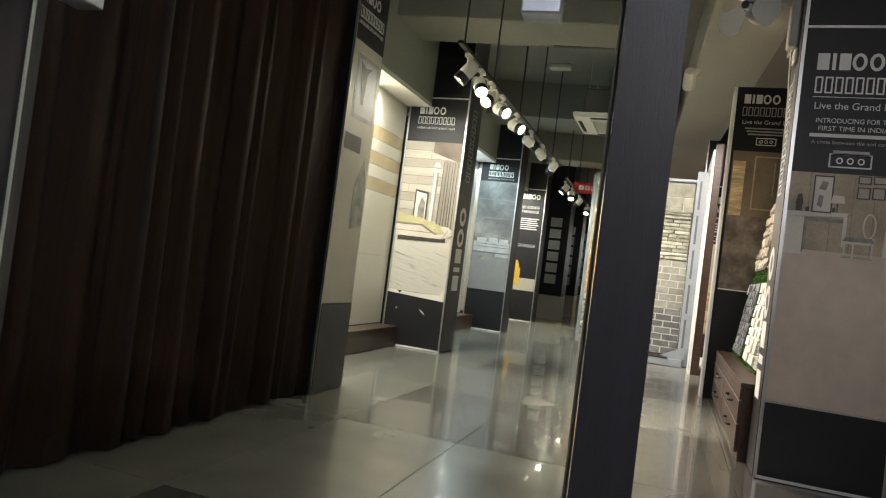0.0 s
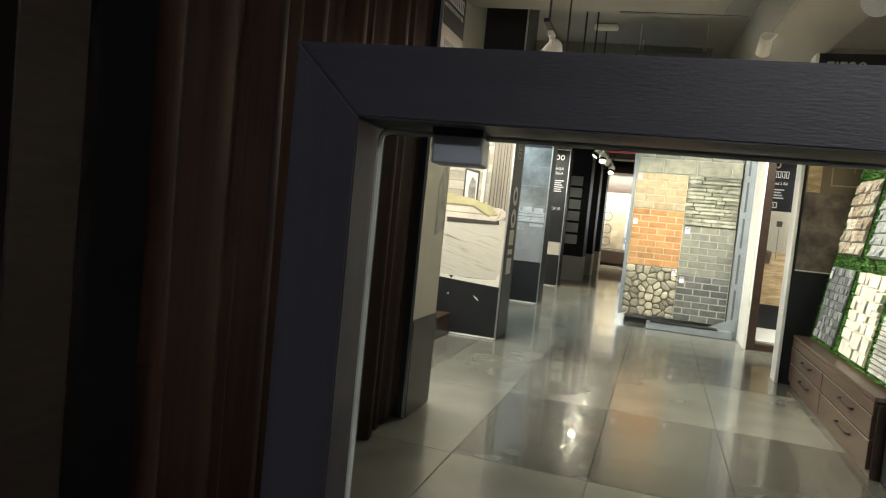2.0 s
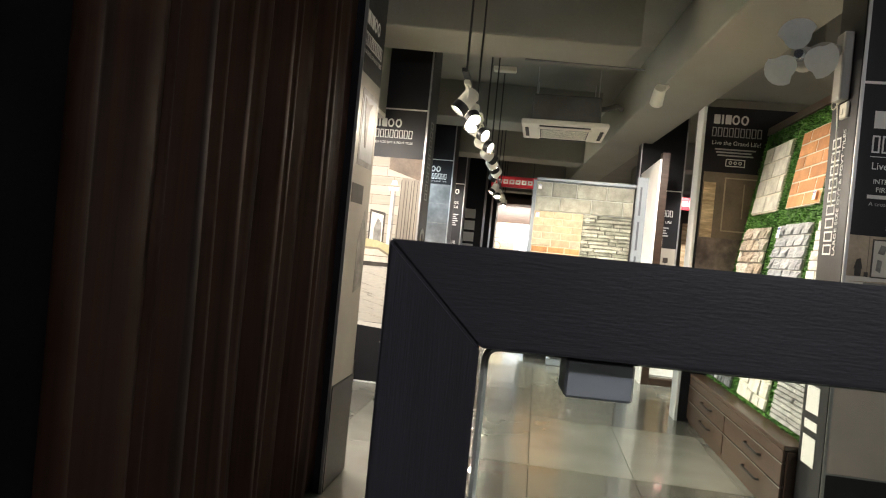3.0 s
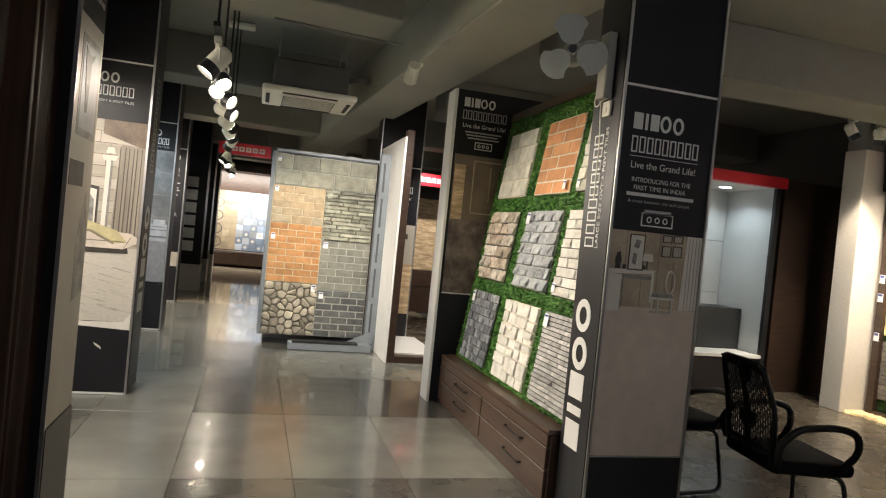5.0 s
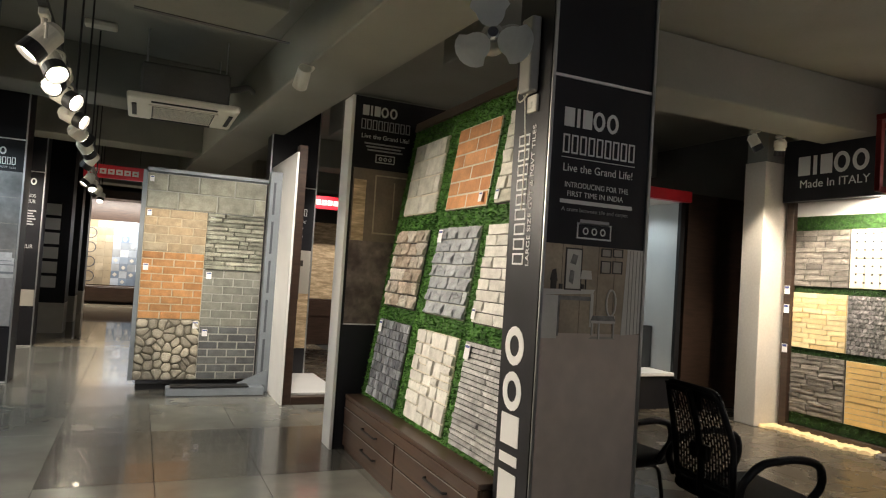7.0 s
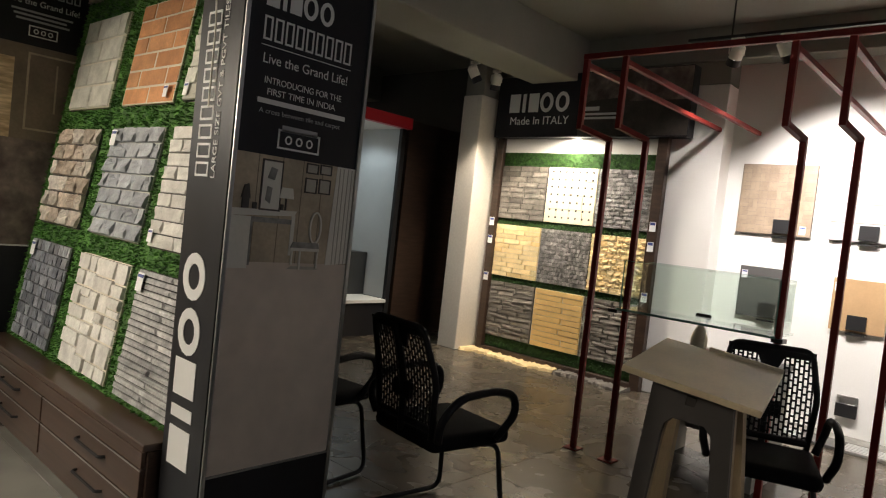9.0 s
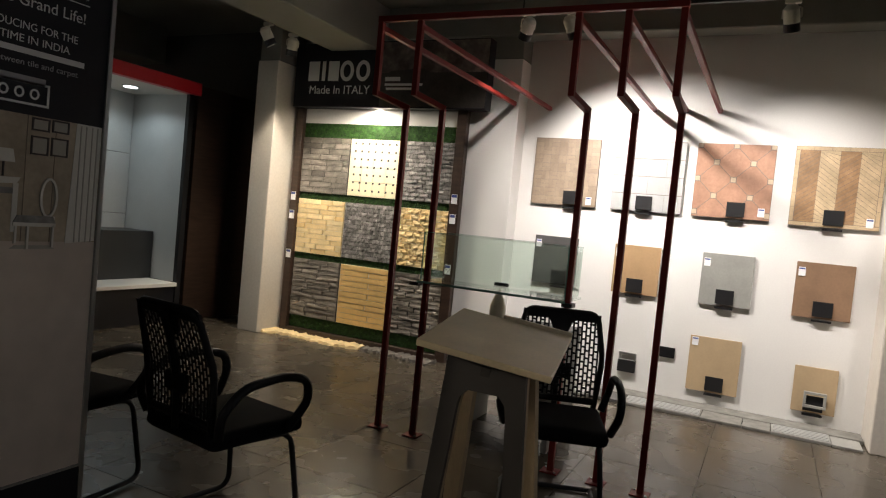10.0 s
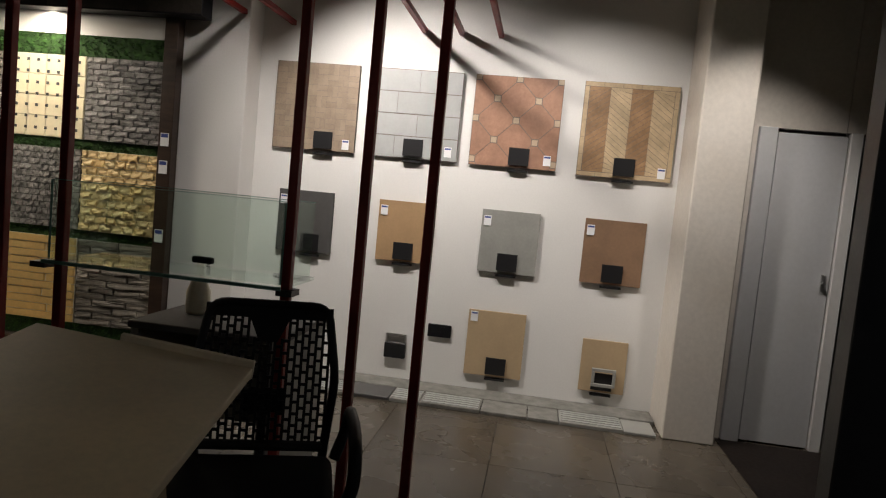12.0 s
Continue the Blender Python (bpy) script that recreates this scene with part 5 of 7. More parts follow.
def rack():
    t = thing("sample_rack", (0.05, 9.55, 0), "blue-grey steel sliding rack with upright sample panels", "sample rack")
    part("post", box((0.603, 9.22, 0.0), (0.743, 9.30, 2.39), 0.006), "grey_metal", t)
    # slots are flat strips, the shade of a recess put into their colour
    for k in range(5):
        z = 0.22 + k * 0.425
        part("slot", box((0.640, 9.216, z), (0.664, 9.221, z + 0.35)), "slot_grey", t, "flat strip coloured with the shade of a shallow slot")
    part("base_channel", box((-0.30, 9.04, 0.0), (0.66, 9.21, 0.085), 0.006), "grey_metal", t)
    part("channel_recess", box((-0.26, 9.035, 0.086), (0.50, 9.20, 0.10)), "black_metal", t)
    part("brace", add_prism(bmesh.new(), [(0.36, 0.085), (0.70, 0.085), (0.70, 0.24)], 0.0, 0.02, face_front(0, 9.215, 0)), "grey_metal", t)
    part("foot", box((-0.58, 9.45, 0.0), (0.62, 9.95, 0.06)), "black_metal", t)
    part("top_bar", box((-0.62, 9.36, 2.27), (0.70, 9.42, 2.31), 0.004), "grey_metal", t)
    for k in range(4):
        y = 9.41 + k * 0.10
        part("panel_frame", box((-0.625 - 0.01 * k, y, 0.11), (0.60, y + 0.055, 2.27), 0.003), "grey_metal", t, "grey sample panel")
    part("panel_edge", box((-0.66, 9.385, 0.10), (-0.615, 9.44, 2.28), 0.004), "grey_metal", t)
    # samples on the front panel: u to +x, v up
    x0, mid, x1, z0 = -0.615, -0.003, 0.597, 0.112
    f = lambda u, v: face_front(u, 9.405, v)
    w1, w2 = mid - x0, x1 - mid
    s = sample(f(x0, z0), w1, 0.625, "beige field stone sample on the rack", "mortar_mid", group="rack samples")
    cobbles(s, 0, 0, w1, 0.625, 46, 3)
    sticker(s, w1 - 0.07, 0.54, 0.04, 0.075)
    s = sample(f(x0, z0 + 0.63), w1, 0.70, "orange facing brick sample on the rack", "mortar_sand", name="brick_sample", group="rack samples", category="brick sample")
    courses(s, 0, 0, w1, 0.70, 9, 0.21, "orange", 0.010, 0.010, 0.2, 31, name="brick")
    sticker(s, 0.02, 0.50, 0.03, 0.07)
    s = sample(f(x0, z0 + 1.335), w1, 0.44, "buff brick sample on the rack", "mortar_sand", name="brick_sample", group="rack samples", category="brick sample")
    courses(s, 0, 0, w1, 0.44, 5, 0.24, "buff", 0.010, 0.008, 0.25, 32, name="brick")
    sticker(s, 0.02, 0.36, 0.03, 0.06)
    s = sample(f(mid, z0), w2, 0.565, "charcoal brick sample on the rack", "mortar_grey", name="brick_sample", group="rack samples", category="brick sample")
    courses(s, 0, 0, w2, 0.565, 7, 0.20, "darkbrick", 0.010, 0.012, 0.2, 33, name="brick")
    sticker(s, 0.03, 0.46, 0.03, 0.075)
    s = sample(f(mid, z0 + 0.57), w2, 0.60, "grey brick sample on the rack", "mortar_grey", name="brick_sample", group="rack samples", category="brick sample")
    courses(s, 0, 0, w2, 0.60, 7, 0.21, "greybrick", 0.010, 0.009, 0.2, 34, name="brick")
    sticker(s, 0.03, 0.50, 0.03, 0.075)
    s = sample(f(mid, z0 + 1.175), w2, 0.60, "green-grey ledge stone sample on the rack", "mortar_dark", group="rack samples")
    courses(s, 0, 0, w2, 0.60, 13, 0.30, "ledge", 0.05, 0.005, 0.35, 35, jitter=0.7)
    sticker(s, 0.03, 0.50, 0.035, 0.075)
    s = sample(f(x0, z0 + 1.78), w1 + w2, 0.365, "olive grey block stone sample on the rack", "mortar_grey", group="rack samples")
    courses(s, 0, 0, w1 + w2, 0.365, 2, 0.33, "olive", 0.022, 0.008, 0.45, 36, jitter=0.2)
    sticker(s, 0.02, 0.27, 0.03, 0.06)


rack()

# ---------------------------------------------------------------- ceiling cassette
M["grey_dark_metal"] = mat("dark_grey_insulation", (0.10, 0.10, 0.095), 0.7, vary=0.2, bump=0.1)
t = thing("air_conditioner", (-0.365, 8.67, 2.765), "ivory ceiling cassette air conditioner with a grey body", "air conditioner")
part("body", box((-0.74, 8.30, 2.815), (0.02, 9.04, 3.115), 0.02), "grey_dark_metal", t, "dark grey insulated body")
part("panel", box((-0.84, 8.205, 2.755), (0.115, 9.15, 2.815), 0.02, seg=3), "plastic_white", t)
part("grille_frame", box((-0.66, 8.40, 2.743), (-0.06, 8.96, 2.754), 0.004), "plastic_white", t)
for k in range(12):
    y = 8.43 + k * 0.044
    part("grille_slat", box((-0.62, y, 2.7375), (-0.10, y + 0.015, 2.743)), "plastic_white", t)
part("grille_gap", box((-0.63, 8.42, 2.7412), (-0.09, 8.95, 2.7428)), "plastic_black", t)
for xa, ya, xb, yb in ((-0.64, 8.25, -0.08, 8.29), (-0.64, 9.06, -0.08, 9.10), (-0.80, 8.42, -0.76, 8.94), (0.035, 8.42, 0.075, 8.94)):
    part("louvre", box((xa, ya, 2.745), (xb, yb, 2.7545), 0.003), "plastic_black", t, "dark air outlet")
for xa in (-0.70, -0.02):
    for ya in (8.34, 9.0):
        part("hanger_rod", cyl((xa, ya, 3.115), (xa, ya, CEIL), 0.006, seg=8), "trim_metal", t)
part("pipe", tube(rounded([(0.02, 8.5, 3.02), (0.12, 8.45, 3.03), (0.2, 8.5, 3.08), (0.26, 8.6, 3.06)], 0.06), 0.03), "grey_dark_metal", t, "insulated pipe")

# smoke detector plate
t = thing("ceiling_speaker", (-1.09, 8.45, 3.36), "small white plate on the ceiling", "ceiling fitting")
part("plate", box((-1.22, 8.38, 3.37), (-0.96, 8.5, CEIL), 0.01), "plastic_white", t)


# ---------------------------------------------------------------- spotlights


def track(name_label, a, b, rods):
    t = thing("light_track", a, name_label, "light track", "light tracks")
    va, vb = Vector(a), Vector(b)
    d = (vb - va).normalized()
    side = Vector((-d.y, d.x, 0)) * 0.017
    bm = bmesh.new()
    q = d.to_track_quat("Y", "Z").to_matrix().to_4x4()
    add_box(bm, (-0.017, 0, 0), (0.017, (vb - va).length, 0.022), 0, Matrix.Translation(va) @ q)
    part("rail", bm, "black_metal", t)
    for k in rods:
        p = va.lerp(vb, k)
        part("hanger_rod", cyl((p.x, p.y, p.z + 0.02), (p.x, p.y, CEIL), 0.007, seg=8), "black_metal", t)
    return t


def track_spot(at, target, watts, cone=62, colour=WARM, lit=True, soft=0.7):
    """A white can spotlight under a track at the point at, aimed at target."""
    p = Vector(at)
    d = (Vector(target) - p).normalized()
    t = thing("track_spotlight", at, "white and black can spotlight on a track", "spotlight", "track spotlights")
    part("adapter", box((p.x - 0.018, p.y - 0.05, p.z - 0.03), (p.x + 0.018, p.y + 0.05, p.z), 0.004), "plastic_white", t)
    c = p + Vector((0, 0, -0.125))
    side = d.cross(Vector((0, 0, 1))).normalized()
    part("stem", cyl(p + Vector((0, 0, -0.03)), p + Vector((0, 0, -0.055)), 0.012, seg=12), "plastic_white", t)
    part("bracket", tube(rounded([c + side * 0.057, c + side * 0.057 + Vector((0, 0, 0.065)), c - side * 0.057 + Vector((0, 0, 0.065)), c - side * 0.057], 0.02), 0.006, 8), "plastic_white", t)
    part("can", add_cyl(cyl(c - d * 0.06, c + d * 0.03, 0.050, 0.050, 20), c - d * 0.085, c - d * 0.06, 0.030, 0.049, 20), "plastic_white", t)
    bm = bmesh.new()
    q = d.to_track_quat("Z", "Y").to_matrix().to_4x4()
    rings = [[bm.verts.new(Matrix.Translation(c) @ q @ Vector((r * math.cos(k * math.tau / 20), r * math.sin(k * math.tau / 20), z))) for k in range(20)] for r, z in ((0.051, 0.03), (0.052, 0.085), (0.046, 0.085), (0.045, 0.06))]
    for A, B in zip(rings, rings[1:]):
        for k in range(20):
            bm.faces.new((A[k], A[(k + 1) % 20], B[(k + 1) % 20], B[k]))
    part("bezel", bm, "black_metal", t, "black bezel")
    part("lens", cyl(c + d * 0.062, c + d * 0.068, 0.044, 0.044, 20), "lamp_glow" if lit else "plastic_white", t, "lit lens" if lit else "lens")
    if lit and watts:
        e = c + d * 0.10
        spot("spot_lamp", e, e + d, watts, cone, soft, colour)
    return t


# left aisle track
track("black hanging light track over the aisle", (-1.05, 4.72, 2.36), (-1.12, 9.4, 2.36), (0.02, 0.2, 0.42, 0.62, 0.85))
for y, z, tgt, w in ((4.95, 2.36, (-2.1, 4.6, 0.9), 6), (5.30, 2.36, (0.1, 3.6, 0.3), 17), (5.62, 2.36, (-1.5, 4.2, 1.2), 10), (6.0, 2.36, (1.1, 4.6, 1.1), 60), (6.6, 2.36, (1.15, 5.6, 1.25), 66), (7.3, 2.36, (0.72, 8.8, 1.3), 48), (8.0, 2.36, (-0.2, 9.35, 1.1), 44), (8.8, 2.36, (-2.1, 9.5, 1.0), 26)):
    track_spot((-1.05 - 0.015 * (y - 4.7), y, z), tgt, w * RATE, 75)
track("black hanging light track further down the aisle", (-1.2, 10.4, 2.36), (-1.3, 14.6, 2.36), (0.05, 0.35, 0.65, 0.95))
for y, tgt, w in ((10.7, (-2.2, 10.2, 1.0), 20), (11.4, (-0.9, 9.8, 0.4), 16), (12.3, (-2.4, 12.6, 1.0), 20), (13.5, (-1.4, 12.2, 0.6), 16)):
    track_spot((-1.25, y, 2.36), tgt, w * RATE, 75)

# spot fixed to the long beam, lighting the rack and the white partition
t = thing("beam_spotlight", (0.47, 6.95, 2.93), "white can spotlight fixed under the boxed beam", "spotlight")
part("base", cyl((0.47, 6.95, 2.935), (0.42, 6.95, 2.86), 0.03, 0.02), "plastic_white", t)
d = (Vector((0.35, 9.2, 1.2)) - Vector((0.40, 6.95, 2.83))).normalized()
c = Vector((0.40, 6.95, 2.83))
part("can", cyl(c - d * 0.1, c + d * 0.08, 0.05, 0.058, 20), "plastic_white", t)
part("lens", cyl(c + d * 0.081, c + d * 0.083, 0.045, 0.045, 20), "lamp_glow", t, "lit lens")
spot("beam_lamp", c + d * 0.1, c + d, 75 * RATE, 80, 0.7, NEUTRAL)
# flat panel light over the entrance, behind the walk's start; unseen, added fill
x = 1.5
t = thing("panel_light", (x, -1.9, 2.86), "flat cool-white panel light under the ceiling, unseen, added as fill", "panel light")
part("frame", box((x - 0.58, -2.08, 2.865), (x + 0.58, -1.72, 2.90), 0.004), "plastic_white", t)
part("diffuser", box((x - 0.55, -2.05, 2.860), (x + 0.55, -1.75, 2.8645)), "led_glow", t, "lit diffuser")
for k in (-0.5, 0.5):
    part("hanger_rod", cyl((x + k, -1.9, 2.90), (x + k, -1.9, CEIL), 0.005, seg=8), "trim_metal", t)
area("rear_fill_lamp", (x, -1.9, 2.85), (x + 0.1, 0.0, 1.55), 16 * RATE, 1.1, 0.3, (0.95, 0.95, 1.0))

# hidden lamps in the soffits of the niches
area("niche_lamp", (-2.14, 5.3, 2.40), (-2.14, 5.3, 0), 25 * RATE, 0.12, 1.3, NEUTRAL)
area("niche_lamp", (-2.26, 8.5, 2.40), (-2.26, 8.5, 0), 11 * RATE, 0.12, 2.3, COOL)
area("niche_lamp", (-2.40, 11.5, 2.40), (-2.40, 11.5, 0), 22 * RATE, 0.12, 2.2, NEUTRAL)

# ---------------------------------------------------------------- signs and the far end


def hanging_sign(x0, x1, y, z0, z1, marks):
    t = thing("hanging_sign", ((x0 + x1) / 2, y, z0), "red hanging sign with white brand blocks", "sign", "red signs")
    part("board", box((x0, y, z0), (x1, y + 0.05, z1), 0.004), "red_sign", t)
    w, h = x1 - x0, z1 - z0
    for i in range(marks):
        u = w * (0.12 + 0.13 * i)
        print_on("brand_block", outline(u, h * 0.3, u + w * 0.105, h * 0.7, h * 0.14), "white_print", face_front(x0, y, z0), t, 1)
    for x in (x0 + 0.1, x1 - 0.1):
        part("cord", cyl((x, y + 0.025, z1), (x, y + 0.025, CEIL), 0.004, seg=6), "black_metal", t)


hanging_sign(-1.48, -0.63, 13.0, 2.50, 2.70, 6)
hanging_sign(1.70, 2.49, 13.0, 2.36, 2.58, 6)

# wall of patterned tiles with a cabinet under it
M["pat_a"] = mat("grey_patterned_tile", (0.45, 0.43, 0.38), 0.3, vary=0.1, bump=0, each=0.12, second=(0.60, 0.57, 0.50))
M["pat_b"] = mat("beige_patterned_tile", (0.55, 0.47, 0.34), 0.3, vary=0.15, bump=0, each=0.2, second=(0.36, 0.29, 0.19))
M["pat_c"] = mat("blue_patterned_tile", (0.22, 0.30, 0.42), 0.3, vary=0.15, bump=0, each=0.4, second=(0.62, 0.66, 0.70))
M["pat_ink"] = mat("dark_tile_motif", (0.10, 0.10, 0.11), 0.3, vary=0.1, bump=0)
M["pat_pale"] = mat("pale_tile_motif", (0.74, 0.72, 0.66), 0.3, vary=0.05, bump=0)
t = thing("tile_display", (-1.5, 22.3, 0), "lit wall display of patterned tiles over a dark drawer cabinet", "tile display")
part("back", box((-3.4, 22.25, 0), (0.8, 22.38, 2.9)), "wenge", t)
cab = part("cabinet", box((-3.0, 21.75, 0.08), (0.6, 22.24, 0.48), 0.004), "wenge_h", t, "dark brown drawer cabinet")
for k in range(4):
    part("drawer_front", box((-2.96 + 0.89 * k, 21.735, 0.12), (-2.12 + 0.89 * k, 21.749, 0.45), 0.003), "wenge_h", cab)
for i in range(14):
    for j in range(9):
        u, v = -2.52 + i * 0.2, 0.5 + j * 0.195
        k = "pat_a" if i < 3 else "pat_b" if i < 6 else "pat_c"
        part("tile", box((u, 22.225, v), (u + 0.197, 22.245, v + 0.192)), k, t)
bm = bmesh.new()
for i in range(2):
    for j in range(4):
        bm = bmesh.new()
        for poly in ring(-2.26 + i * 0.39, 0.72 + j * 0.39, 0.15, 0.15, 0.025, 16):
            add_prism(bm, poly, 0.0, 0.004, face_front(0, 22.225, 0))
        part("ring_motif", bm, "pat_ink", t, "dark ring pattern")
for i in range(8):
    for j in range(9):
        if (i + j) % 2:
            u, v = -1.32 + i * 0.2 + 0.098, 0.5 + j * 0.195 + 0.096
            part("diamond_motif", add_prism(bmesh.new(), [(u - 0.06, v), (u, v - 0.06), (u + 0.06, v), (u, v + 0.06)], 0.0, 0.004, face_front(0, 22.225, 0)), "pat_pale", t)
area("tile_display_lamp", (-1.2, 21.5, 2.75), (-1.2, 22.2, 0.8), 60 * RATE, 2.6, 0.15, NEUTRAL)
part("canopy", box((-3.4, 21.3, 2.80), (0.8, 22.24, 3.0)), "wenge", t, "dark canopy")

# lit panel and leaning boards beside the far aisle
t = thing("tile_boards", (1.9, 14.0, 0), "leaning wood-look boards on a dark plinth", "tile boards")
part("plinth", box((1.3, 13.6, 0), (4.0, 14.3, 0.80), 0.004), "wenge_h", t)
for k in range(4):
    part("drawer_front", box((1.33 + 0.67 * k, 13.585, 0.50), (1.97 + 0.67 * k, 13.599, 0.77), 0.003), "wenge_h", t)
for k in range(4):
    bm = box((1.5 + k * 0.62, 13.75, 0.805), (2.05 + k * 0.62, 13.78, 2.2), 0.002)
    bm.transform(Matrix.Translation((0, 13.75, 0.805)) @ pose(0, 0, 0, -8) @ Matrix.Translation((0, -13.75, -0.805)))
    part("board", bm, "p_honey" if k % 2 else "p_pale", t)
# fill spot added in mid-air for the boards, no fixture
spot("boards_fill", (2.0, 12.2, 2.9), (2.1, 13.8, 1.3), 70 * RATE, 70, 0.7, NEUTRAL)
t = thing("low_platform", (1.11, 9.28, 0), "low white display platform behind the open frame", "platform")
part("top", box((0.84, 8.668, 0.07), (1.385, 9.885, 0.095), 0.003), "white_lam", t)
part("edge", box((0.845, 8.672, 0), (1.38, 9.88, 0.069)), "wenge_h", t)
# bare spot with no fixture, added to brighten the platform
spot("platform_fill", (1.75, 9.2, 2.9), (1.3, 9.5, 0.0), 60 * RATE, 90, 0.7, NEUTRAL)

# ---------------------------------------------------------------- lit booth


def booth():
    x0, x1, y, yb, top = 3.2, 5.20, 7.85, 8.75, 2.55
    t = thing("display_booth", ((x0 + x1) / 2, 8.3, 0), "open display booth with a red header and cool downlights", "display booth")
    part("header", box((x0 - 0.05, y - 0.06, top - 0.13), (x1 + 0.03, y + 0.03, top), 0.004), "red_sign", t, "red header")
    part("roof", box((x0, y + 0.03, top - 0.13), (x1, yb, top - 0.09)), "wall_white", t)
    part("side_post", box((x1 - 0.07, y, 0), (x1, y + 0.05, top - 0.13), 0.003), "black_metal", t, "dark post")
    part("side_wall", box((x1 - 0.05, y + 0.05, 0.42), (x1 - 0.02, yb, top - 0.13)), "cool_tile", t)
    for i in range(4):
        for j in range(3):
            z = 0.42 + 0.67 * j
            part("wall_panel", box((x0 + i * 0.487, yb - 0.03, z + 0.002), (x0 + (i + 1) * 0.487 - 0.003, yb, min(z + 0.668, top - 0.13)), 0.002), "cool_tile", t)
    part("back_board", box((x0, yb, 0), (x1, yb + 0.03, top - 0.13)), "grout", t)
    part("counter", box((x0 + 0.02, 8.25, 0.422), (x1 - 0.06, 8.71, 0.93), 0.004), "counter_grey", t, "dark grey counter block")
    part("ledge", box((x0, y - 0.02, 0.38), (x1 - 0.07, yb - 0.03, 0.42), 0.004), "wall_white", t, "white ledge")
    part("plinth", box((x0, y + 0.02, 0), (x1 - 0.07, yb - 0.04, 0.38)), "black", t, "black plinth")
    for x in (3.75, 4.72):
        dl = part("downlight", cyl((x, 8.25, top - 0.142), (x, 8.25, top - 0.131), 0.085, seg=24), "trim_metal", t)
        part("lens", cyl((x, 8.25, top - 0.146), (x, 8.25, top - 0.1425), 0.07, seg=24), "led_glow", dl, "lit lens")
        spot("booth_lamp", (x, 8.25, top - 0.16), (x, 8.3, 0), 7 * RATE, 150, 0.5, COOL, 0.06)
    p = thing("dark_panel", (5.7, 7.87, 0), "tall dark brown wooden panel beside the booth", "panel")
    part("board", box((5.235, 7.84, 0), (5.76, 7.90, 2.54), 0.003), "wenge", p)
    part("board", box((5.763, 7.84, 0), (6.3, 7.90, 2.54), 0.003), "wenge", p)


M["counter_grey"] = mat("dark_grey_laminate", (0.035, 0.038, 0.04), 0.4, vary=0.12, scale=3, bump=0.02)
booth()

# ---------------------------------------------------------------- stone board under the black header


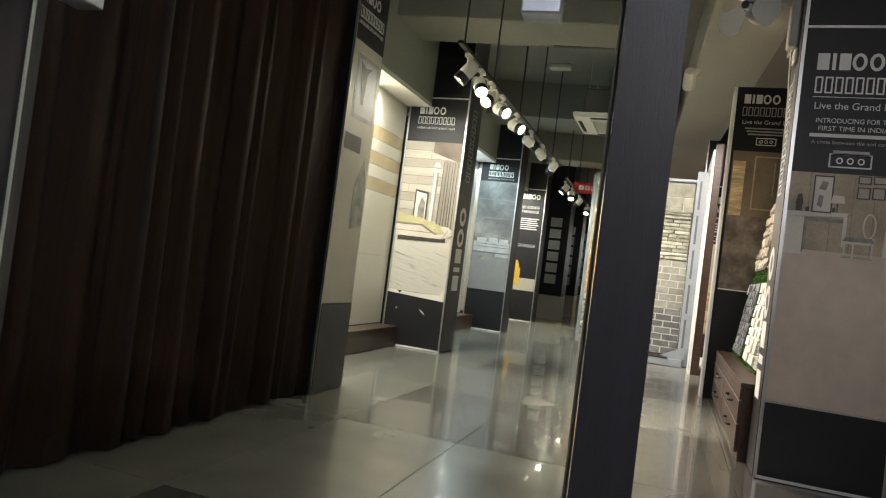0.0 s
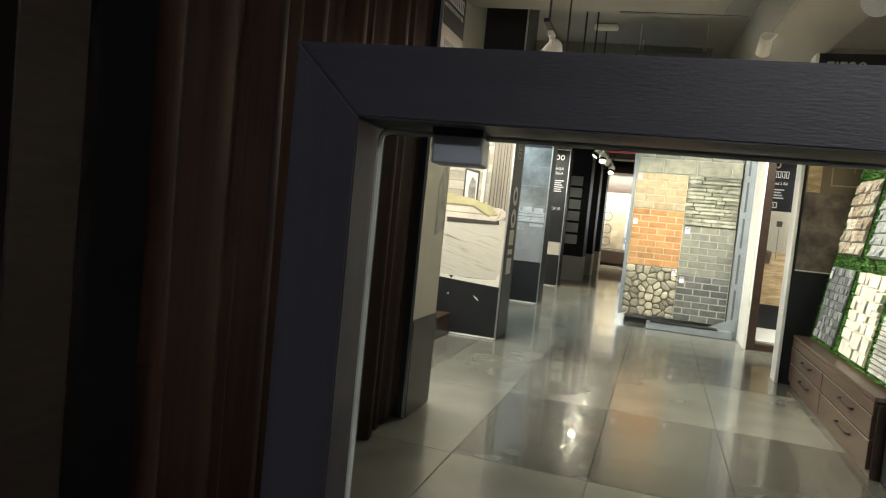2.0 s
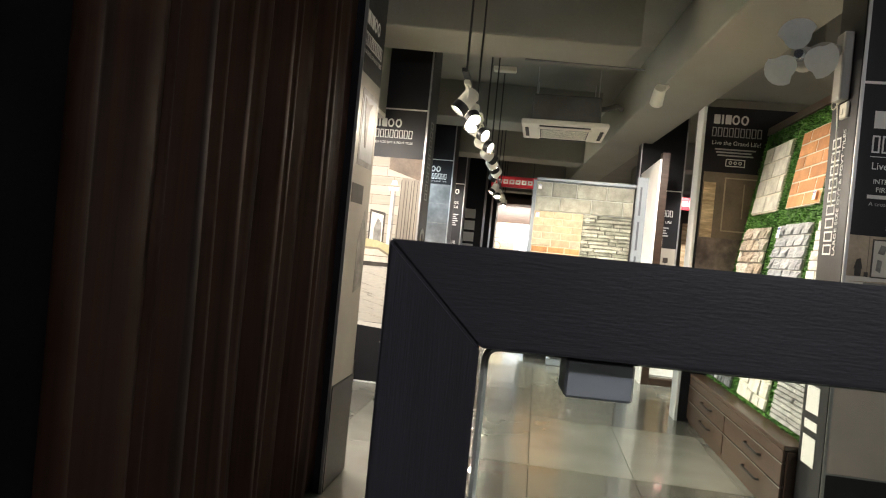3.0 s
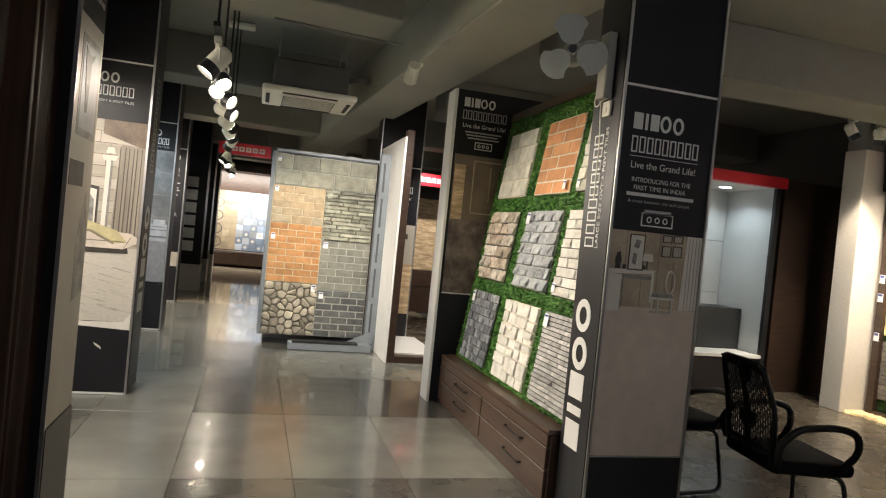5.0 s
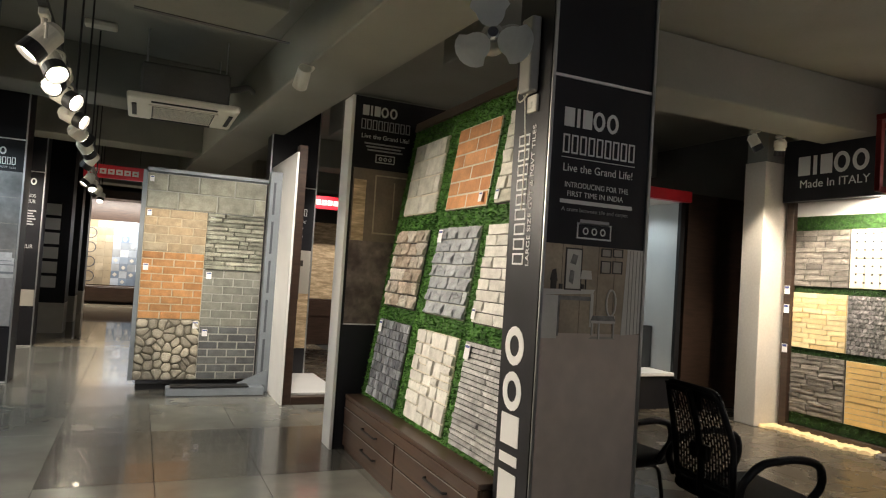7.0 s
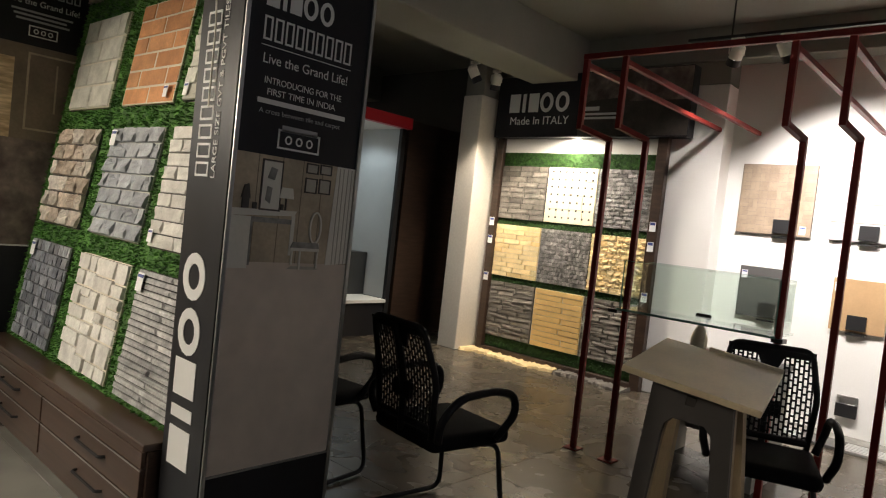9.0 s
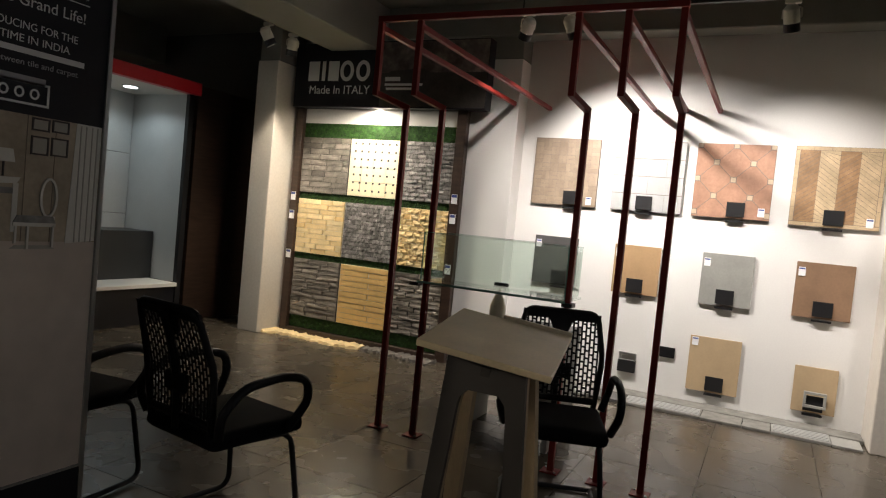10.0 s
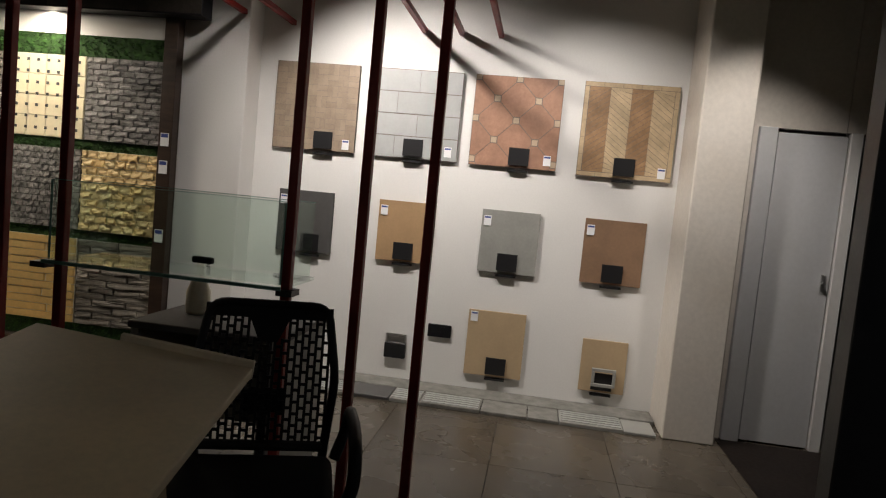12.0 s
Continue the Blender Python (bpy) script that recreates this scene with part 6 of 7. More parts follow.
def italy_board():
    t = thing("sample_board", (5.8, 5.88, 0), "brown framed wall board with grass strips under a black header", "sample board")
    part("back", box((5.765, 4.90, 0), (5.80, 6.87, 2.42)), "wenge", t)
    part("stile", box((5.70, 6.80, 0), (5.765, 6.885, 2.40), 0.003), "wenge", t)
    part("stile", box((5.70, 4.885, 0), (5.765, 4.985, 2.40), 0.003), "wenge", t)
    part("sill", box((5.70, 4.985, 0), (5.765, 6.80, 0.06), 0.003), "wenge", t)
    part("light_panel", box((5.755, 4.985, 2.25), (5.764, 6.80, 2.41)), "wall_white", t, "white strip under the header")
    m = face_west(5.765, 6.80, 0)
    grass_on("grass", [(0, 2.10, 1.815, 2.25), (0, 1.445, 1.815, 1.515), (0, 0.805, 1.815, 0.87), (0, 0.065, 1.815, 0.19)], m, t, 9, 4200, 0.03, "grass_dark")
    h = thing("header_sign", (5.66, 5.85, 2.40), "black header sign with white lettering", "sign")
    part("board", box((5.62, 4.68, 2.40), (5.76, 6.885, 3.05), 0.003), "black_print", h)
    mh = face_west(5.62, 6.80, 2.40)
    print_on("brand_mark", brand(0.09, 0.265, 0.20, 0.76), "white_print", mh, h, 1)
    words("lettering", "Made In ITALY", 0.12, mh @ pose(0.11, 0.135, 0.001), "white_print", h, 0.74)
    print_on("product_line", [rect(1.03, 0.26, 1.20, 0.30)], "white_print", mh, h, 3)
    print_on("small_print", bars(1.03, 0.215, 0.42, 2, 0.022, 0.018), "white_print", mh, h, 3)
    print_on("picture_print", [rect(0.98, 0.012, 2.115, 0.34)], "p_dark", mh, h, 1)
    print_on("picture_sky_print", [rect(0.98, 0.34, 2.115, 0.64)], "p_brown_stone", mh, h, 1)
    print_on("picture_hill_print", [[(0.98, 0.30), (1.10, 0.36), (1.45, 0.38), (1.60, 0.30)]], "p_dark", mh, h, 2)
    kinds = [("brown-grey stacked slate sample", "greystack", 10, 0.22, 0.02, 0.003, 0.4), ("ivory tile sample with small dark squares", "ivory", 4, 0.15, 0.008, 0.002, 0.02), ("grey chipped slate sample", "greychip", 14, 0.10, 0.022, 0.003, 0.5),
             ("yellow sandstone strip sample", "gold", 11, 0.22, 0.016, 0.002, 0.2), ("dark chipped slate mosaic sample", "greychip", 13, 0.045, 0.02, 0.003, 0.5), ("yellow rock-face sandstone sample", "gold", 10, 0.085, 0.03, 0.004, 0.6),
             ("brown-grey stacked slate sample", "greystack", 12, 0.30, 0.022, 0.003, 0.45), ("honey sandstone sample with fine lines", "goldplain", 11, 0.7, 0.012, 0.004, 0.06), ("grey ledge slate sample", "greystack", 13, 0.25, 0.024, 0.003, 0.5)]
    us, ws = (0.0, 0.61, 1.215), (0.605, 0.60, 0.60)
    vs = (1.515, 0.87, 0.19)
    hs = (0.585, 0.575, 0.615)
    for k, (lab, mt, n, ln, dp, gap, rg) in enumerate(kinds):
        r, c = divmod(k, 3)
        s = sample(m @ Matrix.Translation((us[c], vs[r], 0.002)), ws[c] - 0.004, hs[r], lab, "mortar_dark" if mt in ("greystack", "greychip") else "mortar_pale", group="wall board samples")
        courses(s, 0, 0, ws[c] - 0.004, hs[r], n, ln, mt, dp, gap, rg, 60 + k, 0.0 if k in (1,) else 0.5, 0.35 if k in (0, 6, 8, 3) else 0.1)
        if k == 1:
            for i in range(7):
                for j in range(7):
                    part("inset", box((0.055 + i * 0.08, 0.05 + j * 0.08, 0.018), (0.075 + i * 0.08, 0.07 + j * 0.08, 0.0215)), "mortar_dark", s, local=True)
    for y, z in ((6.84, 1.42), (6.84, 1.22), (6.84, 0.80), (4.935, 1.52), (4.935, 1.33), (4.935, 0.85)):
        st = part("price_sticker", box((5.694, y - 0.03, z), (5.6995, y + 0.03, z + 0.09)), "sticker", t, "small white sticker")
        part("band", box((5.692, y - 0.025, z + 0.06), (5.6938, y + 0.025, z + 0.085)), "sticker_blue", st)
    rng = random.Random(8)
    for k, (ya, yb, mt) in enumerate(((7.0, 5.75, "gold"), (5.72, 4.95, "greystack"))):
        f = thing("stone_offcut", (5.6, (ya + yb) / 2, 0), "rough stone offcut lying on the floor" if k else "rough yellow stone offcut lying on the floor", "stone offcut", "stone offcuts")
        n = 44
        bm = bmesh.new()
        rows = []
        for i in range(n + 1):
            y = ya + (yb - ya) * i / n
            xo = 5.50 + 0.03 * math.sin(7 * y + k) + rng.uniform(-0.035, 0.03)
            rows.append([bm.verts.new(v) for v in ((xo, y, 0.001), (xo + 0.01, y, 0.014 + rng.uniform(0, 0.022)), (5.655 + rng.uniform(-0.02, 0.02), y, 0.018 + rng.uniform(0, 0.026)), (5.69, y, 0.001))])
        for a, b in zip(rows, rows[1:]):
            for q in range(3):
                bm.faces.new((a[q], b[q], b[q + 1], a[q + 1]))
            bm.faces.new((a[3], b[3], b[0], a[0]))
        bm.faces.new(rows[0]), bm.faces.new(rows[-1][::-1])
        bmesh.ops.recalc_face_normals(bm, faces=bm.faces)
        part("slab", bm, STONE[mt], f)


italy_board()
area("header_lamp", (5.66, 5.88, 2.385), (5.80, 5.88, 0.6), 40 * RATE, 0.06, 1.7, WARM)
area("header_lamp_up", (5.70, 5.88, 2.395), (5.76, 5.88, 2.2), 3 * RATE, 0.03, 1.7, NEUTRAL)

track("black hanging light track before the stone board", (4.45, 6.52, 3.0), (5.3, 6.50, 3.0), (0.12, 0.85))
track_spot((4.75, 6.52, 3.0), (5.75, 5.9, 1.0), 80 * RATE, 75)
track_spot((5.10, 6.52, 3.0), (5.45, 7.05, 0.9), 62 * RATE, 60)

# ---------------------------------------------------------------- display wall of single tiles
# last spot and the track's far end are unseen, added to light the door
track("black light track before the white display wall", (4.9, 4.45, 3.02), (4.9, 1.15, 3.02), (0.1, 0.5, 0.9))
for y, tgt, w, cone in ((4.07, (5.8, 4.9, 1.4), 40, 80), (3.72, (6.0, 3.12, 1.12), 265, 116), (2.25, (6.0, 2.0, 0.95), 125, 108), (1.27, (5.70, 1.0, 0.75), 95, 78)):
    track_spot((4.9, y, 3.02), tgt, w * RATE, cone, SILVER, soft=1.0)

M["t_beige"] = mat("taupe_weave_tile", (0.30, 0.23, 0.165), 0.6, vary=0.12, scale=10, fine=90, bump=0.15, each=0.1)
M["t_grey"] = mat("light_grey_tile", (0.40, 0.41, 0.40), 0.5, vary=0.05, scale=6, bump=0.04, each=0.04)
M["t_terra"] = mat("terracotta_tile", (0.37, 0.205, 0.135), 0.55, vary=0.16, scale=8, bump=0.06, each=0.07)
M["t_terra_in"] = mat("beige_inset_tile", (0.48, 0.38, 0.27), 0.55, vary=0.1, bump=0.05)
M["t_oak"] = mat("oak_chevron_tile", (0.33, 0.20, 0.105), 0.55, vary=0.2, scale=9, bump=0.1, each=0.10)
M["t_oak2"] = mat("pale_oak_chevron_tile", (0.52, 0.40, 0.25), 0.55, vary=0.15, scale=9, bump=0.1, each=0.06)
M["t_dark"] = mat("dark_grey_tile", (0.085, 0.083, 0.080), 0.55, vary=0.12, bump=0.05)
M["t_tan"] = mat("tan_tile", (0.42, 0.27, 0.14), 0.6, vary=0.08, scale=5, bump=0.05)
M["t_stone"] = mat("grey_stone_tile", (0.30, 0.30, 0.275), 0.6, vary=0.1, scale=5, bump=0.05)
M["t_brown"] = mat("brown_tile", (0.24, 0.145, 0.085), 0.6, vary=0.12, scale=5, bump=0.05)
M["t_sand"] = mat("sand_tile", (0.47, 0.35, 0.21), 0.6, vary=0.06, scale=5, bump=0.05)
M["t_pave"] = mat("weathered_grey_paver", (0.20, 0.195, 0.175), 0.75, vary=0.25, scale=12, bump=0.2)
M["t_edge"] = mat("tile_body_edge", (0.20, 0.16, 0.13), 0.7, vary=0.1)


def wall_tile(y, z, w, h, body, label, bracket=(0.55, 0.15), stick=None):
    t = new("tile_sample")
    t.matrix_basis = face_west(6.018, y, z)
    tagged(t, label, "tile sample", "tile samples on the white wall")
    part("slab", box((0, 0, 0.008), (w, h, 0.024), 0.0015), body, t, local=True)
    b = part("bracket", box((w * bracket[0] - 0.07, -0.026, 0.0), (w * bracket[0] + 0.07, -0.012, 0.032)), "black_metal", t, "black metal tile bracket", local=True)
    part("front_plate", box((w * bracket[0] - 0.07, 0.016, 0.0345), (w * bracket[0] + 0.07, 0.136, 0.038), 0.001), "black_metal", b, local=True)
    if stick:
        sticker(t, stick[0], stick[1], 0.0285, 0.07)
    return t


a = wall_tile(4.28, 1.60, 0.61, 0.615, "t_edge", "taupe tile sample with a woven block pattern", (0.62, 0), (0.52, 0.02))
for i in range(8):
    for j in range(8):
        v = (i + j) % 2
        w2, h2 = (0.074, 0.036) if v else (0.036, 0.074)
        for q in range(2):
            u0, v0 = 0.004 + i * 0.0755, 0.004 + j * 0.0762
            part("weave_block", box((u0 + (0 if v else q * 0.0377), v0 + (q * 0.038 if v else 0), 0.024), (u0 + (0 if v else q * 0.0377) + w2, v0 + (q * 0.038 if v else 0) + h2, 0.0262)), "t_beige", a, local=True)
a = wall_tile(3.535, 1.60, 0.60, 0.615, "t_edge", "light grey tile sample with a large brick pattern", (0.48, 0), (0.51, 0.03))
for r in range(4):
    for u0, u1 in (((0.002, 0.30), (0.302, 0.598)) if r % 2 else ((0.002, 0.15), (0.152, 0.45), (0.452, 0.598))):
        part("brick_face", box((u0, 0.003 + r * 0.153, 0.024), (u1, 0.151 + r * 0.153, 0.027), 0.001), "t_grey", a, local=True)
a = wall_tile(2.85, 1.60, 0.60, 0.615, "t_edge", "terracotta tile sample with octagons and beige insets", (0.57, 0), (0.51, 0.03))


def clip_rect(poly, u0, v0, u1, v1):
    """A convex outline cut to a rectangle."""
    for ax, lim, sign in ((0, u0, 1), (0, u1, -1), (1, v0, 1), (1, v1, -1)):
        out = []
        for p, q in zip(poly, poly[1:] + poly[:1]):
            a, b = sign * (p[ax] - lim), sign * (q[ax] - lim)
            if a >= 0:
                out.append(p)
            if a * b < 0:
                out.append((p[0] + (q[0] - p[0]) * a / (a - b), p[1] + (q[1] - p[1]) * a / (a - b)))
        poly = out
        if len(poly) < 3:
            return []
    return poly


for i in range(-1, 6):
    for j in range(-1, 6):
        u, v, h, k = 0.02 + i * 0.14, 0.04 + j * 0.14, 0.1362, 0.022
        if (i + j) % 2:
            e = h - k
            poly = clip_rect([(u + e, v - k), (u + e, v + k), (u + k, v + e), (u - k, v + e), (u - e, v + k), (u - e, v - k), (u - k, v - e), (u + k, v - e)], 0.003, 0.003, 0.597, 0.612)
            name, mt, d = "octagon", "t_terra", 0.027
        else:
            e = k - 0.003
            poly = clip_rect([(u - e, v - e), (u + e, v - e), (u + e, v + e), (u - e, v + e)], 0.003, 0.003, 0.597, 0.612)
            name, mt, d = "inset", "t_terra_in", 0.0275
        if poly:
            bm = add_prism(bmesh.new(), poly, 0.024, d, Matrix.Identity(4))
            bmesh.ops.recalc_face_normals(bm, faces=bm.faces)
            part(name, bm, mt, a, local=True)
a = wall_tile(2.113, 1.59, 0.62, 0.63, "t_edge", "oak-look tile sample in a herringbone pattern", (0.50, 0), (0.53, 0.02))
for b0, b1, c0, c1 in ((0.002, 0.002, 0.618, 0.03), (0.002, 0.60, 0.618, 0.628), (0.002, 0.033, 0.03, 0.597), (0.59, 0.033, 0.618, 0.597)):
    n = 5
    for k in range(n):
        lo, hi = ((b0 + (c0 - b0) * k / n + 0.001, b1), (b0 + (c0 - b0) * (k + 1) / n - 0.001, c1)) if c0 - b0 > 0.1 else ((b0, b1 + (c1 - b1) * k / n + 0.001), (c0, b1 + (c1 - b1) * (k + 1) / n - 0.001))
        part("border", box((*lo, 0.024), (*hi, 0.0265)), "t_oak2", a, local=True)
for col in range(4):
    u0, u1 = 0.034 + col * 0.1385, 0.034 + col * 0.1385 + 0.137
    for k in range(-3, 16):
        v = 0.04 + k * 0.0375
        d = 0.10 if col % 2 == 0 else -0.10
        va, vb = v + (0 if d > 0 else 0.10), v + (0.10 if d > 0 else 0)
        poly = [(u0, va), (u1, vb), (u1, vb + 0.034), (u0, va + 0.034)]
        poly = [(p, min(max(q, 0.034), 0.597)) for p, q in poly]
        if max(q for _, q in poly) - min(q for _, q in poly) < 0.02:
            continue
        if len({(round(p, 4), round(q, 4)) for p, q in poly}) < 4:
            poly = list(dict.fromkeys((round(p, 4), round(q, 4)) for p, q in poly))
            if len(poly) < 3:
                continue
        bm = add_prism(bmesh.new(), poly, 0.024, 0.0265, Matrix.Identity(4))
        bmesh.ops.recalc_face_normals(bm, faces=bm.faces)
        part("plank", bm, "t_oak2" if col in (1, 3) else "t_oak", a, local=True)
for y, z, s, mt, lab, br, st in ((4.195, 0.865, 0.41, "t_dark", "dark grey square tile sample", 0.62, (0.015, 0.335)), (3.45, 0.872, 0.395, "t_tan", "tan square tile sample", 0.50, (0.015, 0.32)),
                                 (2.715, 0.87, 0.40, "t_stone", "grey stone square tile sample", 0.50, (0.015, 0.32)), (2.012, 0.87, 0.405, "t_brown", "brown square tile sample", 0.52, (0.015, 0.325)),
                                 (2.74, 0.135, 0.40, "t_sand", "sand-coloured square tile sample", 0.55, (0.015, 0.38))):
    wall_tile(y, z, s, s * (1.15 if z < 0.5 else 1.08), mt, lab, (br, 0), st)
wall_tile(1.94, 0.125, 0.305, 0.36, "t_sand", "small sand-coloured tile sample with a grey frame", (0.5, 0))
t = thing("empty_bracket", (6.0, 3.24, 0.18), "empty black tile bracket with a pale frame", "bracket")
part("plate", box((5.985, 3.17, 0.18), (6.018, 3.322, 0.285), 0.002), "black_metal", t)
for lo, hi in (((6.0, 3.172, 0.29), (6.017, 3.19, 0.352)), ((6.0, 3.302, 0.29), (6.017, 3.32, 0.352)), ((6.0, 3.19, 0.335), (6.017, 3.302, 0.352))):
    part("rim", box(lo, hi), "trim_metal", t)
t = thing("wall_socket", (6.0, 2.94, 0.365), "black wall socket plate", "socket")
part("plate", box((6.0, 2.856, 0.365), (6.019, 3.022, 0.455), 0.003), "plastic_black", t)
part("module", box((5.997, 2.87, 0.38), (6.0002, 2.93, 0.44), 0.001), "plastic_black", t)
t = thing("small_frame", (5.97, 1.78, 0.17), "small grey square frame on a tile bracket", "frame")
for lo, hi in (((5.955, 1.70, 0.17), (5.977, 1.86, 0.19)), ((5.955, 1.70, 0.275), (5.977, 1.86, 0.295)), ((5.955, 1.70, 0.19), (5.977, 1.72, 0.275)), ((5.955, 1.84, 0.19), (5.977, 1.86, 0.275))):
    part("bar", box(lo, hi, 0.002), "t_stone", t)

structure("baseboard", box((5.80, 1.445, 0), (6.019, 4.415, 0.03), 0.004), "t_pave", "low grey base along the display wall", "baseboard")
# border of loose paving samples along the wall
t = thing("sample_strip", (5.85, 2.9, 0), "row of grey and cream paving samples laid along the wall", "paving samples")
rng = random.Random(2)
y = 1.47
while y < 4.35:
    w = rng.choice((0.2, 0.3, 0.4))
    ye = min(y + w, 4.40)
    s = part("paver", box((5.55, y + 0.003, 0.0), (5.798, ye - 0.003, rng.uniform(0.018, 0.026)), 0.003), rng.choice(("t_stone", "t_pave", "t_stone", "t_dark", "t_pave")), t)
    if rng.random() < 0.5:
        for k in range(5):
            a = 5.57 + k * 0.045
            part("rib", box((a, y + 0.015, 0.0262), (a + 0.022, ye - 0.015, 0.031)), "t_grey", s)
    y = ye

# ---------------------------------------------------------------- bent red bars


def red_bar(y, yl):
    t = thing("red_bar", (3.66, yl, 0), "dark red bent metal bar from the floor to the wall", "metal bar", "bent red bars")
    w = 0.017
    xo, xi = 3.45, 3.66
    part("lower_post", box((xi - w, yl - w, 0.008), (xi + w, yl + w, 2.04), 0.002), "red_metal", t)
    d = Vector((xo - xi, y - yl, 0.05))
    bm = box((-0.01, -w, -w), (d.length + 0.01, w, w), 0.002)
    bm.transform(Matrix.Translation((xi, yl, 2.045)) @ d.to_track_quat("X", "Z").to_matrix().to_4x4())
    part("offset", bm, "red_metal", t)
    part("upper_post", box((xo - w, y - w, 2.08), (xo + w, y + w, 2.52), 0.002), "red_metal", t)
    part("arm", box((xo + w, y - w, 2.47), ((6.017 if y < 4.42 else 5.798), y + w, 2.504), 0.002), "red_metal", t)
    part("foot_plate", box((xi - 0.05, yl - 0.05, 0), (xi + 0.05, yl + 0.05, 0.008), 0.002), "red_metal", t)
    for k in (-0.034, 0.034):
        part("bolt", cyl((xi + k, yl + k, 0.008), (xi + k, yl + k, 0.014), 0.007, seg=8), "trim_metal", t)


for y, yl in ((4.46, 4.355), (4.19, 4.10), (3.24, 3.20), (2.98, 2.938), (2.71, 2.70)):
    red_bar(y, yl)
t = thing("red_rail", (3.45, 3.6, 2.52), "dark red rail across the tops of the bent bars", "metal rail")
part("rail", box((3.433, 2.69, 2.521), (3.467, 4.48, 2.555), 0.002), "red_metal", t)

# glass tray held between the bars
t = thing("glass_tray", (3.80, 3.66, 0.96), "clear green-edged glass tray held between the red bars", "glass tray")
for name, lo, hi in (("front_pane", (3.625, 3.215, 0.985), (3.633, 4.12, 1.28)), ("back_pane", (3.94, 3.215, 0.985), (3.948, 4.12, 1.28)), ("base_pane", (3.60, 3.20, 0.968), (3.96, 4.135, 0.98)), ("end_pane", (3.634, 3.215, 0.985), (3.939, 3.223, 1.28)), ("end_pane", (3.634, 4.112, 0.985), (3.939, 4.12, 1.28))):
    o = part(name, box(lo, hi), "glass_green", t)
    o.visible_shadow = False
for lo, hi in (((3.597, 3.198, 0.967), (3.60, 4.137, 0.981)), ((3.625, 3.215, 1.2805), (3.633, 4.12, 1.283)), ((3.94, 3.215, 1.2805), (3.948, 4.12, 1.283)), ((3.62, 3.207, 0.985), (3.6245, 3.2145, 1.28)), ((3.62, 4.1205, 0.985), (3.6245, 4.127, 1.28))):
    part("polished_edge", box(lo, hi), "glass_edge", t, "green polished glass edge")
for y in (4.17, 3.195):
    part("clamp", box((3.62, y - 0.03, 0.945), (3.70, y + 0.03, 0.967)), "black_metal", t)

# side desk and spray bottle
t = thing("side_desk", (4.2, 3.6, 0), "low dark side desk behind the red bars", "desk")
part("top", box((3.90, 3.30, 0.69), (4.50, 3.97, 0.72), 0.004), "t_dark", t)
part("side", box((3.92, 3.93, 0), (4.48, 3.965, 0.69)), "t_stone", t)
part("side", box((3.92, 3.31, 0), (4.48, 3.345, 0.69)), "t_stone", t)
part("back_panel", box((4.44, 3.345, 0.15), (4.47, 3.93, 0.69)), "t_stone", t)
M["cloudy"] = mat("cloudy_cream_plastic", (0.74, 0.68, 0.50), 0.4, vary=0.06, bump=0)
t = thing("spray_bottle", (4.2, 3.82, 0.72), "cloudy plastic spray bottle with a dark trigger on the desk", "bottle")
bm = bmesh.new()
prof = [(0.05, 0.0), (0.054, 0.02), (0.054, 0.10), (0.035, 0.15), (0.016, 0.19), (0.016, 0.23)]
rings = [[bm.verts.new((4.2 + r * math.cos(k * math.tau / 20), 3.82 + r * math.sin(k * math.tau / 20), 0.72 + z)) for k in range(20)] for r, z in prof]
for A, B in zip(rings, rings[1:]):
    for k in range(20):
        bm.faces.new((A[k], A[(k + 1) % 20], B[(k + 1) % 20], B[k]))
bm.faces.new(rings[0][::-1]), bm.faces.new(rings[-1])
part("bottle", bm, "cloudy", t, smooth=True)
part("nozzle", box((4.185, 3.76, 0.95), (4.215, 3.86, 0.98), 0.006), "plastic_black", t)
part("trigger", box((4.192, 3.775, 0.90), (4.208, 3.79, 0.95), 0.003), "plastic_black", t)


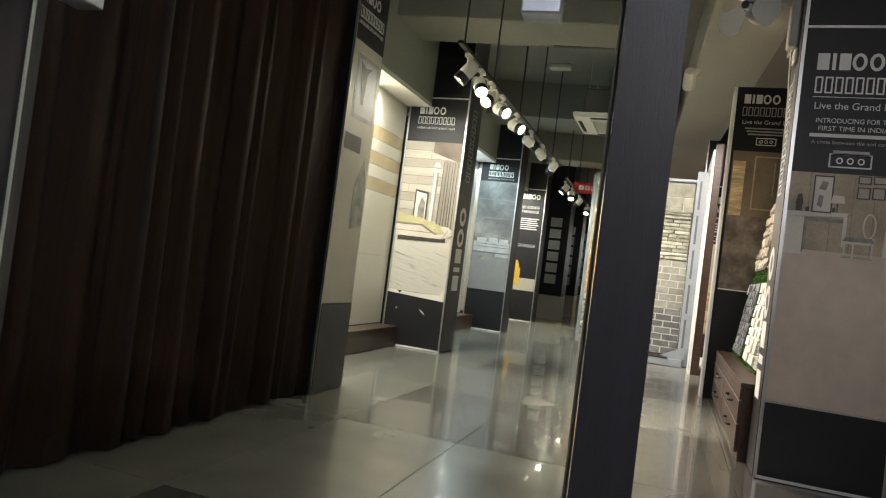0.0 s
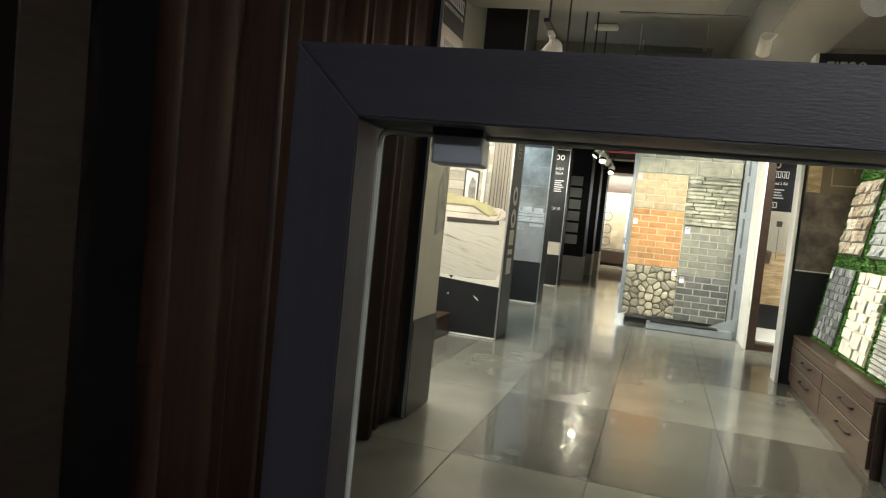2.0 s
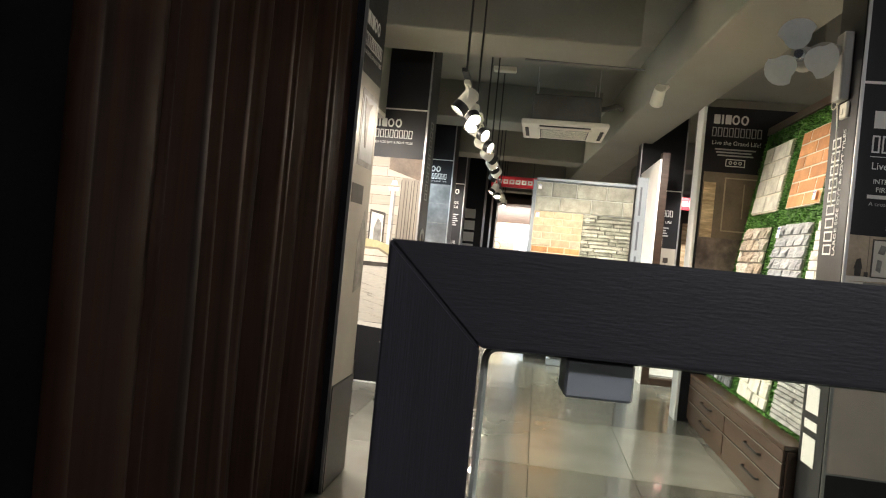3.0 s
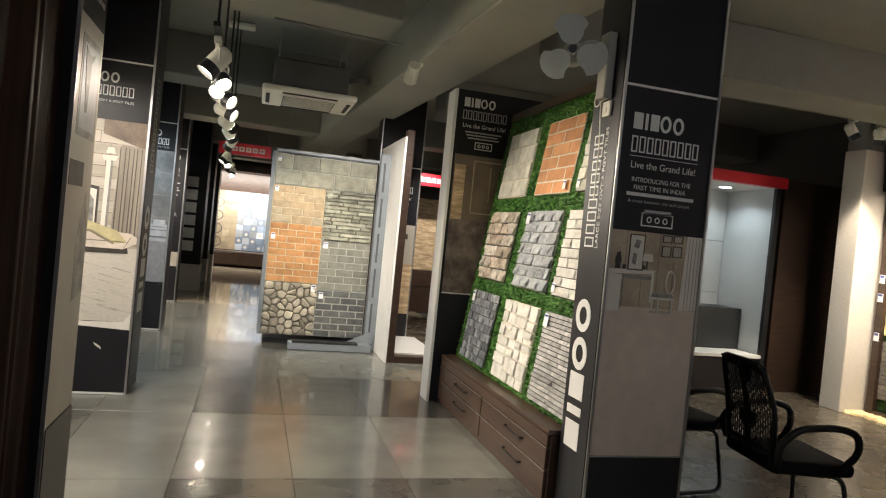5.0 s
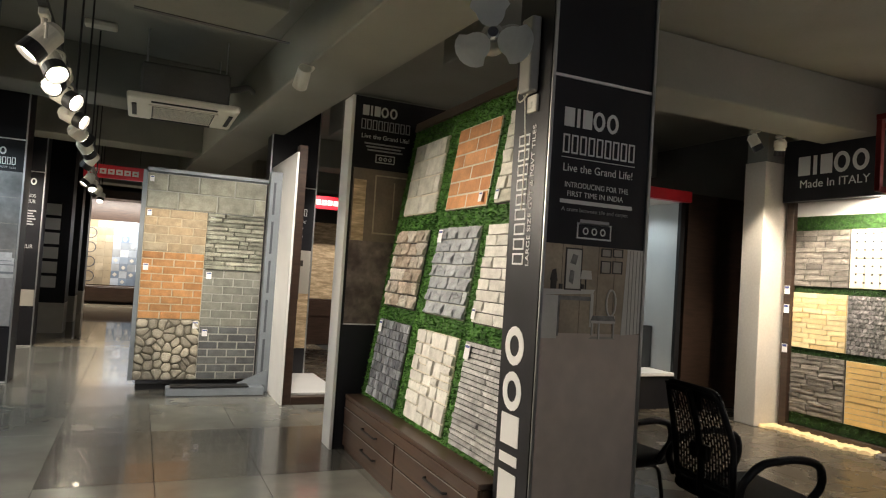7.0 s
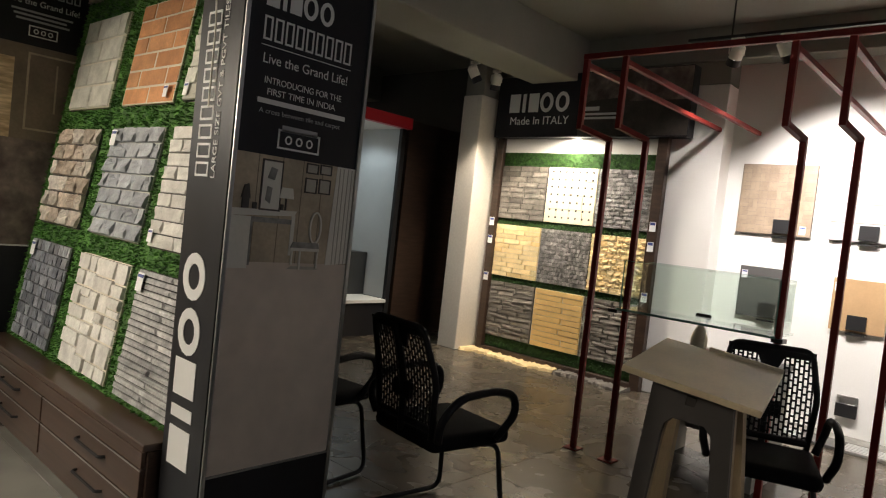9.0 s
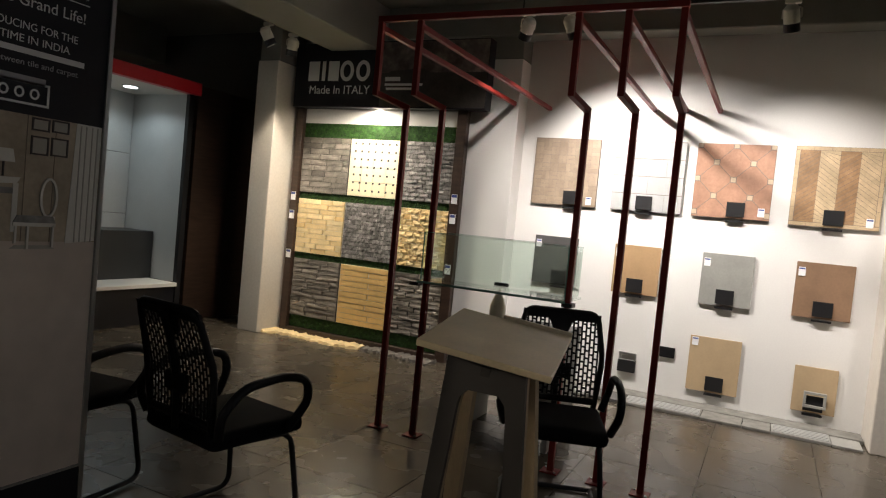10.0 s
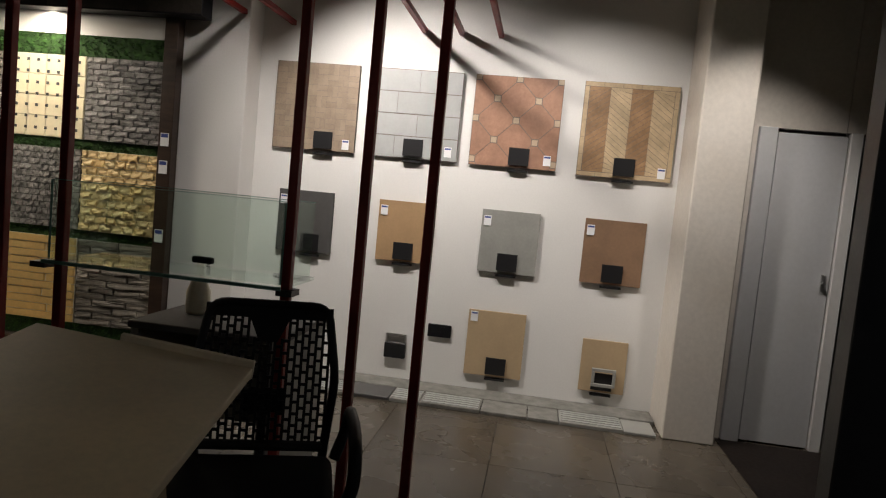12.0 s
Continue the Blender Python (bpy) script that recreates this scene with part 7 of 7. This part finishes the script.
# ---------------------------------------------------------------- slab on a splayed stand
def slab_table():
    t = thing("slab_table", (2.42, 3.115, 0), "grey slab tilted on a splayed wooden stand", "table")
    c = Vector((2.42, 3.115, 0.925))
    u, v = Vector((0.63, 0.11, 0.043)).normalized(), Vector((-0.115, 0.475, 0.062)).normalized()
    n = u.cross(v).normalized()
    v = n.cross(u)
    m = Matrix.Translation(c) @ Matrix((u, v, n)).transposed().to_4x4()
    part("slab", box((-0.325, -0.245, -0.018), (0.325, 0.245, 0.008), 0.004, m, 2), "slab_grey", t, "grey stone-look slab")
    part("end_strip", box((0.327, -0.245, -0.022), (0.340, 0.06, 0.022), 0.002, m), "slab_edge", t, "pale upright strip at the end")
    part("under_frame", box((-0.20, -0.15, -0.06), (0.20, 0.15, -0.020), 0.004, m), "t_dark", t)
    zt = 0.868
    arch = [(-0.155, zt), (-0.215, 0.0), (-0.155, 0.0), (-0.098, zt - 0.19), (-0.090, zt - 0.145), (-0.062, zt - 0.115), (0.062, zt - 0.115), (0.090, zt - 0.145), (0.098, zt - 0.19), (0.155, 0.0), (0.215, 0.0), (0.155, zt)]
    for su in (-1, 1):
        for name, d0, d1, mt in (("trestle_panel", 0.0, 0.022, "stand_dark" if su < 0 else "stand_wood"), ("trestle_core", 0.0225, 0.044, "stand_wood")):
            bm = bmesh.new()
            rows = []
            for d in (d0, d1):
                rows.append([bm.verts.new((c.x - 0.05 + su * (0.135 + 0.06 * (1 - z / zt) - d), c.y + y + 0.02 * su, z)) for y, z in arch])
            bm.faces.new(rows[0]), bm.faces.new(rows[1][::-1])
            for k in range(len(arch)):
                n2 = (k + 1) % len(arch)
                bm.faces.new((rows[0][k], rows[1][k], rows[1][n2], rows[0][n2]))
            bmesh.ops.recalc_face_normals(bm, faces=bm.faces)
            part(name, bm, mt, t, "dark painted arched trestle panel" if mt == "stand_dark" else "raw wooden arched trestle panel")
    part("cross_rail", box((-0.20, -0.02, -0.10), (0.20, 0.02, -0.062), 0.003, m), "stand_dark", t)


M["slab_grey"] = mat("grey_brown_stone_slab", (0.62, 0.51, 0.33), 0.42, vary=0.10, scale=4, fine=70, bump=0.05)
M["slab_edge"] = mat("pale_board_edge", (0.62, 0.54, 0.40), 0.5, vary=0.1, bump=0.03)
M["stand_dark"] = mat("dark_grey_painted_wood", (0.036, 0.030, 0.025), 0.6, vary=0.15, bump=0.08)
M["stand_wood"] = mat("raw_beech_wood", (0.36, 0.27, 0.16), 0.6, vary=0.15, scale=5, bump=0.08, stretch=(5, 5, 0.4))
slab_table()


# ---------------------------------------------------------------- office chairs
def office_chair():
    """Built facing +x at the origin."""
    t = thing("office_chair", (0, 0, 0), "black mesh-backed visitor chair with cantilever legs", "chair", "black mesh chairs")
    bm = box((-0.22, -0.235, 0.40), (0.25, 0.235, 0.475), 0.035, seg=3)
    part("seat", bm, "fabric_black", t, local=True, smooth=True)
    lean = 0.20

    def at(y, z):
        return Vector((-0.215 - lean * (z - 0.5) + 0.028 * math.sin((z - 0.46) * 6.4), y, z))

    frame = rounded([at(-0.20, 0.46), at(-0.225, 0.72), at(-0.188, 0.945), at(0.188, 0.945), at(0.225, 0.72), at(0.20, 0.46)], 0.05)
    part("back_frame", tube(frame, 0.015, 8), "plastic_black", t, local=True, smooth=True)
    part("lower_bar", tube([at(-0.2, 0.50), at(0.2, 0.50)], 0.018, 8), "plastic_black", t, local=True)
    bm = bmesh.new()
    top = lambda y: 0.905 if abs(y) > 0.06 else 0.84
    for i in range(19):
        y = -0.198 + i * 0.022
        z = 0.50
        while z < top(y) - 0.01:
            p, q = at(y, z), at(y, min(z + 0.06, top(y)))
            vs = [bm.verts.new((a.x + e, y + f, a.z)) for a in (p, q) for e in (-0.0015, 0.0015) for f in (-0.0046, 0.0046)]
            for k in ((0, 1, 3, 2), (4, 6, 7, 5), (0, 4, 5, 1), (2, 3, 7, 6), (0, 2, 6, 4), (1, 5, 7, 3)):
                bm.faces.new([vs[n] for n in k])
            z += 0.06
        if i == 18:
            break
        z = 0.51 + (0.019 if i % 2 else 0.0)
        while z < top(y + 0.011) - 0.005:
            p = at(y, z)
            add_box(bm, (p.x - 0.0017, y, z - 0.005), (p.x + 0.0017, y + 0.022, z + 0.005))
            z += 0.038
    tagged(part("back_mesh", bm, "plastic_black", t, "black slotted mesh", local=True), kind="stuff")
    part("spine", tube([at(0, z) - Vector((0.018, 0, 0)) for z in (0.45, 0.55, 0.65, 0.75, 0.85, 0.93)], 0.017, 8), "plastic_black", t, local=True)
    bm = bmesh.new()
    rows = [[bm.verts.new(at(s * 0.205, zz) + Vector((dx, 0, 0))) for s in (-1, 1)] for zz, dx in ((0.902, 0.006), (0.94, 0.006), (0.94, -0.008), (0.902, -0.008))]
    for k in range(4):
        bm.faces.new((rows[k][0], rows[k][1], rows[(k + 1) % 4][1], rows[(k + 1) % 4][0]))
    bm.faces.new([r[0] for r in rows]), bm.faces.new([r[1] for r in rows][::-1])
    bmesh.ops.recalc_face_normals(bm, faces=bm.faces)
    part("top_band", bm, "plastic_black", t, local=True)
    bm = bmesh.new()
    rows = [[bm.verts.new(at(yy, zz) + Vector((dx, 0, 0))) for yy, zz in ((-0.066, 0.905), (0.066, 0.905), (0.03, 0.83), (-0.03, 0.83))] for dx in (0.005, -0.006)]
    bm.faces.new(rows[0]), bm.faces.new(rows[1][::-1])
    for k in range(4):
        bm.faces.new((rows[0][k], rows[1][k], rows[1][(k + 1) % 4], rows[0][(k + 1) % 4]))
    bmesh.ops.recalc_face_normals(bm, faces=bm.faces)
    part("spine_head", bm, "plastic_black", t, local=True)
    part("lumbar_pad", box((-0.250, -0.07, 0.60), (-0.222, 0.07, 0.68), 0.013, seg=2), "plastic_black", t, local=True)
    for s in (-1, 1):
        y = s * 0.275
        loop = rounded([(-0.20, s * 0.24, 0.46), (-0.23, y, 0.56), (-0.13, y, 0.655), (0.08, y, 0.675), (0.20, y, 0.645), (0.215, y, 0.55), (0.13, s * 0.25, 0.44)], 0.06)
        part("armrest", tube(loop, 0.019, 8), "plastic_black", t, local=True, smooth=True)
    for s in (-1, 1):
        leg = rounded([(-0.16, s * 0.19, 0.41), (0.20, s * 0.20, 0.40), (0.245, s * 0.235, 0.02), (-0.26, s * 0.235, 0.014)], 0.07)
        part("leg", tube(leg, 0.0125, 8), "black_metal", t, "black cantilever tube leg", local=True, smooth=True)
    part("rear_tube", tube([(-0.26, -0.235, 0.014), (-0.26, 0.235, 0.014)], 0.0125, 8), "black_metal", t, local=True)
    return t


chair = office_chair()
chair.matrix_basis = pose(2.10, 4.20, 0, 0, 0, -9)
copy_thing(chair, pose(1.92, 4.98, 0, 0, 0, 5))
copy_thing(chair, pose(3.17, 3.07, 0, 0, 0, 199))

# ---------------------------------------------------------------- door by the corner
M["door_white"] = mat("scuffed_white_door_paint", (0.68, 0.69, 0.70), 0.55, vary=0.06, scale=3.0, fine=40, bump=0.05, second=(0.55, 0.55, 0.54), mix=0.2)
M["teal"] = mat("teal_frosted_glass", (0.10, 0.19, 0.22), 0.2, vary=0.25, scale=3, bump=0.02)
structure("wall_door", box((5.74, 0.55, 1.97), (5.90, 1.13, CEIL)), "wall_dirty", "off-white wall over the service door", "wall")
t = tagged(thing("door_1", (5.72, 0.74, 0)), "narrow scuffed white service door, closed, with a small latch", "door", kind="structure")
part("leaf", box((5.735, 0.535, 0.012), (5.765, 0.935, 1.945), 0.002), "door_white", t)
part("jamb", box((5.715, 0.945, 0), (5.80, 1.05, 1.97), 0.003), "door_white", t)
part("side_lining", box((5.74, 1.055, 0), (5.80, 1.13, 1.97)), "wall_dirty", t)
part("jamb", box((5.715, 0.46, 0), (5.80, 0.527, 1.97), 0.003), "white_lam", t)
part("latch", box((5.722, 0.56, 1.0), (5.7345, 0.585, 1.10), 0.002), "trim_metal", t)
part("latch_knob", cyl((5.705, 0.572, 1.05), (5.7215, 0.572, 1.05), 0.012, seg=12), "trim_metal", t)
structure("wall_beyond_door", box((5.90, -2.4, 0), (6.1, 1.13, CEIL)), "wall_dark", "plain dark wall behind the door", "wall")
t = thing("frosted_sidelight", (5.75, 0.33, 0), "tall teal frosted glass sidelight beside the door", "sidelight")
part("pane", box((5.745, 0.20, 0.06), (5.760, 0.43, 1.91), 0.002), "teal", t)
for lo, hi in (((5.735, 0.16, 0.0), (5.77, 0.199, 1.95)), ((5.735, 0.431, 0.0), (5.77, 0.455, 1.95)), ((5.735, 0.20, 0.0), (5.77, 0.43, 0.059)), ((5.735, 0.20, 1.911), (5.77, 0.43, 1.95))):
    part("frame", box(lo, hi, 0.002), "trim_metal", t)
structure("wall_checker", box((5.74, -0.2, 1.97), (5.90, 0.545, CEIL)), "wall_dirty", "off-white wall with small dark squares", "wall")
t = thing("checker_decal", (5.735, 0.35, 2.5), "small dark checker decals on the wall", "decal")
for i in range(3):
    for j in range(4):
        if (i + j) % 2:
            part("square", box((5.732, 0.25 + i * 0.06, 2.42 + j * 0.08), (5.7395, 0.30 + i * 0.06, 2.49 + j * 0.08)), "black", t)
structure("partition_dark", box((3.56, -2.4, 0), (3.66, 1.335, CEIL), 0.004), "black", "black partition by the service corner", "partition")
# near-black colour also carries the shadow that lies on the mat
structure("floor_mat", box((4.62, -0.6, 0.0005), (5.70, 1.09, 0.006)), "post_and_shadow_mat", "dark floor mat by the service door, the shadow on it put into its colour", "floor mat")
